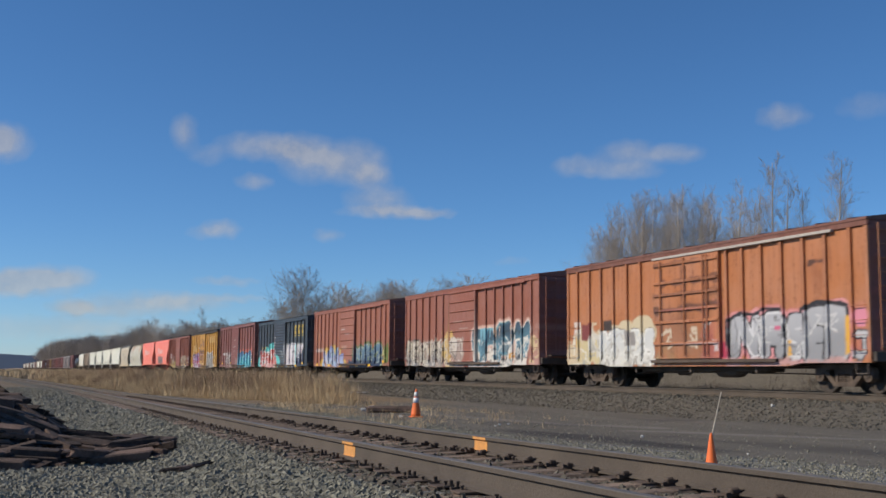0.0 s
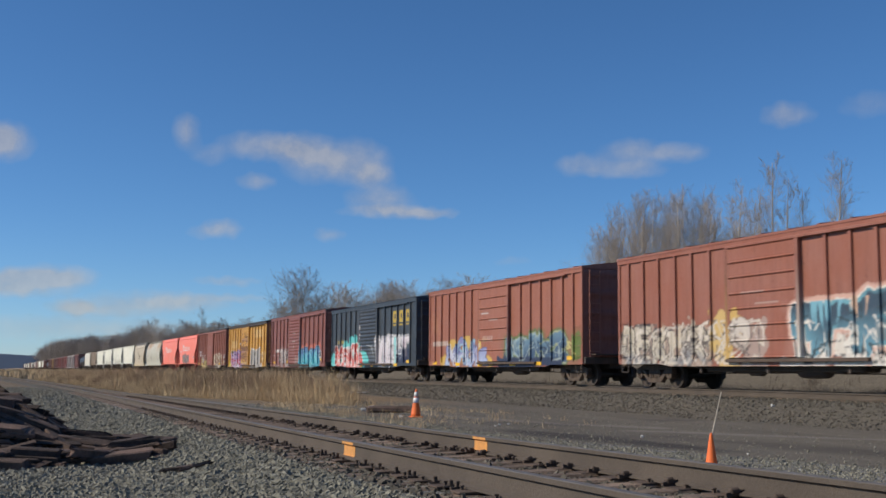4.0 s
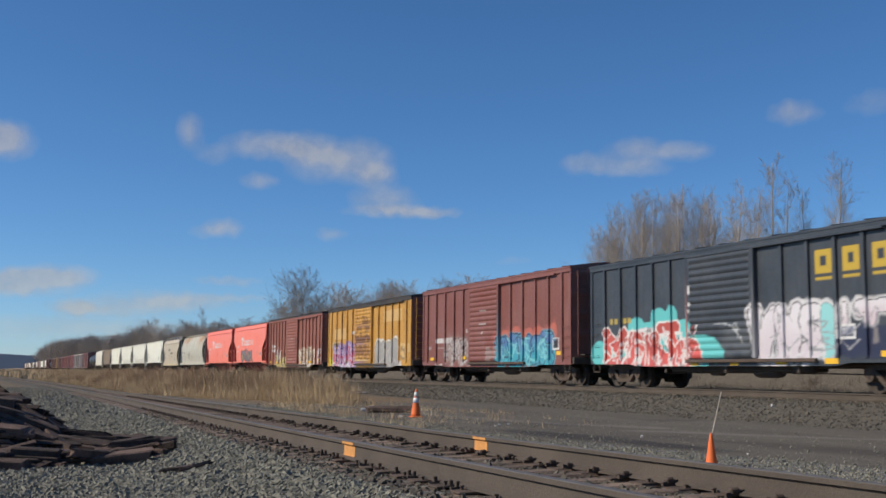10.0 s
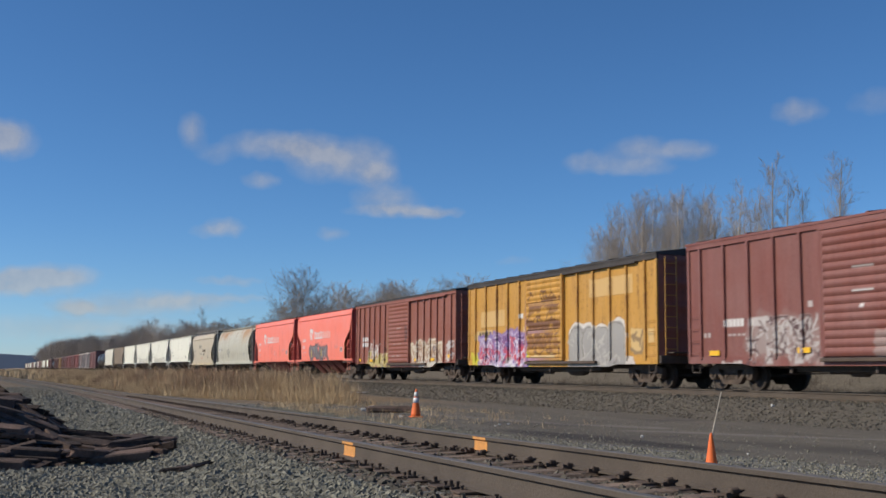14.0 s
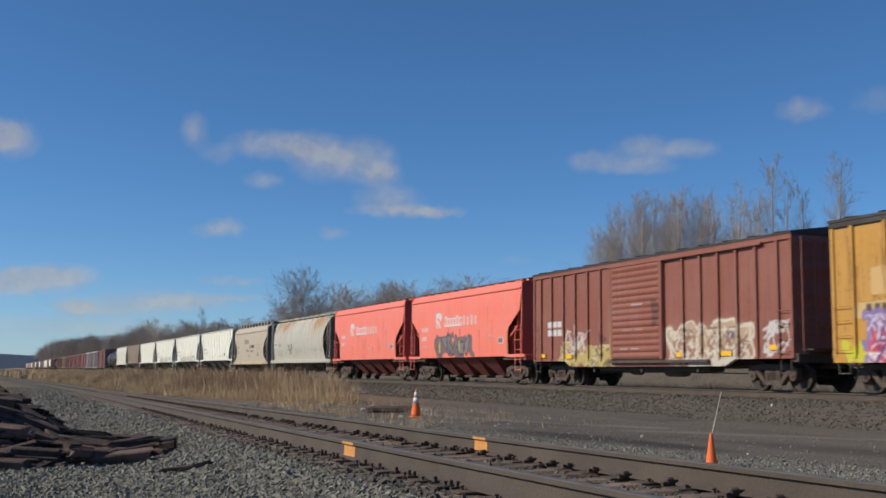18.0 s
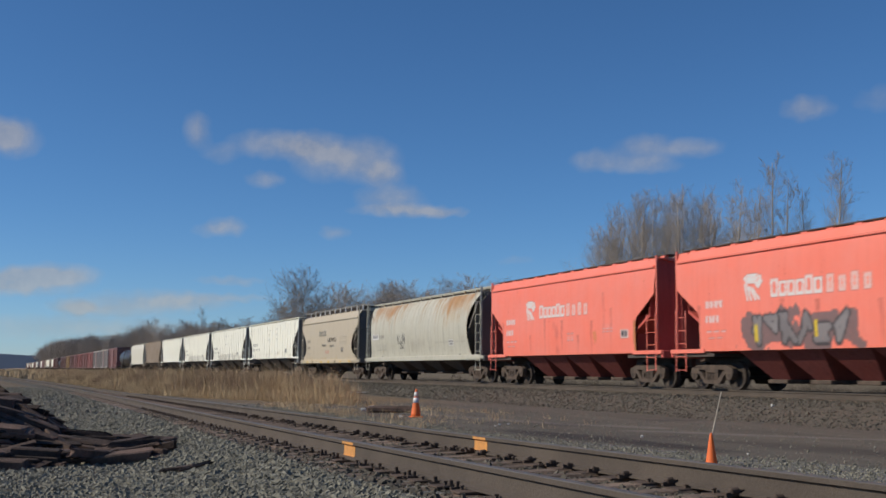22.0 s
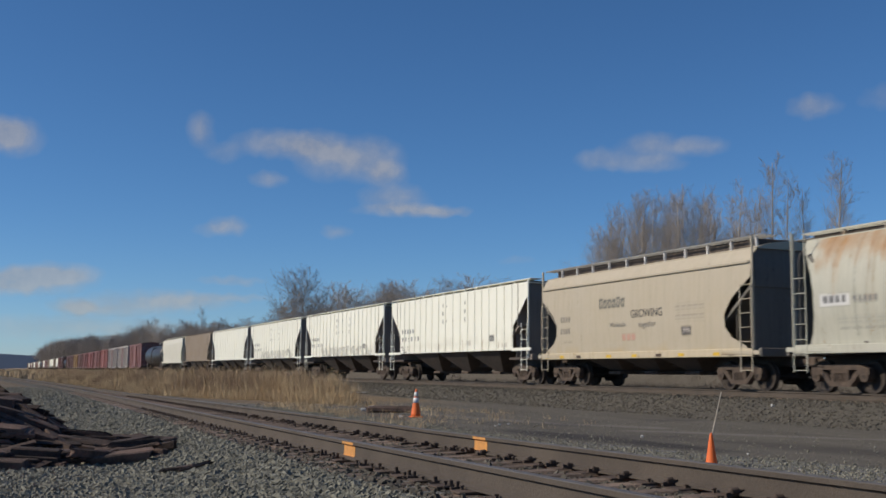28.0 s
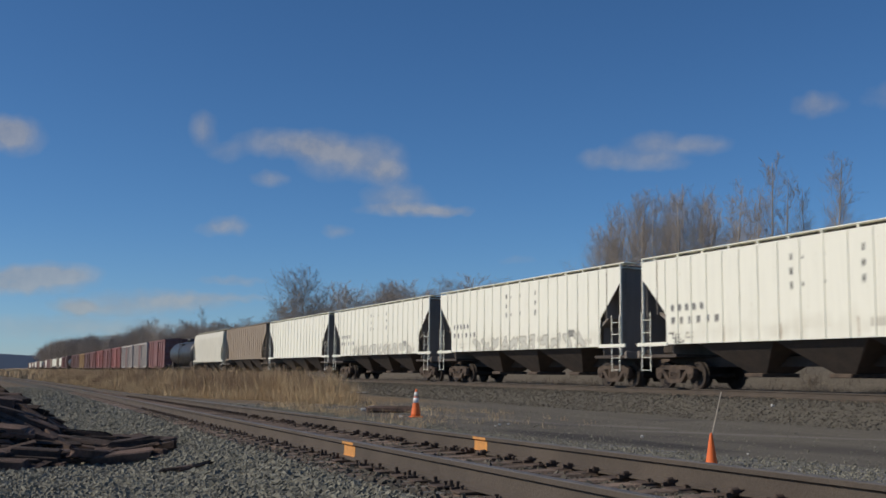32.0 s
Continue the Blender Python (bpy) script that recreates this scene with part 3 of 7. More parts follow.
        for d, t, lo, hi in made:
            self.lay((t + edge - d) / 0.03 + 0.5, line)
            mask = np.clip((t - d) / 0.03 + 0.5, 0, 1)
            self.lay(mask, fill)
            self.lay(mask * np.clip((self.z - lo) / (hi - lo) * 1.8 - 0.45 + 0.5 * self.wob2, 0, 1), top, 0.9)
            if shine is not None:
                self.lay(mask * np.clip((d - t + 0.1) / 0.03, 0, 1) * np.clip(self.wob2 * 3, 0, 1), shine, 0.85)
        return self

    def spikes(self, u0, u1, z0, z1, n, col, width=0.12, down=False):
        """Thin pointed wedges that rise from z0 (or hang from z1)."""
        r = self.rnd
        for _ in range(n):
            u, h, k = r.uniform(u0, u1), (z1 - z0) * r.uniform(0.5, 1.0), r.uniform(-0.25, 0.25)
            v = (z1 - self.z) / h if down else (self.z - z0) / h
            d = width * r.uniform(0.5, 1.1) * (1 - v) - np.abs(self.u - u - k * v + 0.03 * self.wob)
            self.lay(np.where((v > 0) & (v < 1), d / 0.03 + 0.5, 0), col)
        return self

    def puffs(self, items, col, strength=1.0):
        """Round sprayed clouds: middle and radius."""
        for u, z, a, b in items:
            d = 1 - np.hypot((self.u - u) / a, (self.z - z) / b)
            self.lay(d * min(a, b) / 0.05 + 0.5 + 0.8 * self.wob, col, strength)
        return self

    def scrawl(self, u0, u1, z0, z1, n, col, thick=0.035):
        r = self.rnd
        for _ in range(n):
            p = (r.uniform(u0, u1), r.uniform(z0, z1))
            for _ in range(3):
                q = (min(u1, max(u0, p[0] + r.uniform(-.5, .5))), min(z1, max(z0, p[1] + r.uniform(-.5, .5))))
                self.lay((thick - self.capsule(p, q) - 0.015 * self.fine) / 0.03 + 0.5, col)
                p = q
        return self

    def text(self, u0, u1, z0, z1, n, col, gap=0.3, strength=0.9):
        """Stencilled writing that cannot be read: n short bars."""
        w = (u1 - u0) / n
        for i in range(n):
            a, b = u0 + i * w + w * gap * 0.5, u0 + (i + 1) * w - w * gap * 0.5
            d = np.minimum(np.minimum(self.u - a, b - self.u), np.minimum(self.z - z0, z1 - self.z))
            self.lay(d / 0.03 + 0.5, col, strength)
        return self

    def word(self, u0, u1, z0, z1, n, col, thin=0.28):
        """A firm's word as plain shapes: upright bars of uneven height joined by a foot."""
        w = (u1 - u0) / n
        for i in range(n):
            a, b = u1 - (i + 1) * w + w * thin * 0.4, u1 - i * w - w * thin * 0.4
            top = z1 if i in (0, n - 2) else z0 + (z1 - z0) * 0.85
            d = np.minimum(np.minimum(self.u - a, b - self.u), np.minimum(self.z - z0, top - self.z))
            hole = np.minimum(np.minimum(self.u - a - w * 0.24, b - w * 0.24 - self.u), np.minimum(self.z - z0 - 0.1, top - 0.08 - self.z))
            self.lay(np.minimum(d / 0.03 + 0.5, 1 - (hole / 0.03 + 0.5)), col, 0.95)
        return self

    def stroke(self, line, col, thick):
        d = None
        for p, q in zip(line, line[1:]):
            e = self.capsule(p, q)
            d = e if d is None else np.minimum(d, e)
        self.lay((thick - d) / 0.03 + 0.5, col)
        return self

    def drip(self, u, z0, z1, width, col, strength):
        """A run of rust that thins out downwards."""
        k = np.clip((self.z - z0) / (z1 - z0), 0, 1)
        d = width * (0.35 + 0.65 * k) - np.abs(self.u - u - 0.04 * self.wob)
        self.lay(np.clip(d / 0.06 + 0.5, 0, 1) * k ** 0.7 * (0.75 + 0.35 * self.fine) * (self.z <= z1), col, strength)
        return self

    def frame_mark(self, u0, u1, z0, z1, col, w=0.05):
        d = np.minimum(np.minimum(self.u - u0, u1 - self.u), np.minimum(self.z - z0, z1 - self.z))
        self.lay((d / 0.03 + 0.5 > 0) & (d < w), col)
        return self

    def __call__(self, pts):
        i = np.clip(np.round((pts[:, 2] - 0.6) / self.res).astype(int), 0, self.nz - 1)
        j = np.clip(np.round((self.length / 2 - pts[:, 0]) / self.res).astype(int), 0, self.nu - 1)
        out = self.c[i, j].copy()
        out[:, :3] *= 0.86
        out[pts[:, 1] > 0, 3] = 0.0
        return out


def fine_steps(a, b, step_len):
    n = max(1, int(round((b - a) / step_len)))
    return [a + (b - a) * i / n for i in range(n + 1)]


def post(s, x0, x1, y0, y1, zs):
    """An upright bar with fine steps in height, open at its back."""
    k = len(s.v)
    for z in zs:
        s.v += [(x0, y1, z), (x0, y0, z), (x1, y0, z), (x1, y1, z)]
    for j in range(len(zs) - 1):
        for i in range(3):
            a = k + 4 * j + i
            s.f.append((a, a + 1, a + 5, a + 4))
    s.f += [(k, k + 3, k + 2, k + 1), tuple(k + 4 * (len(zs) - 1) + i for i in range(4))]
    return s


def wheelset_mesh():
    s = Shape()
    for e in (-1, 1):
        prof = [(0.07, 0.02), (0.14, 0.03), (0.15, 0.0), (0.33, 0.015), (0.36, 0.045), (0.44, 0.05), (0.443, -0.06), (0.47, -0.075), (0.47, -0.09), (0.35, -0.085), (0.15, -0.05), (0.13, -0.1), (0.07, -0.1)]
        s.lathe([(r, e * (0.75 + h)) for r, h in (prof if e > 0 else prof[::-1])][::e], "y", n=22)
        s.lathe([(0.075, e * 1.0), (0.075, e * 1.06), (0.06, e * 1.1), (0.02, e * 1.105)][::e], "y", n=10)
        for i in range(3):
            t = i * 2.094
            s.box(math.cos(t) * .045 - .012, math.cos(t) * .045 + .012, min(e * 1.1, e * 1.125), max(e * 1.1, e * 1.125), math.sin(t) * .045 - .012, math.sin(t) * .045 + .012)
    s.tube((0, -1.0, 0), (0, 1.0, 0), 0.075, 8)
    me = s.mesh("wheelset")
    me.materials.append(M_WHEEL)
    return me


def side_frame_mesh():
    s = Shape()
    y0, y1 = -0.09, 0.09
    s.prism([(-1.08, 0.50), (-0.72, 0.50), (-0.62, 0.62), (0.62, 0.62), (0.72, 0.50), (1.08, 0.50), (1.06, 0.66), (0.7, 0.77), (-0.7, 0.77), (-1.06, 0.66)], y0, y1)
    s.prism([(-0.72, 0.52), (-0.38, 0.18), (0.38, 0.18), (0.72, 0.52), (0.6, 0.6), (0.32, 0.3), (-0.32, 0.3), (-0.6, 0.6)], y0, y1)
    for e in (-1, 1):
        s.box(e * .27 - .05, e * .27 + .05, y0 + .01, y1 - .01, 0.28, 0.64)
        s.lathe([(0.16, -0.1), (0.16, 0.1)], "y", (e * 0.89, 0, 0.46), 10)
        s.box(e * .89 - .13, e * .89 + .13, -0.07, 0.07, 0.46, 0.6, 0.02)
    for i in range(3):
        x = -0.14 + 0.14 * i
        s.lathe([(0.06, 0.29), (0.062, 0.33), (0.05, 0.35), (0.062, 0.38), (0.05, 0.41), (0.062, 0.44), (0.05, 0.47), (0.062, 0.5), (0.06, 0.52)], "z", (x, -0.03, 0), 8)
    s.box(-0.24, 0.24, -0.08, 0.08, 0.52, 0.66, 0.02)
    me = s.mesh("side_frame")
    me.materials.append(M_TRUCK)
    return me


def bolster_mesh():
    s = Shape().box(-0.22, 0.22, -1.0, 1.0, 0.48, 0.74, 0.03).box(-0.3, 0.3, -0.35, 0.35, 0.7, 0.86)
    for e in (-1, 1):
        s.box(e * .42 - .04, e * .42 + .04, -0.85, 0.85, 0.33, 0.43)
        for b in (-1, 1):
            s.box(e * .43 - .05, e * .43 + .05, b * .75 - .05, b * .75 + .05, 0.3, 0.55)
    me = s.mesh("truck")
    me.materials.append(M_DARK)
    return me


MESH_WHEELS, MESH_FRAME, MESH_BOLSTER = wheelset_mesh(), side_frame_mesh(), bolster_mesh()


def coupler_mesh():
    s = Shape().box(-0.45, 0.35, -0.09, 0.09, 0.78, 0.95, 0.02).box(0.3, 0.62, -0.17, 0.12, 0.72, 1.0, 0.04).box(0.5, 0.66, -0.2, -0.08, 0.74, 0.98, 0.03)
    me = s.mesh("coupler")
    me.materials.append(M_TRUCK)
    return me


def hose_mesh():
    s = Shape().path([(0.1, 0.3, 0.85), (0.3, 0.3, 0.75), (0.42, 0.27, 0.5), (0.56, 0.2, 0.38), (0.72, 0.12, 0.42)], 0.022, 6)
    me = s.mesh("air_hose")
    me.materials.append(M_BLACK_RUBBER)
    return me


MESH_COUPLER, MESH_HOSE = coupler_mesh(), hose_mesh()
CARS, WHEELS = [], []


def share(name, me, parent, m=None, label=""):
    ob = new(name, me)
    ob.parent = parent
    if m is not None:
        ob.matrix_basis = m
    if label:
        ob["label"] = label
    return ob


def running_gear(car, L, inset, rolling=True, gap=0.55):
    """Two trucks, couplers and hoses under a wagon of length L."""
    for e in (-1, 1):
        truck = share("truck", MESH_BOLSTER, car, pose(e * (L / 2 - inset), 0, 0), "four-wheel freight truck")
        for b in (-1, 1):
            share("side_frame", MESH_FRAME, truck, pose(0, b * 1.0, 0), "dusty cast steel side frame")
            ws = share("wheelset", MESH_WHEELS, truck, pose(b * 0.89, 0, 0.44), "steel axle with two wheels")
            if rolling:
                WHEELS.append((ws, b * 0.89))
        share("coupler", MESH_COUPLER, car, pose(e * (L / 2 + gap - 0.35), 0, 0, 0, 0, 0 if e > 0 else 180))
        share("air_hose", MESH_HOSE, car, pose(e * (L / 2 + gap - 0.45), 0, 0, 0, 0, 0 if e > 0 else 180))


def wagon(front, L, label, category):
    car = thing("boxcar" if "box" in category else "tank_car" if "tank" in category else "hopper_car", label, category, "wagons of the freight train")
    CARS.append((car, front - L / 2))
    return car


def end_wall(L, e, eave, z0=0.95, half=1.5):
    s = Shape()
    zs = fine_steps(z0, eave, 0.06)
    ys = [-half, -half + 0.12, -0.5, 0.5, half - 0.12, half]

    def at(y, z):
        rib = 0.06 * max(0.0, math.sin((z - z0) / (eave - z0) * math.pi * 9)) if abs(y) < half - 0.05 else 0.0
        return (e * (L / 2 + rib), y, z)
    s.grid(ys if e > 0 else ys[::-1], zs, at)
    return s


def rungs(parent, mat, x0, x1, y, zs, r=0.011, wp=None):
    for z in zs:
        s = Shape().path([(x0, y + 0.06, z), (x0, y, z), (x1, y, z), (x1, y + 0.06, z)], r, 5)
        part("grab_iron", s, mat, parent, "", colours=wp)


def sill_z(x, L, end):
    """Lower edge of the side sill, deeper between the trucks."""
    k = min(1.0, max(0.0, (L / 2 - 2.6 - abs(x)) / 0.5))
    return end + (0.72 - end) * k


def blank(pts):
    return np.zeros((len(pts), 4))


BOX_L = 15.75


def boxcar(front, mat, label, ribs, back_ribs, door, style, wall=None, L=BOX_L, eave=4.46, roof_mat=None, door_mat=None, plates=(), detail=True, chord_mat=None, sill_end=0.8, end_mat=None, rail_mat=None):
    """ribs, door, plates: metres back from the front end."""
    car = wagon(front, L, label, "boxcar")
    wp = wall or blank
    X = lambda u: L / 2 - u
    y = -1.52
    low, high = 0.95, eave - 0.17
    cut = 3.0 if wall else 1.0
    zs = (fine_steps(low, cut, 0.037) + fine_steps(cut, high, 0.35 if wall else 0.9)[1:]) if wall else [low, high]
    if wall and wall.tall:
        zs = fine_steps(low, high, 0.037)
    dx = 0.037 if wall else 3.0
    for u0, u1 in ((0.0, door[0]), (door[1], L)):
        s = Shape().grid(fine_steps(X(u1), X(u0), dx), zs, lambda a, b: (a, y, b))
        part("side_panel", s, mat, car, colours=wp)
    s = Shape().box(-L / 2, L / 2, 1.47, 1.52, low, high)
    part("far_side_wall", s, mat, car, colours=wp)
    zr = fine_steps(low - 0.02, high + 0.01, 0.06) if wall else [low - 0.02, high + 0.01]
    for u in list(ribs) + list(back_ribs):
        part("side_post", post(Shape(), X(u) - 0.055, X(u) + 0.055, y - 0.075, y + 0.01, zr), mat, car, colours=wp)
    for u in (0.05, L - 0.05):
        part("corner_post", post(Shape(), X(u) - 0.06, X(u) + 0.06, y - 0.045, y + 0.02, zr), mat, car, colours=wp)
    # door
    d0, d1 = X(door[1]), X(door[0])
    dm = door_mat or mat
    yd = y - 0.1
    dz = fine_steps(low + 0.02, high - 0.04, 0.045)
    dxs = fine_steps(d0, d1, 0.04 if wall else 0.8)
    span = dz[-1] - dz[0]

    def relief(a, b):
        v = (b - dz[0]) / span
        if style == "louver":
            w = 0.045 * abs(math.sin(v * math.pi * 15))
        elif style == "bands":
            w = 0.04 * abs(math.sin(v * math.pi * 15)) if (v * 3) % 1 > 0.12 else -0.02
        elif style == "ridge":
            w = 0.05 if (v * 7.0) % 1 < 0.09 else 0.0
        else:
            w = 0.0
        edge = min(a - d0, d1 - a)
        return (a, yd - (w if edge > 0.12 else 0.02), b)
    s = Shape().grid(dxs, dz, relief)
    s.box(d0, d1, yd + 0.005, y + 0.02, dz[0], dz[-1])
    dr = part("door", s, dm, car, "sliding wagon door", colours=wp)
    if style == "plug":
        for u in (door[0] + 0.55, door[0] + 0.75, door[0] + 1.75, door[0] + 3.1):
            part("lock_bar", Shape().tube((X(u), yd - 0.06, low + 0.1), (X(u), yd - 0.06, high - 0.1), 0.028, 6), dm, dr, colours=wp)
        for z in (1.45, 2.15, 2.55, 3.05, 3.45, 4.05):
            part("cross_rail", Shape().box(d0 + 0.1, d1 - 0.05, yd - 0.06, yd, z - 0.045, z + 0.045, 0.01), dm, dr, colours=wp)
    # lower track set darker than the side paint
    part("door_rail", Shape().box(X(door[1] + 0.1), X(max(1.4, door[0] - 2.6)), y - 0.16, y - 0.05, low - 0.12, low - 0.02, 0.01), M_PLATE, car, "dark brown lower door track")
    part("door_rail", Shape().box(X(door[1]), X(1.2), y - 0.14, y - 0.01, high - 0.05, high + 0.03, 0.01), rail_mat or chord_mat or mat, car, "upper door track", colours=blank)
    if style != "plug":
        part("door_post", Shape().box(d1 - 0.02, d1 + 0.1, yd - 0.05, y, low, high, 0.01), mat, car, colours=wp)
        part("door_post", Shape().box(d0 - 0.1, d0 + 0.02, yd - 0.03, y, low, high, 0.01), mat, car, colours=wp)
    # frame and roof
    part("top_chord", Shape().box(-L / 2 - 0.03, L / 2 + 0.03, y - 0.06, y + 0.05, high, eave, 0.015), chord_mat or mat, car, colours=blank)
    sill = [(-L / 2, sill_end), (-L / 2 + 2.6, sill_end), (-L / 2 + 3.1, 0.72), (L / 2 - 3.1, 0.72), (L / 2 - 2.6, sill_end), (L / 2, sill_end), (L / 2, 1.0), (-L / 2, 1.0)]
    body = Shape().prism(sill, y - 0.03, y + 0.1)
    if wall:
        body.grid(fine_steps(-L / 2, L / 2, 0.05), [0.0, 0.34, 0.67, 1.0], lambda a, b: (a, y - 0.035, sill_z(a, L, sill_end) * (1 - b) + 1.0 * b))
    part("side_sill", body, mat, car, colours=wp)
    roof = Shape().prism_x([(-1.6, eave - 0.02), (1.6, eave - 0.02), (1.6, eave + 0.05), (0, eave + 0.27), (-1.6, eave + 0.05)], -L / 2 - 0.05, L / 2 + 0.05)
    rf = part("roof", roof, roof_mat or mat, car, colours=wp)
    if detail:
        for i in range(13):
            xx = -L / 2 + 0.6 + i * (L - 1.2) / 12
            part("roof_rib", Shape().prism_x([(-1.6, eave + 0.045), (0, eave + 0.265), (1.6, eave + 0.045), (1.6, eave + 0.085), (0, eave + 0.305), (-1.6, eave + 0.085)], xx - 0.04, xx + 0.04), roof_mat or mat, rf, colours=wp)
    for e in (-1, 1):
        part("end_wall", end_wall(L, e, eave), end_mat or mat, car, "corrugated steel end", True, colours=wp)
        part("end_sill", Shape().box(min(e * (L / 2 - 0.2), e * (L / 2 + 0.12)), max(e * (L / 2 - 0.2), e * (L / 2 + 0.12)), -1.5, 1.5, 0.82, 1.08, 0.02), M_DARK, car)
    part("floor_underframe", Shape().box(-L / 2 + 0.1, L / 2 - 0.1, -1.45, 1.45, 0.93, 1.0).box(-L / 2 + 0.1, L / 2 - 0.1, -0.33, 0.33, 0.66, 0.94).box(-3.4, 3.4, -1.1, -0.5, 0.55, 0.92, 0.04), M_DARK, car)
    if detail:
        rungs(car, mat, X(0.62), X(0.1), y - 0.11, (1.12, 1.5, 1.88, 2.26), wp=wp)
        rungs(car, mat, X(L - 0.1), X(L - 0.62), y - 0.11, (1.12, 1.5, 1.88, 2.26), wp=wp)
        for u in (0.36, L - 0.36):
            part("stirrup_step", Shape().path([(X(u) - 0.22, y, 0.95), (X(u) - 0.2, y, 0.52), (X(u) + 0.2, y, 0.52), (X(u) + 0.22, y, 0.95)], 0.02, 5), M_DARK, car)
        ladder = Shape()
        for yy in (-1.3, -0.85):
            ladder.tube((L / 2 + 0.12, yy, 1.1), (L / 2 + 0.12, yy, eave - 0.1), 0.018, 5)
        for i in range(9):
            ladder.tube((L / 2 + 0.12, -1.3, 1.3 + i * 0.36), (L / 2 + 0.12, -0.85, 1.3 + i * 0.36), 0.014, 5)
        part("end_ladder", ladder, mat, car, colours=wp)
        part("brake_reservoir", Shape().lathe([(0.04, 0.1), (0.2, 0.16), (0.22, 0.3), (0.22, 1.1), (0.2, 1.24), (0.04, 1.3)], "x", (0.6, -0.85, 0.6), 12), M_DARK, car, "air reservoir under the floor", True)
        part("brake_cylinder", Shape().lathe([(0.05, -0.2), (0.15, 0.0), (0.16, 0.5), (0.1, 0.6)], "x", (-1.5, -0.8, 0.58), 10), M_DARK, car)
        for x0, y0 in ((-2.1, -1.1), (2.4, -1.0)):
            part("brake_lever", Shape().box(x0, x0 + 0.07, y0, y0 + 0.9, 0.5, 0.56, 0.01), M_DARK, car)
        for a, b in (((-4.9, -0.35, 0.5), (-2.06, -0.5, 0.53)), ((2.43, -0.5, 0.53), (4.9, -0.35, 0.5)), ((-2.06, -0.95, 0.53), (2.43, -0.9, 0.53))):
            part("brake_rod", Shape().tube(a, b, 0.02, 5), M_DARK, car)
        part("train_pipe", Shape().path([(-L / 2 + 0.3, -0.7, 0.85), (-2.5, -0.9, 0.62), (2.5, -0.95, 0.64), (L / 2 - 0.3, -0.7, 0.85)], 0.03, 5), M_DARK, car)
        for x0 in (-3.3, -0.1, 3.15):
            part("hanger", Shape().box(x0, x0 + 0.1, -1.42, -1.36, 0.52, 0.9, 0.01), M_DARK, car)
        part("brake_wheel", Shape().lathe([(0.27, 0.0), (0.29, 0.02), (0.27, 0.04), (0.25, 0.02)], "x", (-L / 2 - 0.3, -0.6, 2.5), 14), M_DARK, car)
        part("cross_walk", Shape().box(L / 2 + 0.06, L / 2 + 0.4, -1.2, 1.2, 1.16, 1.2), M_DARK, car, "steel end platform")
    for u, z, w in plates:
        part("reflector", Shape().box(X(u + w / 2), X(u - w / 2), y - 0.05, y - 0.03, z - 0.075, z + 0.075), M_YELLOW, car, "yellow reflective plate")
    running_gear(car, L, 1.5, detail)
    return car


Wall.tall = False

# ---------- the wagons, front to back ----------
RUST_RED = (0.275, 0.094, 0.058)
BLACK, WHITE = (0.02, 0.02, 0.025), (0.72, 0.72, 0.7)
P_ORANGE = wagon_paint("faded_orange_brown_paint", (0.42, 0.15, 0.052), 0.42, (0.20, 0.065, 0.03), 0.1)
P_BROWN = wagon_paint("faded_red_brown_paint", RUST_RED, 0.12, (0.12, 0.045, 0.03), 0.06)
P_BROWN2 = wagon_paint("red_brown_oxide_paint", (0.305, 0.110, 0.068), 0.06, (0.13, 0.05, 0.035), 0.05)
P_MAROON = wagon_paint("maroon_paint", (0.205, 0.067, 0.052), 0.08, (0.1, 0.04, 0.03), 0.07)
P_NAVY = wagon_paint("dark_blue_grey_paint", (0.034, 0.043, 0.054), 0.02, (0.06, 0.05, 0.045), 0.05, 0.42)
P_YELLOW = wagon_paint("mustard_yellow_paint", (0.52, 0.27, 0.045), 0.4, (0.13, 0.055, 0.025), 0.05)
P_OXIDE = wagon_paint("oxide_red_paint", (0.26, 0.086, 0.055), 0.1, (0.12, 0.045, 0.03), 0.06)
# ends of orange, brown and yellow boxcars, their shade painted in as brown
P_END_BROWN = wagon_paint("shaded_brown_end_paint", (0.25, 0.097, 0.072), 0.2, (0.05, 0.028, 0.022), 0.03, 0.65)
P_RAILGREY = wagon_paint("scratched_pale_grey_steel", (0.42, 0.38, 0.34), 0.3, (0.2, 0.1, 0.06), 0.1, 0.6)
P_ROOF_DARK = wagon_paint("blackened_roof_coating", (0.035, 0.03, 0.028), 0.3, (0.08, 0.045, 0.03), 0.05, 0.7)
P_ROOF_RUST = wagon_paint("rusty_brown_roof", (0.17, 0.06, 0.04), 0.5, (0.09, 0.04, 0.03), 0.08, 0.7)

w = Wall(BOX_L, 11)
w.tall = True
w.haze(1.4, 2.5, 2.3, 3.9, (0.24, 0.08, 0.04), 0.7).patch(1.6, 2.25, 3.42, 3.62, (0.05, 0.025, 0.02), 0.12, 0.9)
rr = random.Random(2)
for u in (0.62, 1.54, 2.4, 3.3, 4.18, 5.04, 5.8, 10.57, 11.45, 12.36, 13.23, 14.07, 14.95):
    w.drip(u + 0.09, rr.uniform(1.6, 3.0), 4.3, 0.05, (0.24, 0.085, 0.035), rr.uniform(0.4, 0.8)).drip(u - 0.1, rr.uniform(2.4, 3.4), 4.3, 0.06, (0.26, 0.09, 0.04), rr.uniform(0.3, 0.6))
for z0, z1, k in ((2.42, 2.66, 0.9), (3.36, 3.52, 0.75), (1.36, 1.5, 0.7), (2.98, 3.1, 0.5), (4.0, 4.12, 0.6)):
    w.patch(6.2, 9.65, z0, z1, (0.11, 0.045, 0.03), 0.1, k)
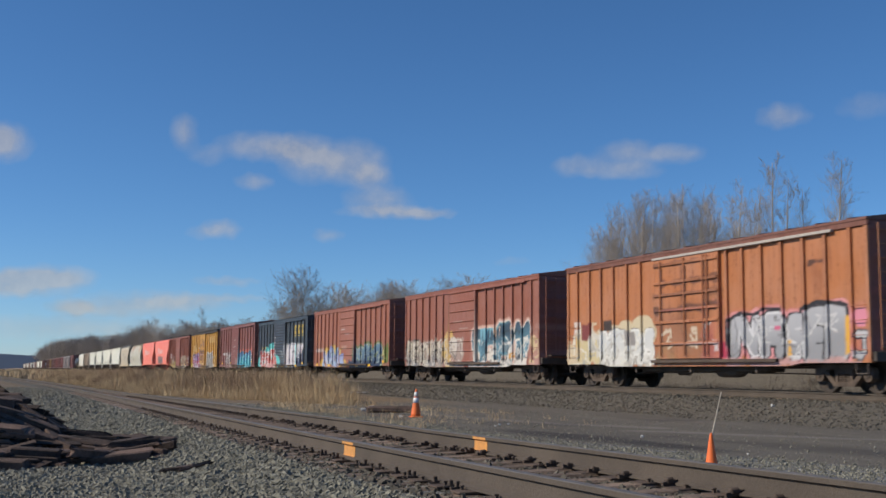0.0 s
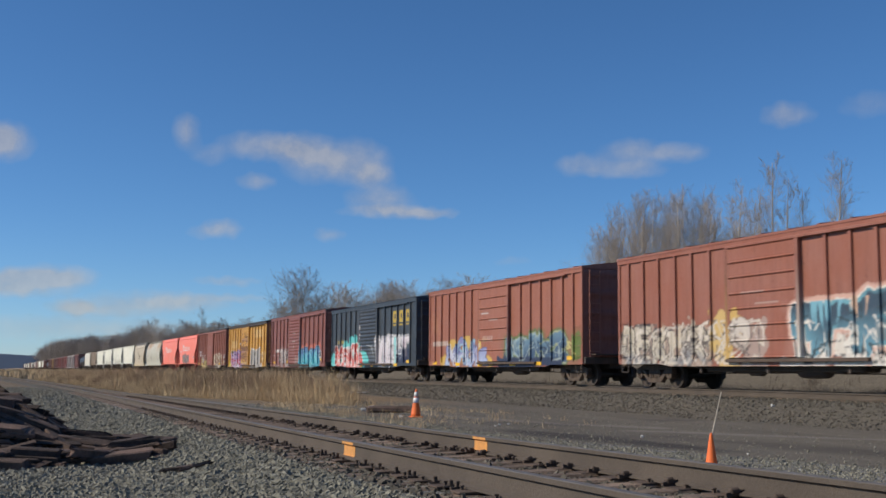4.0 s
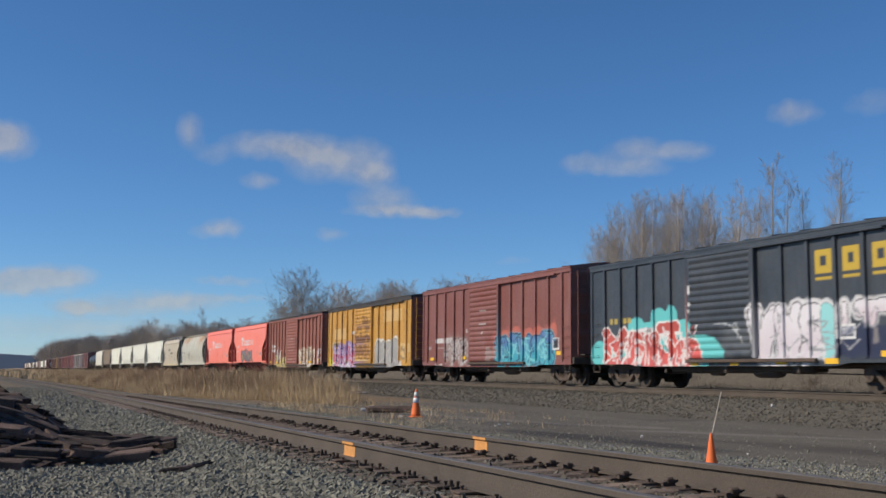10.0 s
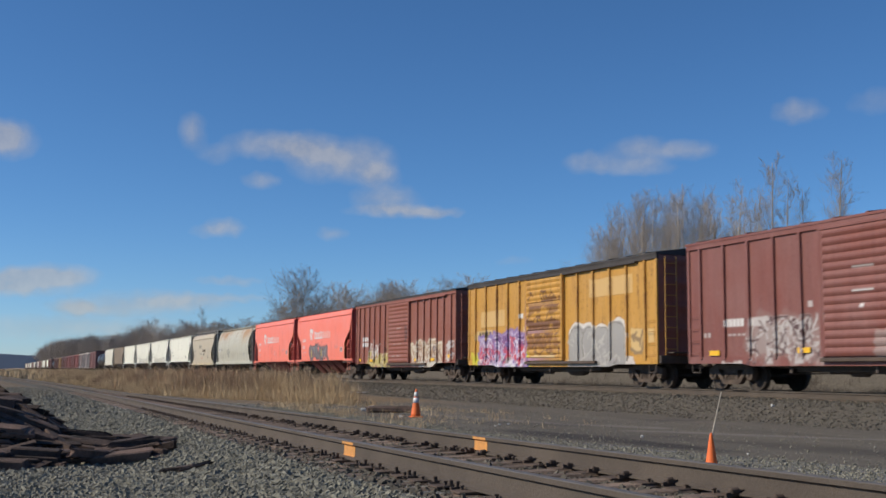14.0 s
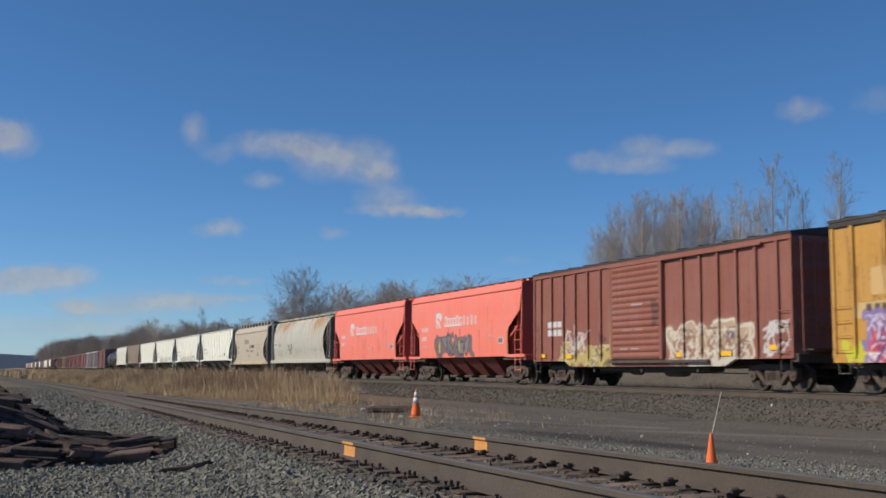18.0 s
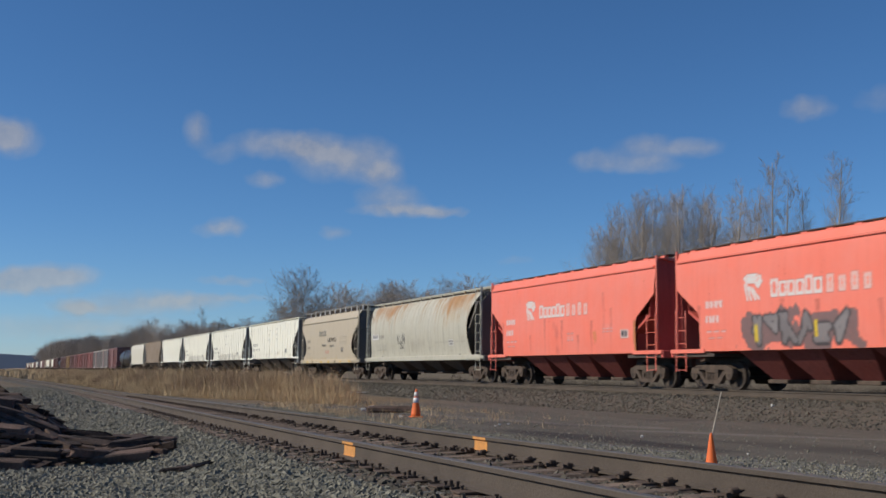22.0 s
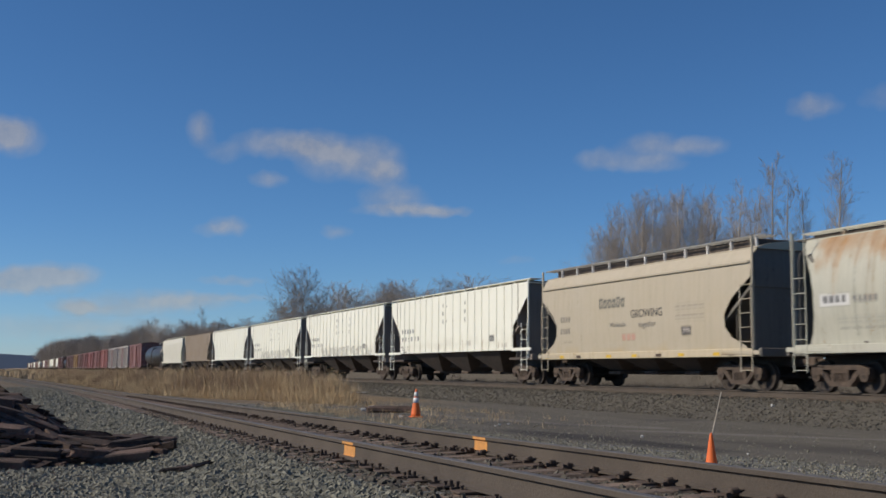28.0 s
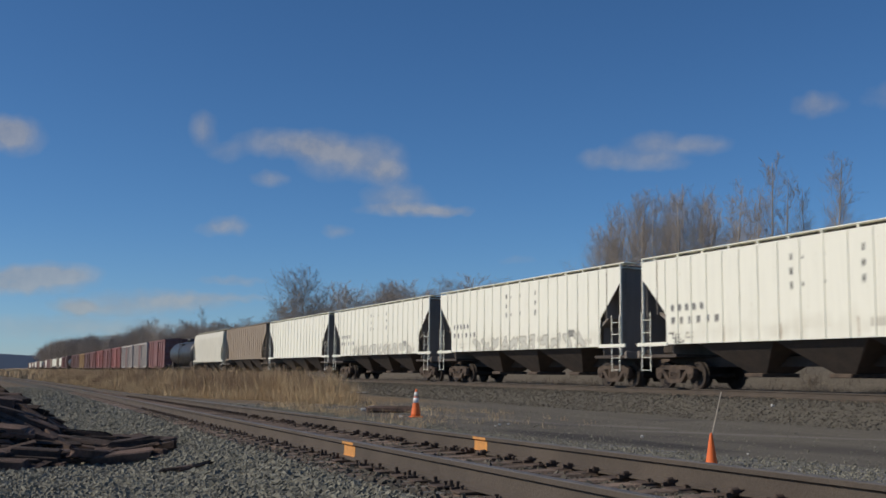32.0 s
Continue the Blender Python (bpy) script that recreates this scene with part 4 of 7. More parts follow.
for u in (6.7, 7.85, 8.05, 9.2):
    w.drip(u, 1.0, 3.9, 0.09, (0.13, 0.05, 0.03), 0.7)
w.haze(0.0, 6.2, 0.7, 2.55, (0.62, 0.2, 0.24), 0.75)
w.glyphs([("n", 5.75, 4.3, 0.92, 2.2), ("a", 4.38, 3.2, 0.92, 2.26), ("s", 3.28, 2.4, 0.92, 2.2), ("e", 2.5, 1.6, 0.85, 2.28), ("r", 1.7, 0.8, 0.85, 2.34)], (0.29, 0.30, 0.32), (0.46, 0.47, 0.50), BLACK, (0.72, 0.32, 0.34), thick=0.235, edge=0.06, ring=0.09, shine=(0.7, 0.71, 0.73), lean=0.06)
w.stroke([(5.75, 2.1), (5.2, 2.3), (4.6, 2.2), (4.1, 2.36), (3.3, 2.32)], BLACK, 0.05).stroke([(2.6, 2.25), (2.0, 2.42), (1.5, 2.4), (0.85, 2.3), (0.8, 1.9)], BLACK, 0.06)
w.patch(0.72, 0.92, 1.0, 2.05, (0.75, 0.4, 0.05), 0.06).patch(2.98, 3.16, 1.0, 1.45, (0.75, 0.4, 0.05), 0.05).patch(3.4, 3.7, 1.75, 1.85, (0.62, 0.12, 0.22), 0.03)
w.patch(0.15, 0.55, 1.65, 2.2, (0.68, 0.25, 0.33), 0.15).glyphs([("j", 0.62, 0.08, 0.9, 1.6)], (0.4, 0.41, 0.43), (0.55, 0.55, 0.57), BLACK, None, thick=0.13).patch(5.8, 6.15, 0.95, 1.5, (0.45, 0.04, 0.09), 0.1).patch(5.75, 5.95, 1.3, 2.15, BLACK, 0.05)
w.haze(5.9, 6.9, 0.7, 2.3, (0.5, 0.12, 0.16), 0.8).scrawl(6.2, 6.9, 1.2, 2.1, 3, (0.6, 0.55, 0.55), 0.05)
w.patch(9.75, 15.5, 0.7, 2.05, (0.62, 0.52, 0.36), 0.35, 0.95).patch(9.9, 14.4, 0.7, 1.95, (0.6, 0.58, 0.52), 0.35, 0.9)
w.puffs([(11.6, 2.05, 0.5, 0.3), (10.5, 2.1, 0.7, 0.35), (9.9, 1.8, 0.4, 0.4), (12.3, 1.95, 0.4, 0.25)], (0.62, 0.53, 0.36))
w.glyphs([("k", 13.3, 12.3, 0.75, 2.0), ("e", 12.4, 11.5, 0.75, 2.05), ("a", 11.5, 10.4, 0.72, 2.0), ("s", 10.5, 9.65, 0.75, 2.05)], (0.66, 0.66, 0.62), (0.6, 0.62, 0.62), (0.17, 0.15, 0.13), None, thick=0.24, edge=0.035, warp=0.05, shine=(0.8, 0.8, 0.76))
w.patch(13.4, 14.9, 0.75, 1.55, (0.6, 0.5, 0.26), 0.3, 0.85)
w.patch(11.0, 11.7, 1.45, 1.95, (0.28, 0.26, 0.25), 0.05).patch(12.5, 13.1, 2.0, 2.38, (0.05, 0.035, 0.03), 0.03).patch(14.0, 14.7, 1.7, 2.3, (0.22, 0.05, 0.045), 0.06)
w.text(14.75, 15.3, 2.2, 2.4, 3, WHITE).text(14.75, 15.3, 1.95, 2.12, 3, WHITE).patch(15.0, 15.12, 1.0, 2.0, (0.7, 0.35, 0.05), 0.03)
w.haze(6.1, 9.8, 0.8, 2.9, (0.17, 0.07, 0.035), 0.75).haze(7.0, 9.6, 1.0, 2.0, (0.40, 0.3, 0.2), 0.5).scrawl(7.3, 9.2, 1.3, 1.9, 5, (0.6, 0.5, 0.38), 0.05).haze(8.2, 9.7, 0.7, 1.6, (0.55, 0.42, 0.2), 0.7)
w.patch(0.3, 5.9, 0.68, 0.92, (0.5, 0.3, 0.28), 0.1, 0.9)
w.scrawl(0.9, 5.8, 1.0, 2.1, 10, (0.2, 0.2, 0.21), 0.022).scrawl(0.9, 5.8, 1.0, 2.1, 8, (0.6, 0.6, 0.6), 0.02).scrawl(9.9, 15.3, 0.8, 1.9, 22, (0.42, 0.4, 0.36), 0.022).scrawl(9.9, 15.3, 0.8, 1.9, 10, (0.7, 0.68, 0.6), 0.03)
boxcar(70.08, P_ORANGE, "faded orange-brown steel boxcar with a plug door and silver graffiti", (0.62, 1.54, 2.4, 3.3, 4.18, 5.04, 5.8), (10.57, 11.45, 12.36, 13.23, 14.07, 14.95), (6.1, 9.7), "plug", w, end_mat=P_END_BROWN, roof_mat=P_ROOF_RUST, chord_mat=P_ROOF_RUST, rail_mat=P_RAILGREY)

w = Wall(BOX_L, 23)
w.haze(0.0, 7.0, 0.7, 2.7, (0.58, 0.38, 0.33), 0.5)
w.haze(0.0, 1.0, 0.7, 2.1, (0.62, 0.35, 0.3), 0.8).scrawl(0.1, 0.9, 0.9, 2.0, 7, (0.65, 0.5, 0.3), 0.05)
w.patch(1.1, 6.6, 0.72, 1.5, (0.66, 0.62, 0.55), 0.3)
w.glyphs([("t", 6.75, 4.3, 0.8, 2.5), ("a", 4.5, 2.5, 0.75, 2.65), ("v", 2.5, 0.95, 0.75, 2.6)], (0.12, 0.29, 0.38), (0.03, 0.05, 0.08), (0.72, 0.68, 0.62), (0.66, 0.42, 0.34), thick=0.36, edge=0.05, warp=0.06, shine=(0.16, 0.42, 0.5), lean=0.15)
w.spikes(1.2, 6.4, 0.75, 1.9, 16, (0.74, 0.71, 0.64), 0.1).spikes(1.2, 6.4, 0.75, 2.0, 20, (0.03, 0.045, 0.06), 0.1).spikes(2.6, 4.4, 1.5, 2.5, 4, (0.62, 0.42, 0.3), 0.1, True).spikes(4.6, 6.4, 1.6, 2.45, 5, (0.18, 0.42, 0.52), 0.12, True)
w.frame_mark(2.55, 3.2, 1.4, 1.78, (0.62, 0.62, 0.6), 0.05)
w.scrawl(1.2, 6.4, 0.75, 1.9, 9, (0.72, 0.7, 0.64), 0.05).patch(3.0, 3.6, 1.35, 1.75, (0.16, 0.22, 0.25), 0.05).patch(2.4, 2.9, 1.1, 1.25, (0.6, 0.3, 0.06), 0.1)
w.patch(1.0, 7.2, 0.68, 0.92, (0.7, 0.66, 0.6), 0.2, 0.9)
w.patch(7.7, 8.8, 0.7, 2.0, (0.42, 0.36, 0.32), 0.3, 0.7).patch(9.2, 10.3, 0.75, 2.3, (0.58, 0.38, 0.12), 0.25)
w.patch(10.2, 15.6, 0.7, 1.95, (0.40, 0.33, 0.27), 0.35, 0.8).spikes(10.3, 14.5, 1.3, 2.35, 22, (0.58, 0.5, 0.38), 0.14).spikes(10.3, 13.5, 1.2, 2.2, 10, (0.25, 0.25, 0.26), 0.12)
w.glyphs([("o", 15.6, 14.7, 0.8, 2.15), ("e", 14.7, 13.7, 0.75, 2.1), ("k", 13.7, 12.7, 0.75, 1.95), ("u", 12.7, 11.7, 0.75, 1.9), ("r", 11.7, 10.6, 0.75, 1.95)], (0.25, 0.25, 0.26), (0.48, 0.42, 0.33), (0.06, 0.05, 0.05), None, thick=0.14, edge=0.06, warp=0.08, shine=(0.64, 0.58, 0.46))
w.puffs([(9.9, 1.6, 0.45, 0.85), (8.9, 1.7, 0.5, 0.5)], (0.6, 0.42, 0.16)).glyphs([("o", 9.4, 8.3, 1.2, 2.15)], (0.5, 0.42, 0.36), (0.6, 0.55, 0.5), (0.2, 0.12, 0.1), None, thick=0.2)
w.scrawl(7.8, 15.5, 0.8, 2.1, 14, (0.66, 0.6, 0.52), 0.04).text(7.5, 9.0, 2.85, 2.9, 1, (0.6, 0.5, 0.45)).text(6.9, 8.4, 2.5, 2.55, 1, (0.6, 0.5, 0.45))
w.scrawl(1.1, 6.5, 0.8, 2.3, 16, (0.03, 0.05, 0.06), 0.022).scrawl(1.1, 6.5, 0.8, 2.2, 14, (0.72, 0.68, 0.62), 0.022).scrawl(8.0, 15.6, 0.75, 2.1, 40, (0.12, 0.1, 0.09), 0.022).scrawl(8.0, 15.6, 0.75, 2.1, 30, (0.6, 0.55, 0.48), 0.022)
boxcar(51.95, P_BROWN, "red-brown steel boxcar with bright graffiti along its lower side", (0.71, 1.61, 2.52, 3.43, 4.34, 5.26), (10.39, 11.34, 12.25, 13.22, 14.14, 15.05), (6.33, 9.43), "ridge", w, end_mat=P_END_BROWN)

w = Wall(BOX_L, 37)
w.haze(0.2, 7.0, 0.7, 2.1, (0.12, 0.16, 0.06), 1.0).patch(0.15, 0.9, 0.95, 1.9, (0.13, 0.19, 0.05), 0.2)
w.patch(1.4, 6.5, 0.8, 1.5, (0.05, 0.09, 0.15), 0.2)
w.glyphs([("k", 6.45, 5.0, 1.0, 1.98), ("e", 5.1, 4.3, 1.0, 1.85), ("n", 4.4, 3.2, 1.0, 2.1), ("s", 3.3, 2.5, 1.0, 1.75), ("z", 2.6, 1.2, 0.9, 2.08)], (0.05, 0.1, 0.18), (0.13, 0.24, 0.33), (0.42, 0.46, 0.3), (0.1, 0.17, 0.06), thick=0.21, edge=0.035, warp=0.05, shine=(0.3, 0.42, 0.48), lean=-0.1)
w.patch(1.6, 7.4, 0.68, 1.12, (0.025, 0.04, 0.085), 0.12).scrawl(0.6, 1.4, 1.1, 1.7, 3, (0.55, 0.5, 0.2), 0.03)
w.haze(8.6, 14.0, 0.7, 1.9, (0.4, 0.28, 0.1), 0.6).puffs([(12.6, 1.75, 0.55, 0.32), (10.9, 1.85, 0.5, 0.35), (9.4, 1.7, 0.3, 0.25), (13.7, 1.0, 0.5, 0.3), (8.4, 0.95, 0.5, 0.25)], (0.6, 0.4, 0.1))
w.glyphs([("m", 13.6, 11.9, 0.75, 1.75), ("a", 12.1, 11.0, 0.75, 2.1), ("u", 11.2, 10.0, 0.75, 1.7), ("i", 10.6, 9.8, 0.8, 2.05), ("k", 10.0, 8.5, 0.75, 1.6)], (0.36, 0.42, 0.62), (0.2, 0.2, 0.42), (0.08, 0.09, 0.24), None, thick=0.18, edge=0.04, warp=0.07, shine=(0.32, 0.58, 0.66))
w.spikes(8.8, 13.5, 0.75, 1.6, 12, (0.4, 0.5, 0.66), 0.1)
w.scrawl(9.4, 13.2, 0.8, 1.7, 8, (0.55, 0.58, 0.66), 0.04).text(13.3, 15.3, 1.75, 1.98, 9, (0.6, 0.56, 0.5)).text(7.9, 9.0, 1.85, 2.1, 5, (0.58, 0.45, 0.4), 0.2, 0.6)
w.text(8.2, 9.3, 3.1, 3.15, 1, WHITE).text(7.2, 8.5, 2.77, 2.82, 1, WHITE).haze(14.3, 15.6, 2.3, 3.4, (0.5, 0.25, 0.12), 0.5)
w.scrawl(1.3, 6.3, 1.0, 1.9, 14, (0.02, 0.04, 0.08), 0.022).scrawl(1.3, 6.3, 1.0, 1.95, 12, (0.35, 0.42, 0.4), 0.02).scrawl(9.2, 13.4, 0.75, 1.8, 14, (0.08, 0.09, 0.22), 0.022).scrawl(9.2, 13.4, 0.75, 1.8, 10, (0.6, 0.62, 0.7), 0.02)
boxcar(33.6, P_BROWN2, "oxide red steel boxcar with blue graffiti and yellow reflectors", (0.71, 1.56, 2.51, 3.43, 4.35, 5.26), (10.4, 11.27, 12.23, 13.14, 14.1, 14.95), (6.35, 9.41), "ridge", w, end_mat=P_END_BROWN,
       plates=[(0.95, 1.05, 0.5), (3.6, 0.85, 0.5), (6.0, 0.84, 0.5), (9.4, 0.82, 0.5), (12.0, 0.85, 0.5), (14.9, 0.92, 0.5)], sill_end=0.8)

w = Wall(BOX_L, 41)
w.tall = True
w.patch(0.95, 3.3, 0.95, 1.75, (0.028, 0.035, 0.075), 0.05)
w.glyphs([("v", 6.5, 5.3, 0.85, 2.45), ("w", 5.5, 4.3, 0.85, 2.45), ("s", 4.45, 3.6, 0.85, 2.45)], (0.68, 0.62, 0.66), (0.76, 0.74, 0.76), (0.05, 0.05, 0.06), (0.74, 0.73, 0.74), thick=0.24, edge=0.04, ring=0.07, warp=0.03)
w.glyphs([("i", 3.75, 3.0, 0.9, 2.4)], (0.28, 0.64, 0.64), (0.3, 0.68, 0.68), (0.15, 0.2, 0.22), (0.74, 0.74, 0.74), thick=0.28, edge=0.025, ring=0.06)
w.glyphs([("i", 3.05, 2.4, 1.75, 2.4), ("t", 2.4, 1.05, 1.75, 2.42)], (0.66, 0.56, 0.6), (0.74, 0.72, 0.74), (0.07, 0.07, 0.08), (0.74, 0.74, 0.74), thick=0.17, edge=0.035, ring=0.06)
w.frame_mark(2.35, 2.95, 1.45, 1.8, WHITE).text(2.4, 2.9, 1.52, 1.74, 3, (0.3, 0.33, 0.42), 0.2, 0.7).patch(1.55, 1.75, 1.3, 1.7, (0.22, 0.2, 0.2), 0.05)
w.scrawl(3.5, 6.0, 0.75, 1.3, 5, (0.7, 0.68, 0.7), 0.05).haze(6.2, 8.0, 1.0, 2.1, (0.2, 0.22, 0.23), 0.5).scrawl(6.8, 8.2, 1.4, 2.0, 4, (0.4, 0.42, 0.42), 0.03)
TURQ = (0.13, 0.56, 0.55)
w.puffs([(15.2, 1.2, 0.55, 0.45), (14.6, 1.0, 0.6, 0.4), (12.7, 2.1, 0.5, 0.3), (11.3, 2.25, 0.5, 0.4), (10.6, 2.3, 0.35, 0.45), (9.9, 1.9, 0.5, 0.35), (8.6, 1.35, 0.7, 0.35), (8.2, 1.1, 0.5, 0.3), (9.2, 1.2, 0.8, 0.5), (12.0, 1.6, 1.6, 0.6)], TURQ).patch(8.6, 15.0, 0.72, 1.4, TURQ, 0.2)
w.glyphs([("m", 14.7, 12.9, 0.72, 2.05), ("a", 13.1, 11.9, 0.75, 1.95), ("e", 12.0, 11.0, 0.75, 1.85), ("j", 11.4, 9.9, 0.75, 2.15), ("k", 10.6, 9.4, 0.72, 1.6), ("s", 9.7, 8.7, 0.8, 1.55)], (0.74, 0.13, 0.11), (0.48, 0.09, 0.07), (0.82, 0.79, 0.75), (0.82, 0.79, 0.75), thick=0.19, edge=0.045, ring=0.03, warp=0.08, lean=-0.25)
w.patch(9.6, 14.6, 0.72, 0.98, (0.66, 0.13, 0.12), 0.2).spikes(9.4, 14.6, 0.75, 1.7, 12, (0.78, 0.75, 0.72), 0.07).scrawl(9.4, 15, 0.8, 1.8, 9, (0.75, 0.73, 0.7), 0.04)
w.text(13.9, 14.5, 2.2, 2.42, 2, (0.5, 0.38, 0.08)).text(13.0, 13.6, 2.2, 2.42, 2, (0.5, 0.38, 0.08)).text(9.35, 9.65, 3.0, 3.25, 1, WHITE).text(9.3, 9.75, 2.62, 2.74, 1, WHITE).text(9.4, 9.62, 2.4, 2.52, 1, WHITE)
GOLD = (0.62, 0.42, 0.04)
for k, a in enumerate((1.08, 2.12, 3.15)):
    w.text(a, a + 0.62, 3.2, 3.85, 1, GOLD, 0.0).text(a, a + 0.62, 3.0, 3.1, 1, GOLD, 0.0)
    base = (0.034, 0.043, 0.054)
    w.text(a + 0.2, a + 0.42, 3.4, 3.65, 1, base, 0.0, 1.0)
w.scrawl(9.0, 15.0, 0.75, 2.0, 30, (0.74, 0.7, 0.68), 0.024).scrawl(9.2, 15.0, 0.75, 2.0, 14, (0.3, 0.05, 0.05), 0.02).scrawl(1.4, 6.1, 1.15, 2.3, 16, (0.35, 0.35, 0.37), 0.02)
boxcar(15.98, P_NAVY, "dark blue-grey steel boxcar with yellow emblem and white graffiti", (0.93, 1.95, 2.98, 4.04, 5.11), (10.61, 11.63, 12.67, 13.69, 14.74), (6.31, 9.54), "louver", w, eave=4.36,
       plates=[(1.2, 1.02, 0.5), (3.2, 0.85, 0.5), (5.2, 0.84, 0.5), (7.3, 0.82, 0.4), (9.3, 0.82, 0.4)])

w = Wall(BOX_L, 53)
w.haze(1.2, 7.0, 0.8, 2.5, (0.62, 0.16, 0.11), 0.85).patch(1.3, 7.0, 0.7, 2.2, (0.1, 0.3, 0.45), 0.35, 0.0)
w.patch(1.35, 6.6, 0.7, 1.75, (0.06, 0.42, 0.5), 0.2)
w.puffs([(6.0, 2.05, 0.4, 0.28), (4.9, 2.15, 0.45, 0.3), (3.7, 2.1, 0.4, 0.25), (2.7, 2.1, 0.5, 0.28), (1.5, 2.1, 0.35, 0.35)], (0.62, 0.17, 0.11), 0.65)
w.glyphs([("p", 6.7, 5.4, 0.85, 2.0), ("e", 5.5, 4.6, 0.85, 2.08), ("w", 4.7, 3.4, 0.85, 2.05), ("s", 3.5, 2.5, 0.85, 2.0), ("r", 2.6, 1.4, 0.8, 2.1)], (0.045, 0.36, 0.46), (0.11, 0.2, 0.42), (0.015, 0.025, 0.07), (0.06, 0.33, 0.43), thick=0.23, edge=0.055, ring=0.05, warp=0.05, shine=(0.13, 0.44, 0.54))
w.scrawl(1.5, 6.5, 0.95, 1.9, 7, (0.2, 0.6, 0.62), 0.04).frame_mark(1.05, 1.55, 1.4, 1.85, WHITE, 0.05).patch(1.12, 1.48, 1.47, 1.78, BLACK, 0.02)
w.patch(6.7, 7.6, 1.0, 1.5, (0.36, 0.3, 0.28), 0.25, 0.6).text(7.5, 8.6, 3.22, 3.28, 1, WHITE).text(7.5, 8.6, 2.6, 2.66, 1, WHITE).text(8.0, 8.2, 2.2, 2.3, 1, WHITE)
w.text(12.0, 12.7, 1.9, 2.12, 4, WHITE, 0.12).text(13.0, 13.9, 1.9, 2.12, 5, WHITE, 0.12).text(12.9, 13.8, 1.62, 1.7, 4, (0.5, 0.45, 0.43)).text(14.6, 15.0, 1.6, 1.75, 2, (0.5, 0.45, 0.43))
w.haze(9.6, 12.9, 0.7, 2.2, (0.36, 0.31, 0.29), 0.9).scrawl(9.9, 12.8, 0.8, 2.1, 16, (0.5, 0.46, 0.44), 0.035).patch(10.1, 10.9, 1.5, 2.0, (0.09, 0.04, 0.04), 0.1).text(10.0, 10.3, 2.3, 2.5, 1, (0.55, 0.5, 0.48)).patch(13.0, 14.1, 0.7, 0.95, (0.6, 0.56, 0.54), 0.15)
w.scrawl(1.5, 6.6, 0.8, 2.0, 18, (0.03, 0.07, 0.16), 0.022).scrawl(1.5, 6.6, 0.8, 2.0, 14, (0.25, 0.6, 0.64), 0.022).scrawl(9.7, 12.9, 0.75, 2.1, 40, (0.5, 0.46, 0.44), 0.018).scrawl(9.7, 12.9, 0.75, 2.1, 20, (0.1, 0.05, 0.05), 0.02)
boxcar(-1.31, P_MAROON, "maroon steel boxcar with turquoise graffiti beside its door", (0.7, 1.84, 2.99, 4.17, 5.33), (10.48, 11.59, 12.73, 13.89, 15.08), (6.48, 9.58), "louver", w, end_mat=P_END_BROWN, eave=4.55,
       plates=[(0.95, 1.25, 0.42), (9.2, 1.12, 0.4), (6.7, 1.1, 0.25), (10.4, 1.15, 0.5), (14.4, 1.12, 0.5)])

w = Wall(BOX_L, 67)
w.tall = True
w.patch(1.56, 4.55, 3.28, 3.95, (0.66, 0.43, 0.17), 0.02).patch(11.9, 14.4, 2.5, 3.2, (0.66, 0.43, 0.17), 0.02)
w.puffs([(5.5, 1.9, 0.65, 0.5), (4.6, 1.95, 0.6, 0.4), (3.7, 1.85, 0.6, 0.45), (2.6, 1.95, 0.65, 0.5)], (0.7, 0.67, 0.62)).patch(1.9, 6.2, 0.7, 1.85, (0.7, 0.67, 0.62), 0.1)
w.puffs([(5.5, 1.84, 0.56, 0.44), (4.6, 1.88, 0.52, 0.35), (3.7, 1.78, 0.52, 0.4), (2.6, 1.88, 0.56, 0.44)], (0.34, 0.33, 0.315)).patch(2.0, 6.1, 0.7, 1.8, (0.34, 0.33, 0.315), 0.1)
w.glyphs([("a", 6.1, 5.0, 0.8, 2.2), ("o", 5.1, 4.1, 0.85, 2.2), ("n", 4.2, 3.2, 0.8, 2.15), ("r", 3.2, 2.0, 0.8, 2.25)], (0.34, 0.33, 0.315), (0.38, 0.37, 0.35), (0.16, 0.14, 0.12), None, thick=0.3, edge=0.03, warp=0.05)
w.patch(0.9, 1.7, 1.2, 2.05, (0.66, 0.46, 0.2), 0.05).scrawl(0.9, 1.7, 1.2, 2.0, 4, (0.3, 0.2, 0.1), 0.06).patch(0.25, 0.6, 1.5, 2.0, (0.66, 0.46, 0.2), 0.05)
w.patch(1.3, 2.1, 0.7, 1.1, (0.6, 0.55, 0.5), 0.2)
w.patch(9.4, 15.3, 0.7, 1.2, (0.6, 0.56, 0.05), 0.3).patch(9.6, 10.1, 1.5, 2.4, (0.7, 0.5, 0.22), 0.05).text(9.75, 9.95, 1.95, 2.2, 1, (0.1, 0.07, 0.04)).patch(13.2, 14.9, 1.95, 2.35, (0.66, 0.46, 0.2), 0.04).text(13.3, 14.6, 2.02, 2.28, 5, BLACK)
w.patch(9.7, 14.5, 0.7, 2.0, (0.27, 0.2, 0.4), 0.35)
w.spikes(9.8, 14.4, 1.4, 2.6, 14, (0.27, 0.2, 0.4), 0.16)
w.glyphs([("m", 14.5, 13.1, 0.75, 2.0), ("a", 13.3, 12.2, 0.75, 2.1), ("s", 12.2, 11.3, 0.75, 2.15), ("k", 11.4, 10.5, 0.75, 2.2), ("r", 10.6, 9.6, 0.75, 2.0)], (0.58, 0.06, 0.10), (0.18, 0.12, 0.3), (0.42, 0.36, 0.58), (0.25, 0.17, 0.42), thick=0.17, edge=0.04, warp=0.09, shine=(0.62, 0.55, 0.7))
w.spikes(9.8, 14.4, 0.75, 1.6, 10, (0.45, 0.45, 0.56), 0.08)
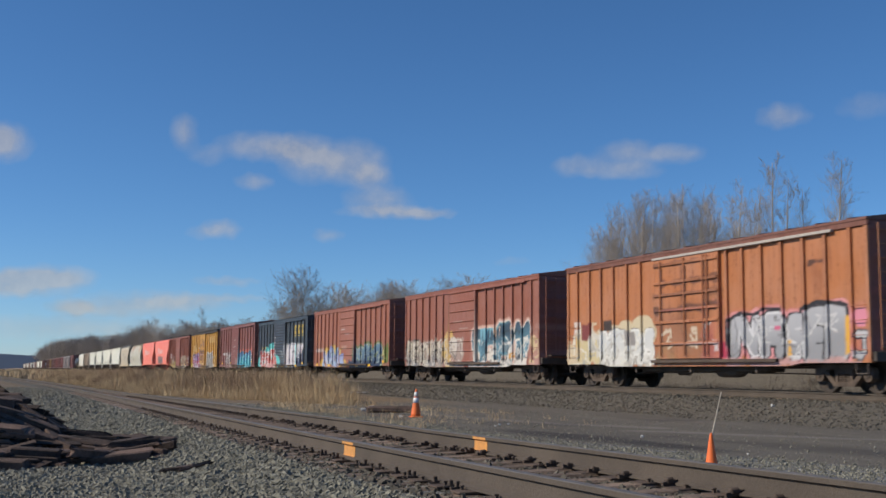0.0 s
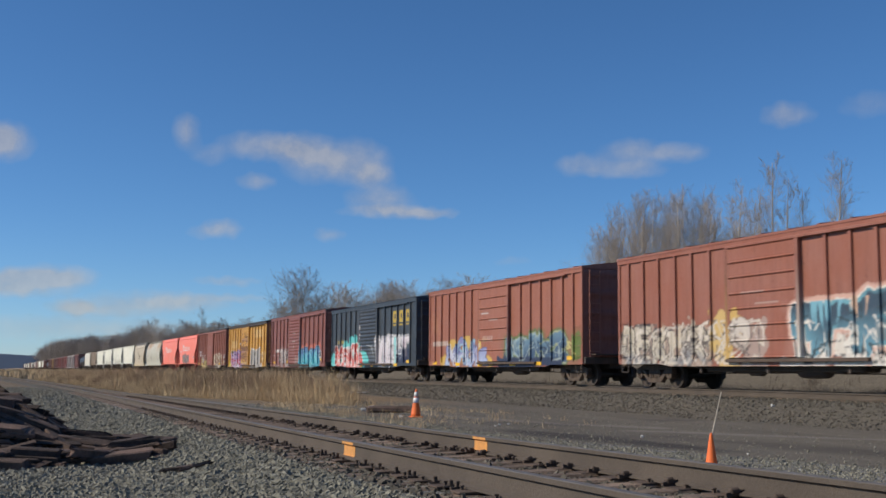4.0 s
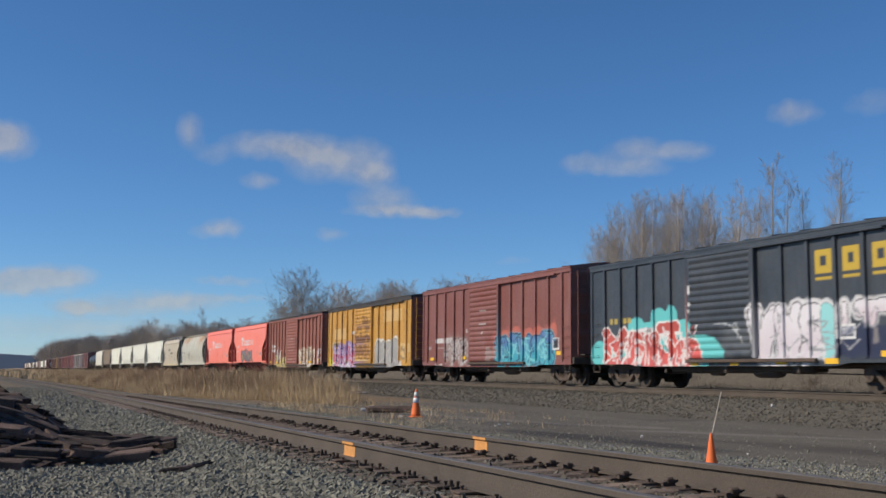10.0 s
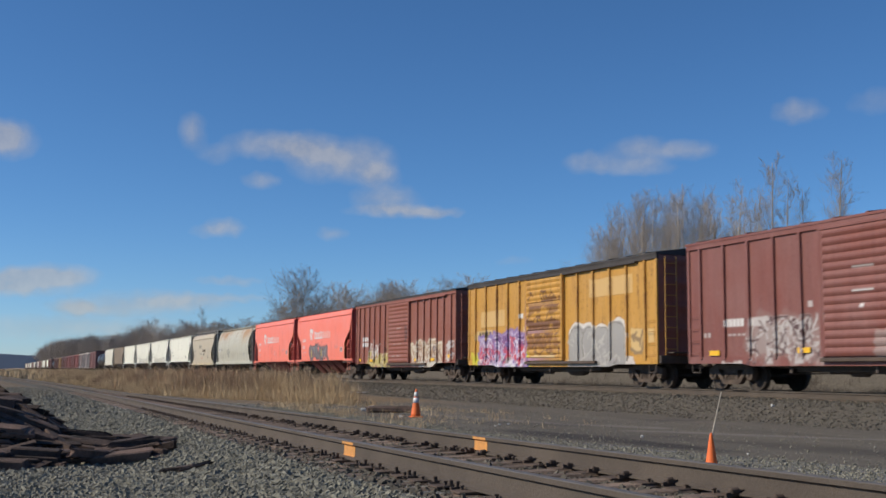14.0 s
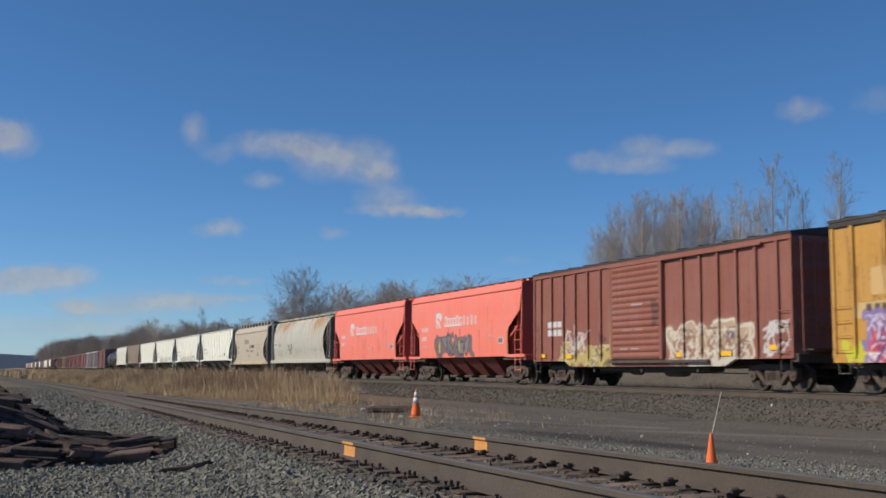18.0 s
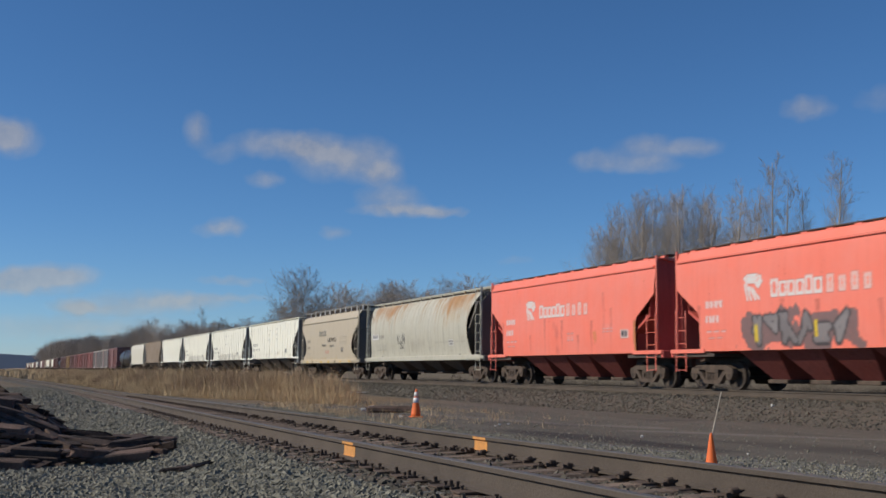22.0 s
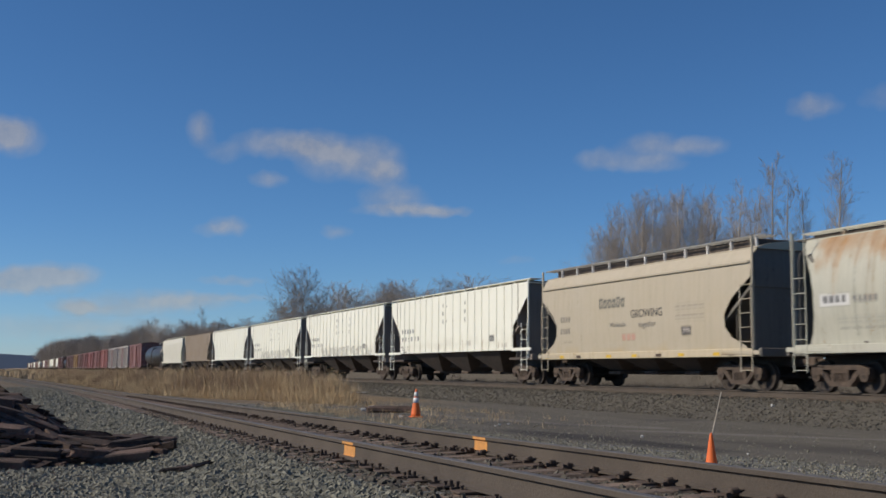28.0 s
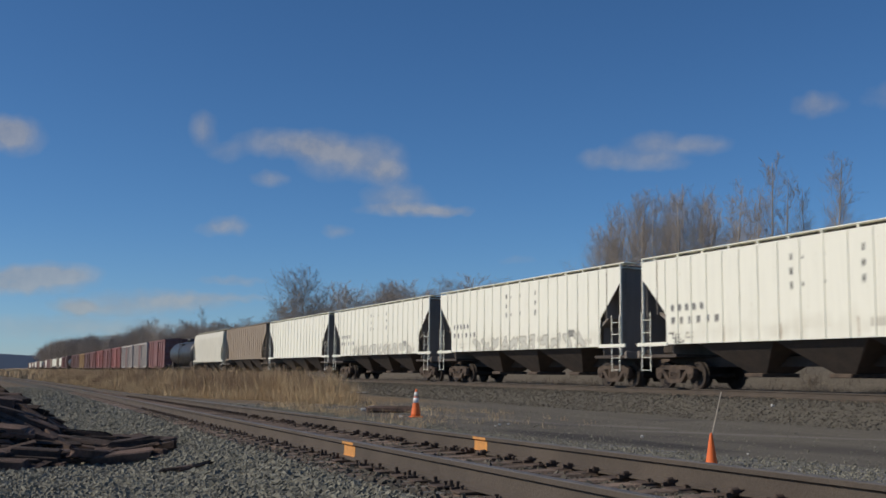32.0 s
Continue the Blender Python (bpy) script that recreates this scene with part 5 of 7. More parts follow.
w.patch(13.3, 14.4, 0.8, 1.5, (0.62, 0.06, 0.08), 0.25, 0.85).patch(9.75, 10.5, 1.0, 1.75, (0.62, 0.06, 0.08), 0.25, 0.85).patch(11.2, 12.2, 0.75, 1.2, (0.3, 0.4, 0.36), 0.2, 0.7)
w.scrawl(9.8, 14.5, 0.8, 2.0, 22, (0.66, 0.62, 0.74), 0.026).scrawl(9.8, 14.5, 0.8, 2.0, 8, (0.6, 0.1, 0.14), 0.04).scrawl(9.8, 14.5, 0.72, 1.0, 8, (0.72, 0.7, 0.72), 0.04)
rr = random.Random(8)
for u in (0.74, 1.92, 3.05, 4.24, 5.41, 10.4, 11.54, 12.67, 13.83, 14.97):
    for k in range(4):
        w.drip(u + rr.choice((-0.09, 0.09)) + rr.gauss(0, 0.03), rr.uniform(1.2, 2.8), rr.uniform(3.2, 4.3), 0.05, (0.24, 0.10, 0.03), rr.uniform(0.5, 0.9))
for k in range(14):
    w.drip(rr.uniform(0.3, 15.3), rr.uniform(1.6, 3.2), 4.3, rr.uniform(0.04, 0.1), (0.34, 0.15, 0.035), rr.uniform(0.3, 0.7))
for a, b in ((2.38, 2.58), (3.15, 3.36), (1.55, 1.72)):
    w.patch(6.6, 9.5, a, b, (0.13, 0.05, 0.025), 0.12, 0.85)
for k in range(12):
    a = rr.uniform(6.7, 9.4)
    w.patch(a - 0.12, a + 0.12, rr.uniform(1.2, 1.6), rr.uniform(1.7, 2.4), (0.2, 0.08, 0.03), 0.2, 0.7)
w.patch(6.6, 9.5, 2.1, 2.45, (0.17, 0.07, 0.03), 0.3, 0.8).patch(6.6, 9.4, 2.95, 3.35, (0.2, 0.09, 0.035), 0.35, 0.75).patch(6.7, 9.2, 1.3, 2.0, (0.3, 0.14, 0.04), 0.4, 0.6).patch(7.0, 9.2, 1.02, 1.2, (0.62, 0.45, 0.22), 0.08).patch(10.1, 10.4, 2.75, 2.95, WHITE, 0.02)
w.scrawl(9.7, 14.6, 0.75, 2.0, 30, (0.66, 0.6, 0.72), 0.02).scrawl(9.7, 14.6, 0.75, 2.0, 24, (0.1, 0.05, 0.18), 0.024).scrawl(2.1, 6.2, 0.8, 2.0, 16, (0.5, 0.48, 0.44), 0.02).scrawl(6.7, 9.4, 1.2, 3.8, 20, (0.16, 0.07, 0.03), 0.03)
boxcar(-18.83, P_YELLOW, "mustard yellow steel boxcar, rust-streaked, with grey and purple graffiti", (0.74, 1.92, 3.05, 4.24, 5.41), (10.4, 11.54, 12.67, 13.83, 14.97), (6.54, 9.6), "bands", w, end_mat=P_END_BROWN, eave=4.5, roof_mat=P_ROOF_DARK, chord_mat=P_ROOF_DARK)

w = Wall(BOX_L, 79)
w.haze(1.6, 6.2, 0.7, 2.2, (0.4, 0.25, 0.18), 0.6)
w.glyphs([("v", 6.15, 5.2, 0.9, 1.95), ("o", 5.3, 4.4, 0.9, 2.1), ("m", 4.5, 3.3, 0.9, 2.0), ("e", 3.4, 2.6, 0.9, 2.1), ("s", 2.7, 1.8, 0.85, 1.9)], (0.36, 0.19, 0.12), (0.5, 0.38, 0.26), (0.7, 0.65, 0.54), (0.6, 0.52, 0.4), thick=0.15, edge=0.07, ring=0.05, warp=0.07)
w.scrawl(1.9, 6.0, 0.8, 1.8, 10, (0.64, 0.58, 0.48), 0.05).patch(1.8, 4.9, 0.68, 0.92, (0.58, 0.54, 0.46), 0.2)
w.scrawl(0.2, 1.3, 1.0, 2.0, 10, (0.6, 0.58, 0.56), 0.035).patch(2.65, 3.0, 1.55, 1.75, (0.1, 0.1, 0.14), 0.02)
w.patch(9.7, 13.5, 0.72, 1.5, (0.5, 0.4, 0.14), 0.3).scrawl(9.7, 13.4, 0.75, 1.45, 9, (0.2, 0.13, 0.07), 0.06).letters(11.4, 13.0, 1.3, 2.1, 3, [(0.6, 0.57, 0.53)], (0.3, 0.12, 0.09), None, thick=0.08)
w.text(13.4, 14.6, 2.25, 2.5, 3, WHITE, 0.1).text(13.4, 14.6, 1.92, 2.18, 3, WHITE, 0.1).text(12.2, 12.5, 2.1, 2.35, 1, (0.55, 0.45, 0.4))
w.text(7.3, 8.3, 2.82, 2.87, 1, WHITE).text(7.3, 8.8, 1.95, 2.0, 2, (0.5, 0.4, 0.35)).text(7.6, 9.0, 1.3, 1.35, 2, (0.5, 0.4, 0.35)).patch(6.5, 6.9, 2.0, 3.0, (0.09, 0.04, 0.03), 0.2, 0.7).patch(9.9, 10.6, 1.5, 1.9, (0.12, 0.05, 0.04), 0.15, 0.7)
w.scrawl(1.9, 6.0, 0.75, 1.9, 26, (0.64, 0.58, 0.48), 0.022).scrawl(1.9, 6.0, 0.75, 1.9, 20, (0.24, 0.13, 0.09), 0.022).scrawl(9.7, 13.5, 0.75, 1.5, 18, (0.6, 0.52, 0.3), 0.022).scrawl(11.2, 13.4, 1.2, 2.1, 12, (0.62, 0.58, 0.54), 0.02)
boxcar(-36.13, P_OXIDE, "oxide red steel boxcar with a dark roof and pale graffiti", (0.6, 1.55, 2.45, 3.36, 4.27, 5.22), (10.39, 11.33, 12.28, 13.21, 14.18, 15.08), (6.38, 9.54), "louver", w, end_mat=P_END_BROWN, eave=4.43, roof_mat=P_ROOF_DARK, sill_end=0.93,
       plates=[(0.8, 1.25, 0.42), (3.0, 1.1, 0.5), (5.4, 1.1, 0.4), (12.8, 1.1, 0.5), (14.9, 1.15, 0.4)])

# ---------- hopper cars, tank car and the rest of the train ----------
P_RED = wagon_paint("coral_red_paint", (0.86, 0.2, 0.132), 0.0, (0.45, 0.1, 0.06), 0.1, 0.42, 0.12)
# hopper ends: the coral red again, darkened to stand for their shade
P_REDEND = wagon_paint("shaded_red_end_paint", (0.58, 0.1, 0.075), 0.15, (0.1, 0.04, 0.03), 0.05, 0.6)
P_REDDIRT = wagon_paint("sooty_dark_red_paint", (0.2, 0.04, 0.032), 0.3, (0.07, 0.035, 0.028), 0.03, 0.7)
P_GREYHOP = wagon_paint("pale_grey_green_paint", (0.47, 0.46, 0.375), 0.18, (0.33, 0.19, 0.08), 0.12, 0.5)
P_TAN = wagon_paint("beige_paint", (0.46, 0.40, 0.295), 0.03, (0.25, 0.17, 0.1), 0.08, 0.5, 0.2)
P_WHITEHOP = wagon_paint("off_white_paint", (0.84, 0.84, 0.73), 0.0, (0.45, 0.36, 0.24), 0.04, 0.5, 0.12)
P_WHITEDIRTY = wagon_paint("dirty_white_paint", (0.62, 0.6, 0.5), 0.12, (0.3, 0.22, 0.14), 0.1, 0.5)
P_BROWNHOP = wagon_paint("faded_grey_brown_paint", (0.30, 0.235, 0.17), 0.25, (0.17, 0.11, 0.07), 0.1, 0.6)
# grey and beige hoppers' ends: their shade painted in as a dark colour
P_SHADED_ENDS = wagon_paint("shaded_dark_ends", (0.17, 0.155, 0.135), 0.1, (0.07, 0.05, 0.035), 0.03, 0.7)
P_TANSILL = wagon_paint("rust_stained_beige_paint", (0.53, 0.45, 0.31), 0.3, (0.30, 0.17, 0.06), 0.08, 0.5, 0.3)
# white hoppers' ends: side paint darkened in colour for the shade there
P_ENDS = wagon_paint("shaded_grey_brown_ends", (0.25, 0.21, 0.175), 0.2, (0.08, 0.05, 0.035), 0.1, 0.7)
P_TANK = wagon_paint("black_tank_paint", (0.02, 0.021, 0.024), 0.0, (0.05, 0.045, 0.04), 0.06, 0.4)


def lerp_table(table, v):
    """table: (key, value) with falling keys."""
    if v >= table[0][0]:
        return table[0][1]
    for (k0, v0), (k1, v1) in zip(table, table[1:]):
        if v >= k1:
            return v0 + (v1 - v0) * (k0 - v) / (k0 - k1)
    return table[-1][1]


def softened(table):
    """The same curve as a table, with its corners rounded."""
    hi, lo = table[0][0], table[-1][0]
    zs = [hi - (hi - lo) * i / 60 for i in range(61)]
    vs = [lerp_table(table, z) for z in zs]
    for _ in range(14):
        vs = [vs[0]] + [(a + 2 * b + c) / 4 for a, b, c in zip(vs, vs[1:], vs[2:])] + [vs[-1]]
    return list(zip(zs, vs))


def hopper(front, L, mat, label, inset, bulge, eave, sill, wall=None, ribs=(), board=4.6, board_mat=None, bays=3, tall_ladder=False, under_mat=None, end_mat=None, full_sill=True, detail=True, post_gap=1.25, ledge=None, board_y=-1.2, low=0.32, lattice=False, hatches=True, post_mat=None, skew=0.0, sill_mat=None, bracket=0.03):
    """inset: (height, how far the side stands back from the end); bulge: (height, half width)."""
    car = wagon(front, L, label, "hopper car")
    wp = wall or blank
    if not ribs:
        bulge = softened(bulge)
    um, em = under_mat or M_DARK, end_mat or mat
    zs = fine_steps(sill, eave, 0.05 if wall else 0.15)
    n = int(L / (0.05 if wall else 0.6))
    for side in (-1, 1):
        if side > 0 and not detail:
            continue
        s = Shape()
        for z in zs:
            i0 = lerp_table(inset, z)
            yy = side * lerp_table(bulge, z)
            for i in range(n + 1):
                s.v.append((-L / 2 + i0 - skew + (L - 2 * i0) * i / n, yy, z))
        for j in range(len(zs) - 1):
            for i in range(n):
                a = j * (n + 1) + i
                q = (a, a + 1, a + n + 2, a + n + 1)
                s.f.append(q if side < 0 else q[::-1])
        part("side_sheet", s, mat, car, "curved steel side" if not ribs else "flat steel side", True, colours=wp)
    for u in ribs:
        top, bot = eave, sill
        for z in fine_steps(sill, eave, 0.1):
            i0 = lerp_table(inset, z)
            if not (i0 - 0.02 <= u <= L - i0 + 0.02):
                bot = max(bot, z)
        x = L / 2 - u
        part("side_post", post(Shape(), x - 0.022, x + 0.022, -lerp_table(bulge, 3.0) - 0.028, -lerp_table(bulge, 3.0) + 0.01, [bot, (bot + top) / 2, top]), mat, car, colours=wp)
    # roof
    yt = lerp_table(bulge, eave)
    top = board - 0.12
    prof = [(-yt, eave - 0.01), (yt, eave - 0.01), (yt, eave + 0.03), (yt * 0.55, top - 0.1), (0, top), (-yt * 0.55, top - 0.1), (-yt, eave + 0.03)]
    part("roof", Shape().prism_x(prof, -L / 2 + lerp_table(inset, eave) - skew, L / 2 - lerp_table(inset, eave) - skew), mat, car, colours=wp)
    if ledge:
        part("side_ledge", Shape().box(-L / 2 + 0.1, L / 2 - 0.1, -lerp_table(bulge, ledge) - 0.07, -lerp_table(bulge, ledge) + 0.02, ledge - 0.05, ledge + 0.04, 0.015), mat, car, colours=wp)
    # running board on posts
    bm = board_mat or mat
    if lattice:
        walk_way = Shape()
        for y in (board_y - 0.04, board_y + 0.12, board_y + 0.29, board_y + 0.46):
            walk_way.box(-L / 2 - 0.15, L / 2 + 0.15, y, y + 0.035, board - 0.05, board)
        for i in range(int(L / 0.3)):
            x = -L / 2 + 0.3 * i
            walk_way.box(x, x + 0.05, board_y, board_y + 0.48, board - 0.03, board - 0.004)
        part("running_board", walk_way, bm, car, "open grating roof walkway", colours=wp)
    else:
        part("running_board", Shape().box(-L / 2 - 0.15, L / 2 + 0.15, board_y - 0.04, board_y + 0.5, board - 0.035, board, 0.008), bm, car, "roof walkway", colours=wp)
    if detail:
        part("running_board", Shape().box(-L / 2 - 0.15, L / 2 + 0.15, -board_y - 0.5, -board_y, board - 0.035, board, 0.008), bm, car, "roof walkway", colours=wp)
        for u in np.arange(0.15, L - 0.1, post_gap):
            x = L / 2 - float(u)
            part("board_bracket", Shape().box(x - bracket, x + bracket, board_y - 0.02, board_y + 0.02 + bracket, eave - 0.02, board - 0.03), post_mat or bm, car, colours=wp)
        # trough coloured dark for dirt and for the shade under the walkway
        part("hatch_trough", Shape().box(-L / 2 + 0.4 - skew, L / 2 - 0.4 - skew, board_y + 0.2, -board_y - 0.2, eave, board - 0.06, 0.02), M_DARK, car, "raised trough, dark with dirt and painted walkway shade")
        for i in range(5 if hatches else 0):
            x = -L / 2 + L * (i + 0.5) / 5
            part("roof_hatch", Shape().box(x - 0.55, x + 0.55, -0.3, 0.3, top - 0.03, top + 0.12, 0.03), mat, car, colours=wp)
    # ends
    zc = [z for z, i in inset]
    least = min(i for z, i in inset)
    z_hi = max(z for z, i in inset if i - least > 0.3 * max(i - least for z, i in inset)) if len(inset) > 1 else eave
    for e in (-1, 1):
        xe = L / 2 - lerp_table(inset, z_hi + 0.5) - 0.06
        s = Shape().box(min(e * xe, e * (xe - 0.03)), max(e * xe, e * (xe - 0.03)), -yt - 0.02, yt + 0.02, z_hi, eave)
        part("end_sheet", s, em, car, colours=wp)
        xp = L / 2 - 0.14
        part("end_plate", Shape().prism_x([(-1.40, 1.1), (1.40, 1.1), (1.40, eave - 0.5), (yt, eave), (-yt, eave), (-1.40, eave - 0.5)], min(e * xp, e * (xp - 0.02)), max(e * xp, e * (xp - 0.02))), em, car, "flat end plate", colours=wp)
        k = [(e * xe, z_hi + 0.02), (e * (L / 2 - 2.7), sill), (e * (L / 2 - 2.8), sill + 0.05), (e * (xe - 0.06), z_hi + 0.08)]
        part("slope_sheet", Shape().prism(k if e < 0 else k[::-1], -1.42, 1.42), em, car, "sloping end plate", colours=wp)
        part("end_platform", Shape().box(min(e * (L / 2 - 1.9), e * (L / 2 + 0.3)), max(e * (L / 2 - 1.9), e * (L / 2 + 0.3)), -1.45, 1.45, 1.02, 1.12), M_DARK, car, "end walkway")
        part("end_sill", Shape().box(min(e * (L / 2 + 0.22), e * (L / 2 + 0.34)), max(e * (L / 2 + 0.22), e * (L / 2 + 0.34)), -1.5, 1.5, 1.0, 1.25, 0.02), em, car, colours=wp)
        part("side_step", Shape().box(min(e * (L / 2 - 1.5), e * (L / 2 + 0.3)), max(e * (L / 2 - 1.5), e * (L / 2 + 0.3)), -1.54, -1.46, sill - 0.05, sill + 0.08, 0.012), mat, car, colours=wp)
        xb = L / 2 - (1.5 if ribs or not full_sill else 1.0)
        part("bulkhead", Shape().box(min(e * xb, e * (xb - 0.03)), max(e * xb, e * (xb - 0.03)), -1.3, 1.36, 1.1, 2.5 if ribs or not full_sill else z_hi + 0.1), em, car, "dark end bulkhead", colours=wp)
        # ladder at the corner, brace posts on the end
        if detail:
            lad = Shape()
            hi = board if tall_ladder else z_hi + 0.1
            xa, xb = e * (L / 2 - 0.02), e * (L / 2 - 0.55)
            for x in (xa, xb):
                lad.box(x - 0.016, x + 0.016, -1.55, -1.53, 0.55, hi)
            z = 0.6
            while z < min(hi, 3.3):
                lad.tube((xa, -1.54, z), (xb, -1.54, z), 0.012, 5)
                z += 0.42
            part("corner_ladder", lad, mat, car, "steel corner ladder", colours=wp)
            part("corner_post", Shape().box(xa - 0.03, xa + 0.03, -1.5, -1.44, 1.1, board - 0.05), mat, car, colours=wp)
            part("brake_cylinder", Shape().lathe([(0.14, 1.12), (0.15, 1.2), (0.15, 1.6), (0.1, 1.7)], "z", (e * (L / 2 - 1.2), 0.3, 0), 10), M_DARK, car)
            part("brake_valve", Shape().box(min(e * (L / 2 - 0.9), e * (L / 2 - 0.3)), max(e * (L / 2 - 0.9), e * (L / 2 - 0.3)), -0.9, -0.4, 1.12, 1.6, 0.08), M_DARK, car)
    if full_sill:
        part("side_sill", Shape().box(-L / 2 + 0.02, L / 2 - 0.02, -1.53, -1.44, sill - 0.1, sill + 0.14, 0.015), sill_mat or mat, car, colours=wp)
    part("centre_sill", Shape().box(-L / 2 - 0.2, L / 2 + 0.2, -0.28, 0.28, 0.72, 1.02), M_DARK, car)
    # discharge hoppers
    span = L - 2 * 3.0
    for i in range(bays):
        a = -span / 2 + span * i / bays
        b = a + span / bays
        m = (a + b) / 2
        s = Shape()
        s.v = [(m - 0.36, -0.5, low), (m + 0.36, -0.5, low), (m + 0.36, 0.5, low), (m - 0.36, 0.5, low), (a + 0.03, -1.4, sill), (b - 0.03, -1.4, sill), (b - 0.03, 1.4, sill), (a + 0.03, 1.4, sill)]
        s.f = [(3, 2, 1, 0), (4, 5, 6, 7), (0, 1, 5, 4), (1, 2, 6, 5), (2, 3, 7, 6), (3, 0, 4, 7)]
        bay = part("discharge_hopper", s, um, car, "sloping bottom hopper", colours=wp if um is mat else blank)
        part("outlet_gate", Shape().box(m - 0.42, m + 0.42, -0.7, 0.7, low - 0.1, low + 0.02, 0.02), M_TRUCK, bay)
    running_gear(car, L, 1.25, detail, 0.75)
    return car


RED_INSET = [(4.7, 0.0), (4.1, 0.0), (3.15, 0.12), (2.4, 1.22), (2.2, 1.28), (1.0, 1.28)]
RED_BULGE = [(4.6, 1.28), (4.12, 1.5), (3.6, 1.53), (2.6, 1.54), (1.8, 1.54), (1.1, 1.5)]
RL = 13.2


def red_wall(seed, with_tag):
    w = Wall(RL, seed)
    for k in range(4):
        w.stroke([(9.68 - 0.05 * k, 3.28 - 0.06 * k), (9.5, 3.38 - 0.07 * k), (9.15, 3.4 - 0.08 * k), (8.9 + 0.05 * k, 3.3 - 0.05 * k), (8.86 + 0.07 * k, 3.14), (9.0 + 0.05 * k, 3.0 + 0.02 * k)], WHITE, 0.027)
        w.stroke([(9.64 - 0.12 * k, 3.1 - 0.04 * k), (9.5 - 0.17 * k, 2.66)], WHITE, 0.04)
    for u, z0, z1, k in ((8.0, 1.3, 2.6, 0.5), (6.6, 1.4, 2.5, 0.6), (4.3, 1.3, 2.4, 0.6), (2.9, 1.5, 2.8, 0.4), (9.3, 1.2, 2.0, 0.4), (11.9, 1.3, 2.6, 0.5), (5.3, 1.2, 1.9, 0.5), (3.4, 1.2, 3.4, 0.3)):
        w.drip(u, z0 - 0.2, z1, 0.09, (0.4, 0.09, 0.06), k)
    w.word(6.35, 8.5, 2.68, 3.18, 6, WHITE, 0.15).word(4.5, 6.3, 2.68, 3.16, 4, (0.8, 0.55, 0.5), 0.5)
    w.text(10.7, 11.6, 2.5, 2.72, 4, (0.75, 0.62, 0.6), 0.25).text(10.9, 11.6, 2.05, 2.27, 4, (0.75, 0.62, 0.6), 0.25).text(10.5, 11.6, 1.75, 1.8, 3, (0.75, 0.5, 0.48)).text(10.7, 11.5, 1.55, 1.6, 2, (0.75, 0.5, 0.48))
    for k in range(3):
        w.text(2.75, 3.5, 2.2 - 0.12 * k, 2.24 - 0.12 * k, 3, (0.75, 0.45, 0.42))
        if not with_tag:
            w.text(5.6, 6.2, 1.95 - 0.12 * k, 2.0 - 0.12 * k, 2, (0.75, 0.45, 0.42))
    w.patch(1.75, 2.25, 1.72, 2.02, (0.75, 0.6, 0.55), 0.01).patch(1.82, 2.18, 1.77, 1.97, BLACK, 0.01).text(1.9, 2.1, 1.8, 1.93, 2, (0.5, 0.4, 0.38))
    if with_tag:
        w.patch(5.1, 9.8, 1.2, 2.2, (0.15, 0.13, 0.13), 0.4, 0.9).letters(5.3, 9.6, 1.4, 2.15, 6, [(0.26, 0.24, 0.24), (0.2, 0.18, 0.18)], (0.07, 0.06, 0.06), None, thick=0.14)
        w.patch(6.6, 6.72, 1.5, 1.95, (0.7, 0.5, 0.04), 0.02).patch(9.1, 9.22, 1.45, 1.9, (0.7, 0.5, 0.04), 0.02)
    else:
        w.haze(6.8, 7.2, 1.2, 2.4, (0.4, 0.07, 0.05), 0.5).patch(4.0, 4.2, 1.5, 2.0, (0.65, 0.25, 0.06), 0.15, 0.6)
    w.patch(1.25, 1.4, 1.2, 2.3, (0.4, 0.2, 0.04), 0.05, 0.7)
    return w


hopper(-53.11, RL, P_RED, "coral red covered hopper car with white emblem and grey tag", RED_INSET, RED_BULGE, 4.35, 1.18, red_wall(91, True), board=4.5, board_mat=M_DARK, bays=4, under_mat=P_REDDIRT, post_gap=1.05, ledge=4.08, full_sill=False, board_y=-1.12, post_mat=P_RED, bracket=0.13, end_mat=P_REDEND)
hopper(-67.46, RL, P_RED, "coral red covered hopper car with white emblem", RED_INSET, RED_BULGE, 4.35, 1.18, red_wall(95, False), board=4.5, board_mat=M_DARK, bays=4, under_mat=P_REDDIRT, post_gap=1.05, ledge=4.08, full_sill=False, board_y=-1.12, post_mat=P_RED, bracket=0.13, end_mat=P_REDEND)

GL = 16.6
M_GREYBOARD = surface("weathered_galvanised_steel", (0.33, 0.32, 0.29), (0.24, 0.23, 0.21), 0.6, 0.3, 2, 30, 0.1)
w = Wall(GL, 101)
w.tall = True
w.haze(0.9, 4.4, 3.2, 4.6, (0.42, 0.19, 0.045), 1.0).haze(1.6, 3.8, 2.7, 4.2, (0.46, 0.27, 0.09), 0.6).haze(11.2, 15.4, 3.4, 4.6, (0.40, 0.19, 0.05), 0.9)
w.haze(4.6, 11.2, 3.95, 4.6, (0.38, 0.22, 0.08), 0.6)
rr = random.Random(5)
for k in range(64):
    a = rr.uniform(0.5, 5.4) if k % 2 else rr.uniform(10.2, 14.9)
    if k % 5 == 0:
        a = rr.uniform(0.5, 14.9)
    w.drip(a, rr.uniform(2.3, 3.7), 4.4, rr.uniform(0.03, 0.12), (0.44, 0.20, 0.04) if k % 3 else (0.28, 0.14, 0.05), rr.uniform(0.6, 1.0))
for a in (1.9, 3.9, 5.9, 7.7, 9.6, 11.6, 13.6):
    w.text(a, a + 0.05, 1.5, 4.2, 1, (0.33, 0.32, 0.27), 0.0, 0.7)
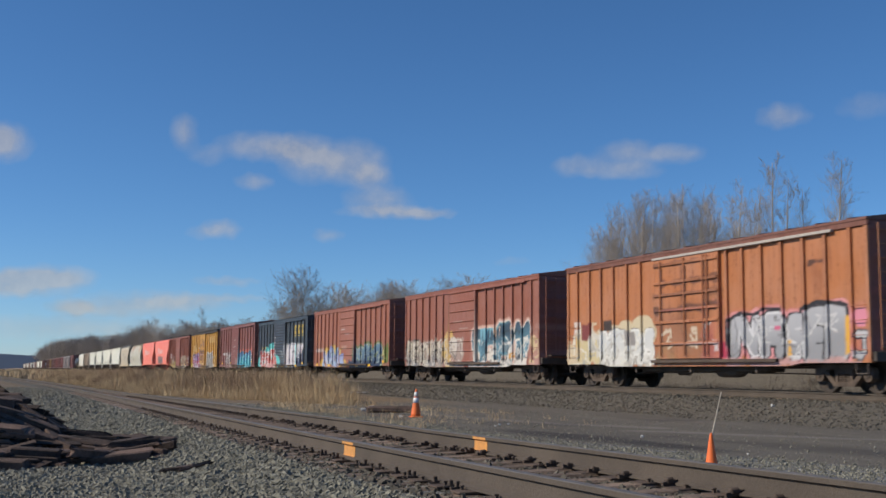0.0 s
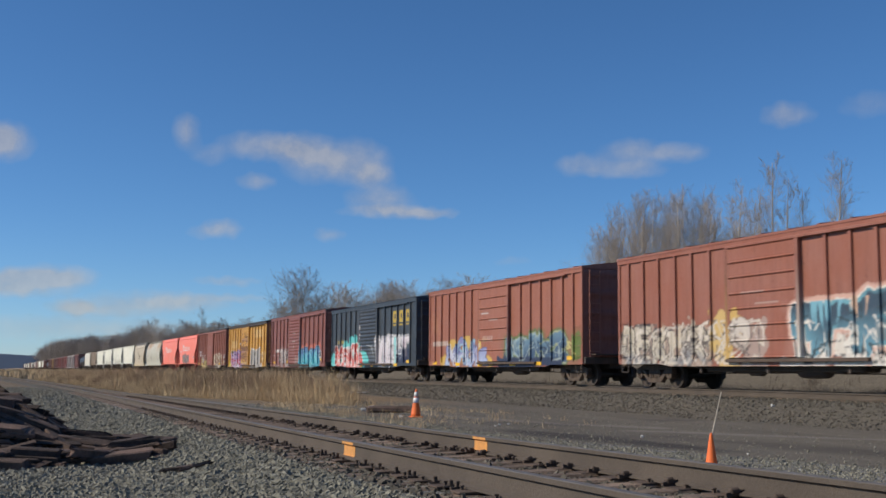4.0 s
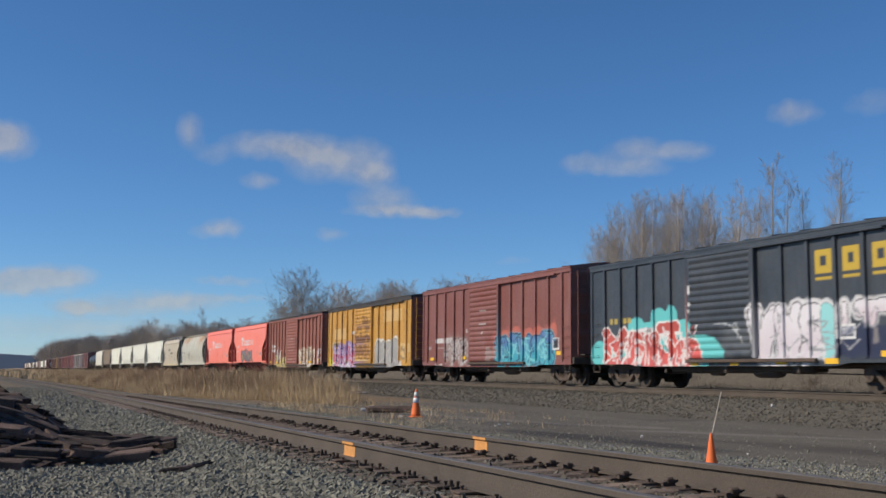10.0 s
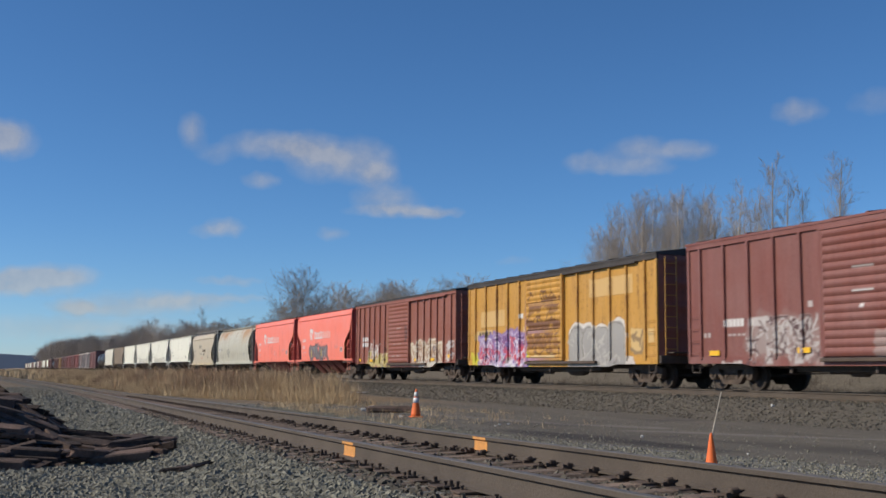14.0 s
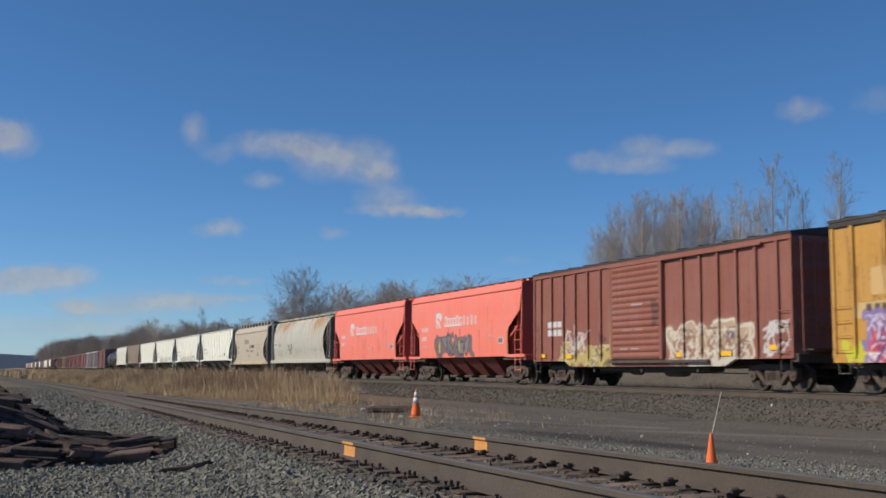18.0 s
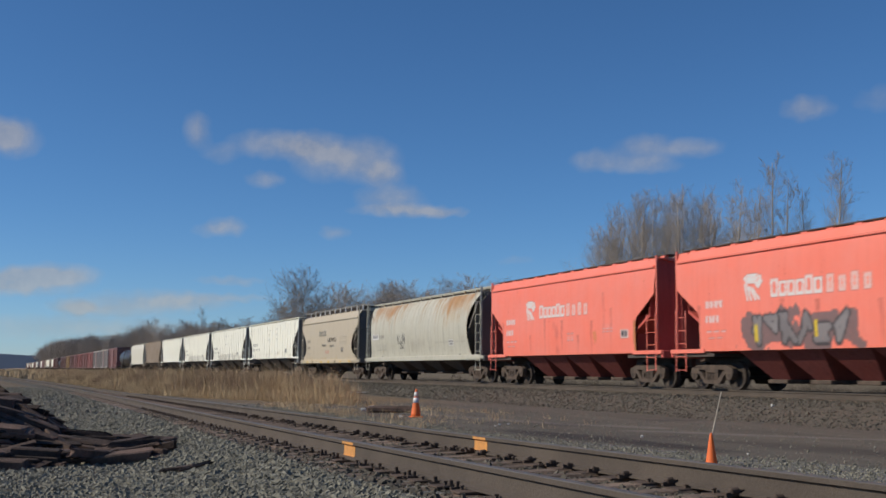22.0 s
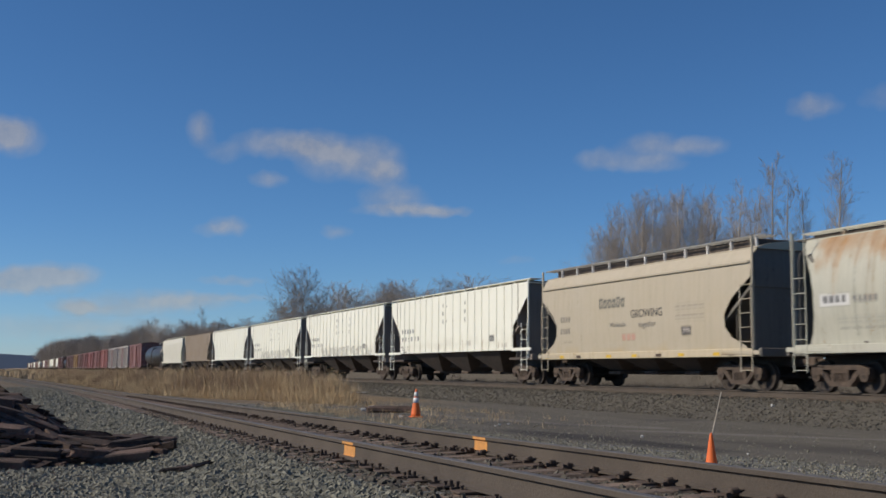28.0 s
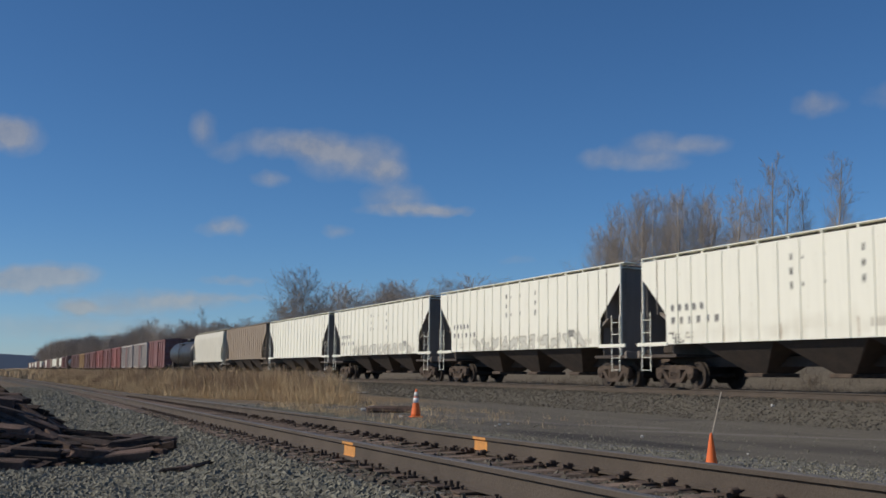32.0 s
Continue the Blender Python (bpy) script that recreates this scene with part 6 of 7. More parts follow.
for a in (1.0, 2.6, 4.6, 7.2, 8.3, 9.3, 11.2, 13.0, 14.4):
    w.drip(a, 1.6 + 0.9 * ((a * 7) % 1), 4.4, 0.1, (0.33, 0.22, 0.11), 0.5)
w.letters(9.4, 10.7, 2.0, 2.55, 4, [(0.06, 0.06, 0.06)], (0.06, 0.06, 0.06), None, thick=0.03, edge=0.01).scrawl(9.6, 10.3, 1.75, 2.0, 3, BLACK, 0.02)
w.patch(2.7, 3.3, 1.75, 2.05, WHITE, 0.01).text(2.75, 3.25, 1.92, 2.02, 3, BLACK, 0.2).text(2.75, 3.25, 1.8, 1.88, 3, BLACK, 0.2)
w.patch(13.8, 14.9, 2.3, 2.62, WHITE, 0.01).text(13.9, 14.8, 2.36, 2.56, 4, (0.12, 0.12, 0.12), 0.3).text(12.8, 13.7, 2.34, 2.54, 5, (0.2, 0.2, 0.2), 0.35)
for k in range(3):
    w.text(12.5, 14.3, 1.95 - 0.14 * k, 2.0 - 0.14 * k, 4, (0.36, 0.36, 0.33), 0.2, 0.7)
w.text(1.2, 5.2, 1.95, 2.0, 6, (0.33, 0.33, 0.3), 0.2, 0.6)
w.haze(0.7, 1.0, 1.4, 2.6, (0.4, 0.26, 0.1), 0.8).haze(6.5, 8.6, 1.6, 2.3, (0.36, 0.33, 0.28), 0.5)
w.c = np.roll(w.c, 20, axis=1)
grey = hopper(-81.8, GL, P_GREYHOP, "pale grey cylindrical hopper car with rust stains and roof walkway", [(4.5, 0.42), (4.15, 0.48), (3.7, 0.8), (3.2, 1.08), (2.7, 1.22), (2.1, 1.2), (1.6, 1.08), (1.3, 0.9)],
              [(4.4, 0.85), (4.2, 1.08), (3.9, 1.28), (3.5, 1.44), (3.0, 1.53), (2.6, 1.55), (2.1, 1.52), (1.7, 1.46), (1.4, 1.42), (1.1, 1.4)], 4.2, 1.15, w, board=4.44, lattice=True, low=0.5, bays=4, tall_ladder=True, post_gap=1.5, board_y=-0.95, end_mat=P_SHADED_ENDS, skew=0.37)

TL = 13.3
w = Wall(TL, 113)
w.word(6.95, 8.75, 2.8, 3.2, 6, (0.07, 0.08, 0.07))
w.text(10.9, 11.7, 2.42, 2.62, 4, (0.2, 0.18, 0.15), 0.35).text(10.9, 11.7, 1.98, 2.18, 4, (0.2, 0.18, 0.15), 0.35).text(10.8, 11.5, 1.65, 1.7, 2, (0.3, 0.26, 0.22))
w.text(6.3, 7.2, 1.62, 1.86, 3, (0.58, 0.27, 0.21), 0.2, 0.7).haze(2.2, 2.6, 1.5, 1.9, (0.5, 0.42, 0.35), 0.6)
for k in range(7):
    w.text(2.3, 3.9, 2.72 - 0.1 * k, 2.75 - 0.1 * k, 5, (0.34, 0.3, 0.25), 0.15, 0.75)
w.patch(3.05, 3.55, 1.72, 2.0, BLACK, 0.01).text(3.1, 3.5, 1.8, 1.95, 3, (0.5, 0.45, 0.4), 0.3)
w.haze(0.1, 13.2, 0.95, 1.45, (0.50, 0.36, 0.16), 0.6)
for a in (1.2, 1.6, 3.3, 4.6, 6.8, 10.2, 11.5, 12.7):
    w.patch(a - 0.2, a + 0.2, 1.02, 1.13, (0.44, 0.25, 0.06) if int(a * 10) % 2 else (0.16, 0.1, 0.06), 0.05, 0.85)
tan = hopper(-100.15, TL, P_TAN, "beige covered hopper car with dark lettering and open end bays", [(4.3, 0.0), (3.35, 0.05), (3.06, 0.5), (2.7, 1.0), (2.3, 1.3), (1.9, 1.28), (1.6, 1.0), (1.42, 0.6), (1.3, 0.3)],
             [(4.4, 1.15), (4.1, 1.38), (3.9, 1.5), (3.0, 1.54), (2.0, 1.54), (1.3, 1.5)], 4.2, 1.1, w, board=4.6, board_mat=M_GREYBOARD, post_mat=M_WHITE, lattice=True, hatches=False, low=0.55, bays=3, post_gap=1.2, ledge=3.8, end_mat=P_SHADED_ENDS, sill_mat=P_TANSILL)
for k, u in enumerate((1.0, 1.75, 3.6, 4.9, 6.4, 8.1, 10.3, 11.6, 12.8)):
    part("reflector", Shape().box(TL / 2 - u - 0.16, TL / 2 - u + 0.16, -1.536, -1.525, 1.04, 1.14), M_GOLD if k % 3 else M_PLATE, tan, "small dull yellow plate")


def lettering(parent, text, u, z, size, L, y, mat, name="lettering"):
    cu = bpy.data.curves.new(name, "FONT")
    cu.body, cu.size, cu.extrude, cu.align_x = text, size, 0.002, "CENTER"
    tmp = bpy.data.objects.new(name, cu)
    scene.collection.objects.link(tmp)
    me = bpy.data.meshes.new_from_object(tmp.evaluated_get(bpy.context.evaluated_depsgraph_get()))
    bpy.data.objects.remove(tmp)
    me.materials.clear()
    me.materials.append(mat)
    ob = new(name, me)
    ob.parent = parent
    ob.matrix_basis = pose(L / 2 - u, y, z, 90, 0, 0)
    ob["label"] = "dark stencilled word"
    return ob


lettering(tan, "GROWING", 5.6, 2.4, 0.4, TL, -1.548, M_BLACKP)
lettering(tan, "together", 5.55, 2.06, 0.3, TL, -1.548, M_GREYBOARD)
lettering(tan, "Wholesale", 7.45, 2.12, 0.25, TL, -1.548, M_GREYBOARD)

WL = 17.0
W_RIBS = (1.53, 2.3, 3.1, 3.9, 4.7, 5.5, 6.3, 7.2, 8.1, 9.05, 9.96, 10.85, 11.71, 12.53, 13.33, 14.15, 14.9, 15.6)
W_INSET = [(4.3, 0.0), (3.68, 0.04), (2.45, 1.42), (1.4, 1.44)]
W_BULGE = [(4.4, 1.5), (1.3, 1.5)]


def white_wall(seed, scruffy, marks):
    w = Wall(WL, seed)
    w.haze(0.5, 16.5, 1.4, 2.2, (0.55, 0.5, 0.38), 0.35)
    for u, hs in ((6.65, (2.95, 3.35, 3.75)), (9.4, (2.95, 3.35, 3.75))):
        for h in hs:
            w.patch(u - 0.05, u + 0.05, h - 0.09, h + 0.09, (0.08, 0.08, 0.07), 0.01)
    for u, h in ((8.95, 3.7), (8.1, 3.7), (8.95, 2.95), (8.1, 2.95)):
        w.patch(u - 0.06, u + 0.02, h - 0.05, h + 0.05, (0.15, 0.15, 0.13), 0.02)
    w.patch(3.35, 3.85, 1.85, 2.12, (0.08, 0.08, 0.08), 0.01).text(3.42, 3.8, 1.9, 2.07, 3, (0.4, 0.4, 0.36), 0.3)
    for u in (2.9, 4.6, 6.9, 9.9, 12.5):
        w.patch(u - 0.03, u + 0.03, 1.5, 1.95, (0.4, 0.3, 0.2), 0.03, 0.8)
    w.text(13.4, 15.4, 2.5, 2.72, 5, (0.1, 0.1, 0.1), 0.6).text(12.6, 15.4, 2.1, 2.32, 6, (0.1, 0.1, 0.1), 0.6).text(14.0, 14.5, 1.75, 1.8, 1, (0.3, 0.3, 0.27)).text(14.0, 14.5, 1.62, 1.67, 1, (0.3, 0.3, 0.27))
    w.text(5.9, 6.5, 1.7, 1.95, 1, (0.55, 0.53, 0.45), 0.1, 0.7).text(2.0, 2.6, 1.55, 1.75, 1, (0.5, 0.48, 0.42), 0.1, 0.6)
    if scruffy:
        w.letters(2.5, 13.0, 1.5, 1.95, 11, [(0.66, 0.66, 0.58)], (0.42, 0.4, 0.33), None, thick=0.09, edge=0.03)
    if marks:
        w.scrawl(14.4, 15.4, 1.5, 1.8, 4, BLACK, 0.02)
    return w


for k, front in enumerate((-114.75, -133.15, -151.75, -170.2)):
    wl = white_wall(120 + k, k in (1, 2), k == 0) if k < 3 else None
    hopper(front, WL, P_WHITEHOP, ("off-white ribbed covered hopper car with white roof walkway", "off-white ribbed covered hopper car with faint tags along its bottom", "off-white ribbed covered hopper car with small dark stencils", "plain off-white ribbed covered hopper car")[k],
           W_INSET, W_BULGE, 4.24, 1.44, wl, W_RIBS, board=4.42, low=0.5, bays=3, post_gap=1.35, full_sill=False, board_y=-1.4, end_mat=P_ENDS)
hopper(-188.6, 16.9, P_BROWNHOP, "faded grey-brown ribbed covered hopper car", W_INSET, W_BULGE, 4.3, 1.45, None, W_RIBS, board=4.45, bays=3, full_sill=False, board_y=-1.3, post_gap=2.0)
hopper(-207.2, 17.0, P_WHITEDIRTY, "dirty white smooth-sided covered hopper car", [(4.4, 0.0), (3.4, 0.05), (2.6, 0.9), (2.0, 1.0), (1.4, 0.8)], [(4.4, 1.35), (3.8, 1.52), (1.3, 1.5)], 4.3, 1.4, None, (), board=4.55, bays=3, board_y=-1.1, post_gap=2.0)


def tank_car(front, L, mat):
    car = wagon(front, L, "black cylindrical tank car with a walkway round its dome", "tank car")
    r, zc, half = 1.48, 2.45, L / 2 - 0.9
    prof = [(0.05, -half)] + [(r * math.sin(a), -half + 0.55 * (1 - math.cos(a))) for a in (0.4, 0.8, 1.2, math.pi / 2)]
    prof += [(p[0], -p[1]) for p in prof[::-1]]
    part("tank", Shape().lathe(prof, "x", (0, 0, zc), 28), mat, car, smooth=True, colours=blank)
    part("dome", Shape().lathe([(0.55, 0.0), (0.55, 0.35), (0.5, 0.42), (0.2, 0.45)], "z", (0, 0, zc + r - 0.08), 16), mat, car, smooth=True, colours=blank)
    part("walkway", Shape().box(-1.4, 1.4, -1.3, -0.6, zc + 1.1, zc + 1.14).box(-1.4, 1.4, 0.6, 1.3, zc + 1.1, zc + 1.14), M_DARK, car)
    rail = Shape()
    for y in (-1.3, 1.3):
        rail.path([(-1.4, y, zc + 1.1), (-1.4, y, zc + 2.0), (1.4, y, zc + 2.0), (1.4, y, zc + 1.1)], 0.025, 5)
    part("handrail", rail, M_DARK, car)
    lad = Shape()
    for x in (-0.25, 0.25):
        lad.path([(x, -1.56, 1.0), (x, -1.56, zc + 0.4), (x, -1.25, zc + 1.1)], 0.025, 5)
    for i in range(6):
        lad.tube((-0.25, -1.56, 1.1 + 0.32 * i), (0.25, -1.56, 1.1 + 0.32 * i), 0.018, 5)
    part("side_ladder", lad, M_DARK, car)
    for e in (-1, 1):
        part("saddle", Shape().box(e * (half - 1.2) - 0.4, e * (half - 1.2) + 0.4, -1.2, 1.2, 0.85, 1.45, 0.04), M_DARK, car)
        part("end_platform", Shape().box(min(e * (half - 0.6), e * (L / 2)), max(e * (half - 0.6), e * (L / 2)), -1.45, 1.45, 1.0, 1.1), M_DARK, car)
    part("stub_sill", Shape().box(-L / 2, L / 2, -0.3, 0.3, 0.7, 1.0), M_DARK, car)
    running_gear(car, L, 1.7, False, 0.5)
    return car


tank_car(-226.0, 18.6, P_TANK)

# the far end of the train: plainer boxcars and hoppers, seen small
FAR_PAINT = {
    "red": wagon_paint("far_red_paint", (0.18, 0.06, 0.048), 0.1), "dull": wagon_paint("far_brown_paint", (0.14, 0.06, 0.045), 0.2), "stripe": wagon_paint("far_grey_pale_paint", (0.42, 0.38, 0.35), 0.1),
    "bright": wagon_paint("far_bright_red_paint", (0.24, 0.065, 0.05), 0.05), "ochre": wagon_paint("far_ochre_paint", (0.32, 0.19, 0.06), 0.2), "white": P_WHITEHOP, "grey": P_BROWNHOP, "dark": P_TANK}
WORDS = {"red": "dark red", "dull": "dull brown", "stripe": "pale grey and brown", "bright": "bright red", "ochre": "ochre", "white": "white", "grey": "grey-brown", "dark": "black"}
front = -247.6
order = ["red", "stripe", "stripe", "bright", "red", "bright", "red", "dull", "ochre", "dull", "dull", "dark", "dull", "red", "white", "grey", "white", "white", "grey", "dull", "red", "white", "dull", "dark", "dark", "white", "grey", "red", "dull", "white", "white", "dull", "grey", "white", "red", "dull", "white", "white", "grey", "dull"]
for k, tint in enumerate(order):
    L = 16.9 if k < 3 else 16.2
    m = FAR_PAINT[tint]
    if tint == "white":
        hopper(front, L, m, "white covered hopper car far down the train", W_INSET, W_BULGE, 4.24, 1.5, None, (4, 8.5, 13) if k < 20 else (), board=4.4, bays=3, full_sill=False, detail=False, board_y=-1.3)
    elif tint == "dark":
        tank_car(front, L, m)
    else:
        gap = 1.1 if tint == "stripe" else 2.2
        rb = tuple(float(x) for x in np.arange(gap, 6.0, gap)) if k < 16 else ()
        bb = tuple(float(x) for x in np.arange(9.6, L - 0.4, gap)) if k < 16 else ()
        boxcar(front, m, "%s boxcar far down the train" % WORDS[tint], rb, bb, (6.4, 9.4), "flat", None, L=L, eave=4.45, detail=False, door_mat=FAR_PAINT["dull"] if tint == "stripe" else None)
    front -= L + 2.2

# ---------- trees ----------


def bare_tree(seed, height, spread_deg, limbs, first, sub=9, twigs=8, droop=0.0, thin=0.0048, reach=1.0, stout=1.0, sway=0.07):
    """Trunk and crown of a leafless tree, as two shapes."""
    r = random.Random(seed)
    trunk, crown = Shape(), Shape()
    pts, p, d = [], Vector((0, 0, -0.3)), Vector((0, 0, 1))
    n = 9
    for i in range(n + 1):
        pts.append(p.copy())
        d = (d + Vector((r.uniform(-1, 1), r.uniform(-1, 1), 0)) * sway).normalized()
        p = p + d * (height * 1.0 / n)
    r0 = height * 0.0075 * stout
    rad = lambda k: r0 * (1 - 0.93 * k) + 0.008
    for i in range(n):
        trunk.tube(pts[i], pts[i + 1], rad(i / n), 7, rad((i + 1) / n), i == 0)

    def limb(at, way, length, radius, depth):
        seg = 4 if depth == 0 else 2
        q, w = at.copy(), way.copy()
        line = [q.copy()]
        for _ in range(seg):
            w = (w + Vector((r.uniform(-1, 1), r.uniform(-1, 1), r.uniform(-0.4, 1.0) - droop)) * 0.17).normalized()
            q = q + w * (length / seg)
            line.append(q.copy())
        for i in range(seg):
            crown.tube(line[i], line[i + 1], radius * (1 - 0.75 * i / seg), 4 if depth < 1 else 3, radius * (1 - 0.75 * (i + 1) / seg), False)
        if depth < 2:
            for _ in range(sub if depth == 0 else twigs):
                k = r.uniform(0.25, 1.0) * seg
                i = min(seg - 1, int(k))
                b = line[i].lerp(line[i + 1], k - i)
                side = Vector((r.uniform(-1, 1), r.uniform(-1, 1), r.uniform(-0.5, 1.0))).normalized()
                way2 = (w * 0.9 + side * 0.85).normalized()
                limb(b, way2, length * r.uniform(0.35, 0.6), max(thin, radius * 0.4), depth + 1)
    for i in range(limbs):
        k = first + (0.97 - first) * (i + r.random()) / limbs
        f = k * n
        j = min(n - 1, int(f))
        at = pts[j].lerp(pts[j + 1], f - j)
        a = r.uniform(0, 6.283)
        t = radians(spread_deg * r.uniform(0.7, 1.25))
        way = Vector((math.cos(a) * math.sin(t), math.sin(a) * math.sin(t), math.cos(t)))
        length = height * (0.42 * (1 - k) + 0.12) * reach * r.uniform(0.8, 1.2)
        limb(at, way, length, max(0.01, rad(k) * 0.4 / stout), 0)
    tall = max(max(v[2] for v in crown.v), max(v[2] for v in trunk.v))
    for q in (trunk, crown):
        q.v = [Vector(v) * (height / tall) for v in q.v]
    return trunk, crown


def tree_kind(name, seed, height, spread_deg, limbs, first, label, **more):
    ob = thing(name, label, "tree", "trees behind the tracks")
    trunk, crown = bare_tree(seed, height, spread_deg, limbs, first, **more)
    part("trunk", trunk, M_BARK, ob, smooth=True)
    part("crown", crown, M_TWIG, ob, "bare twigs and branches")
    return ob


POPLARS = [
    tree_kind("poplar_tree", 3, 13, 34, 32, 0.2, "leafless upright poplar with pale thin trunk", reach=0.8, twigs=9, sub=9, thin=0.0052, stout=1.4, sway=0.025),
    tree_kind("poplar_tree", 8, 13, 36, 30, 0.18, "leafless poplar with fine brown twigs", reach=0.8, twigs=9, sub=9, thin=0.0052, stout=1.3, sway=0.025),
    tree_kind("poplar_tree", 15, 13, 32, 20, 0.42, "tall thin leafless poplar with a sparse crown", sub=9, twigs=8, reach=0.55, thin=0.005, stout=1.35, sway=0.025),
    tree_kind("poplar_tree", 19, 13, 34, 18, 0.36, "slim leafless poplar with a pale trunk", sub=9, twigs=8, reach=0.6, thin=0.005, stout=1.3, sway=0.025)]
OAKS = [tree_kind("bare_tree", 21, 13, 33, 20, 0.16, "leafless broad tree with spreading branches", thin=0.015, reach=1.45, sub=11, twigs=10, stout=1.3), tree_kind("bare_tree", 33, 13, 34, 28, 0.1, "leafless bushy tree at the edge of a wood", thin=0.012)]
BUSH = tree_kind("bare_shrub", 44, 5.0, 55, 22, 0.02, "leafless brown shrub thicket beyond the tracks", thin=0.008)
USED = set()


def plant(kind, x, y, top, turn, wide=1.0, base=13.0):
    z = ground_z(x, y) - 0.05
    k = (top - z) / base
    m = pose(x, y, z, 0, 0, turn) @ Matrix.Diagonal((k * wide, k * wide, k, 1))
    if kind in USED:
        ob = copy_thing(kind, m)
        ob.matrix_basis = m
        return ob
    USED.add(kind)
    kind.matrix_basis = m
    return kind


rnd = random.Random(77)
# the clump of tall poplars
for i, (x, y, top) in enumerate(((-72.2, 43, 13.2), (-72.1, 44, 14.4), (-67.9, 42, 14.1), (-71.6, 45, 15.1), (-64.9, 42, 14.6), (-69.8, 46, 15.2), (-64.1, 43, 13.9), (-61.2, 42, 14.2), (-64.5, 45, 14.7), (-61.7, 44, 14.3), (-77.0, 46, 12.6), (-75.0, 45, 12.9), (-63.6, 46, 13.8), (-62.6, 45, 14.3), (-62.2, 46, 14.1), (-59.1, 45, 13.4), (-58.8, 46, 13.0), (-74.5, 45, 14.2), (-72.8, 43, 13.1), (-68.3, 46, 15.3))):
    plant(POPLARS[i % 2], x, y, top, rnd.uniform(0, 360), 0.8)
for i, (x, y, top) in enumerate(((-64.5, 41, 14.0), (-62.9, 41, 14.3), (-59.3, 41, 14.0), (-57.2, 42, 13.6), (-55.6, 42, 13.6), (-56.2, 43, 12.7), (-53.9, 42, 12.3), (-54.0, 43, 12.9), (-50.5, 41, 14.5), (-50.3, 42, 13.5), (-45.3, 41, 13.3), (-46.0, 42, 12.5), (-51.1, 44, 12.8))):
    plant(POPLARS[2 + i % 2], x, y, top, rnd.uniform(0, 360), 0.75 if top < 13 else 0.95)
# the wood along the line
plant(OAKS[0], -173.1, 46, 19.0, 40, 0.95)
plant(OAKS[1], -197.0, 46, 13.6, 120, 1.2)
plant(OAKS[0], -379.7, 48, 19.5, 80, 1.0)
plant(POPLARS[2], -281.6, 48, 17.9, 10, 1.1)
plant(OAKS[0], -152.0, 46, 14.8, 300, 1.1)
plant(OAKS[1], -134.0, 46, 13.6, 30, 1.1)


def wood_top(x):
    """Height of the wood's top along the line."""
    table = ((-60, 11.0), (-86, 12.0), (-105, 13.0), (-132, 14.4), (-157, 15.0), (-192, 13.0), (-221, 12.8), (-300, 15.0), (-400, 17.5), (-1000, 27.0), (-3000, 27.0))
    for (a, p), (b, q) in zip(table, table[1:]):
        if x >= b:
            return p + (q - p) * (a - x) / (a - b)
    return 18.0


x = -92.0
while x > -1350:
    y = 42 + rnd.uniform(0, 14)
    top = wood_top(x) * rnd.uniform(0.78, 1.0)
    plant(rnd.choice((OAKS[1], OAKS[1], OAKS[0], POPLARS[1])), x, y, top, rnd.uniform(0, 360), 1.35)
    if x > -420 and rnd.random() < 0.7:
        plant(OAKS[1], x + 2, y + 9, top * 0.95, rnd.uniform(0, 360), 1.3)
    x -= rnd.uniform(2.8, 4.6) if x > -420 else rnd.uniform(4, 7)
x = 0.0
while x > -420:
    plant(BUSH, x, 34.5 + rnd.uniform(0, 6), rnd.uniform(6.0, 8.0) if x < -85 else rnd.uniform(3.0, 4.2), rnd.uniform(0, 360), 1.2, 5.0)
    x -= rnd.uniform(3.0, 5.0) if x > -250 else rnd.uniform(5, 8)

# ---------- grass ----------


def blades(name, spots, label, parent=None, seed=5, mat=None):
    """spots: x, y, height, width, lean for every blade; each is a bent tapered leaf."""
    r = np.random.RandomState(seed)
    a = np.array(spots)
    n = len(a)
    turn = r.uniform(0, 2 * np.pi, n)
    z = np.array([ground_z(p[0], p[1]) for p in a])
    base = np.stack([a[:, 0], a[:, 1], z - 0.02], 1)
    side = np.stack([np.cos(turn), np.sin(turn), np.zeros(n)], 1) * a[:, 3:4] * 0.5
    lean = np.stack([r.normal(0, 1, n), r.normal(0, 1, n), np.zeros(n)], 1) * a[:, 4:5] * a[:, 2:3]
    if a.shape[1] > 5:
        lean[:, :2] += a[:, 5:7] * a[:, 2:3]
        a = a.copy()
        a[:, 2] *= 1 - 0.35 * np.minimum(1.0, (a[:, 5] ** 2 + a[:, 6] ** 2) * 2.5)
    up = np.stack([np.zeros(n), np.zeros(n), a[:, 2]], 1)
    v = np.stack([base - side, base + side, base + up * 0.6 + lean * 0.35 + side * 0.8, base + up * 0.6 + lean * 0.35 - side * 0.8, base + up + lean], 1).reshape(-1, 3)
    k = np.arange(n) * 5
    quads = np.stack([k, k + 1, k + 2, k + 3], 1).tolist()
    tris = np.stack([k + 3, k + 2, k + 4], 1).tolist()
    me = bpy.data.meshes.new(name)
    me.from_pydata(v.tolist(), [], quads + tris)
    ob = part(name, me, mat or M_GRASS, parent)
    return tagged(ob, label, "grass", kind="stuff")


FOOT = ((-38.0, 12.0), (-41.0, 11.6), (-49.0, 10.6), (-57.0, 9.6), (-69.0, 8.4), (-100.0, 7.3), (-131.0, 6.1), (-212.0, 4.1))


def foot(x):
    """Edge of the tall grass, beyond the siding."""
    return glide(FOOT, x)


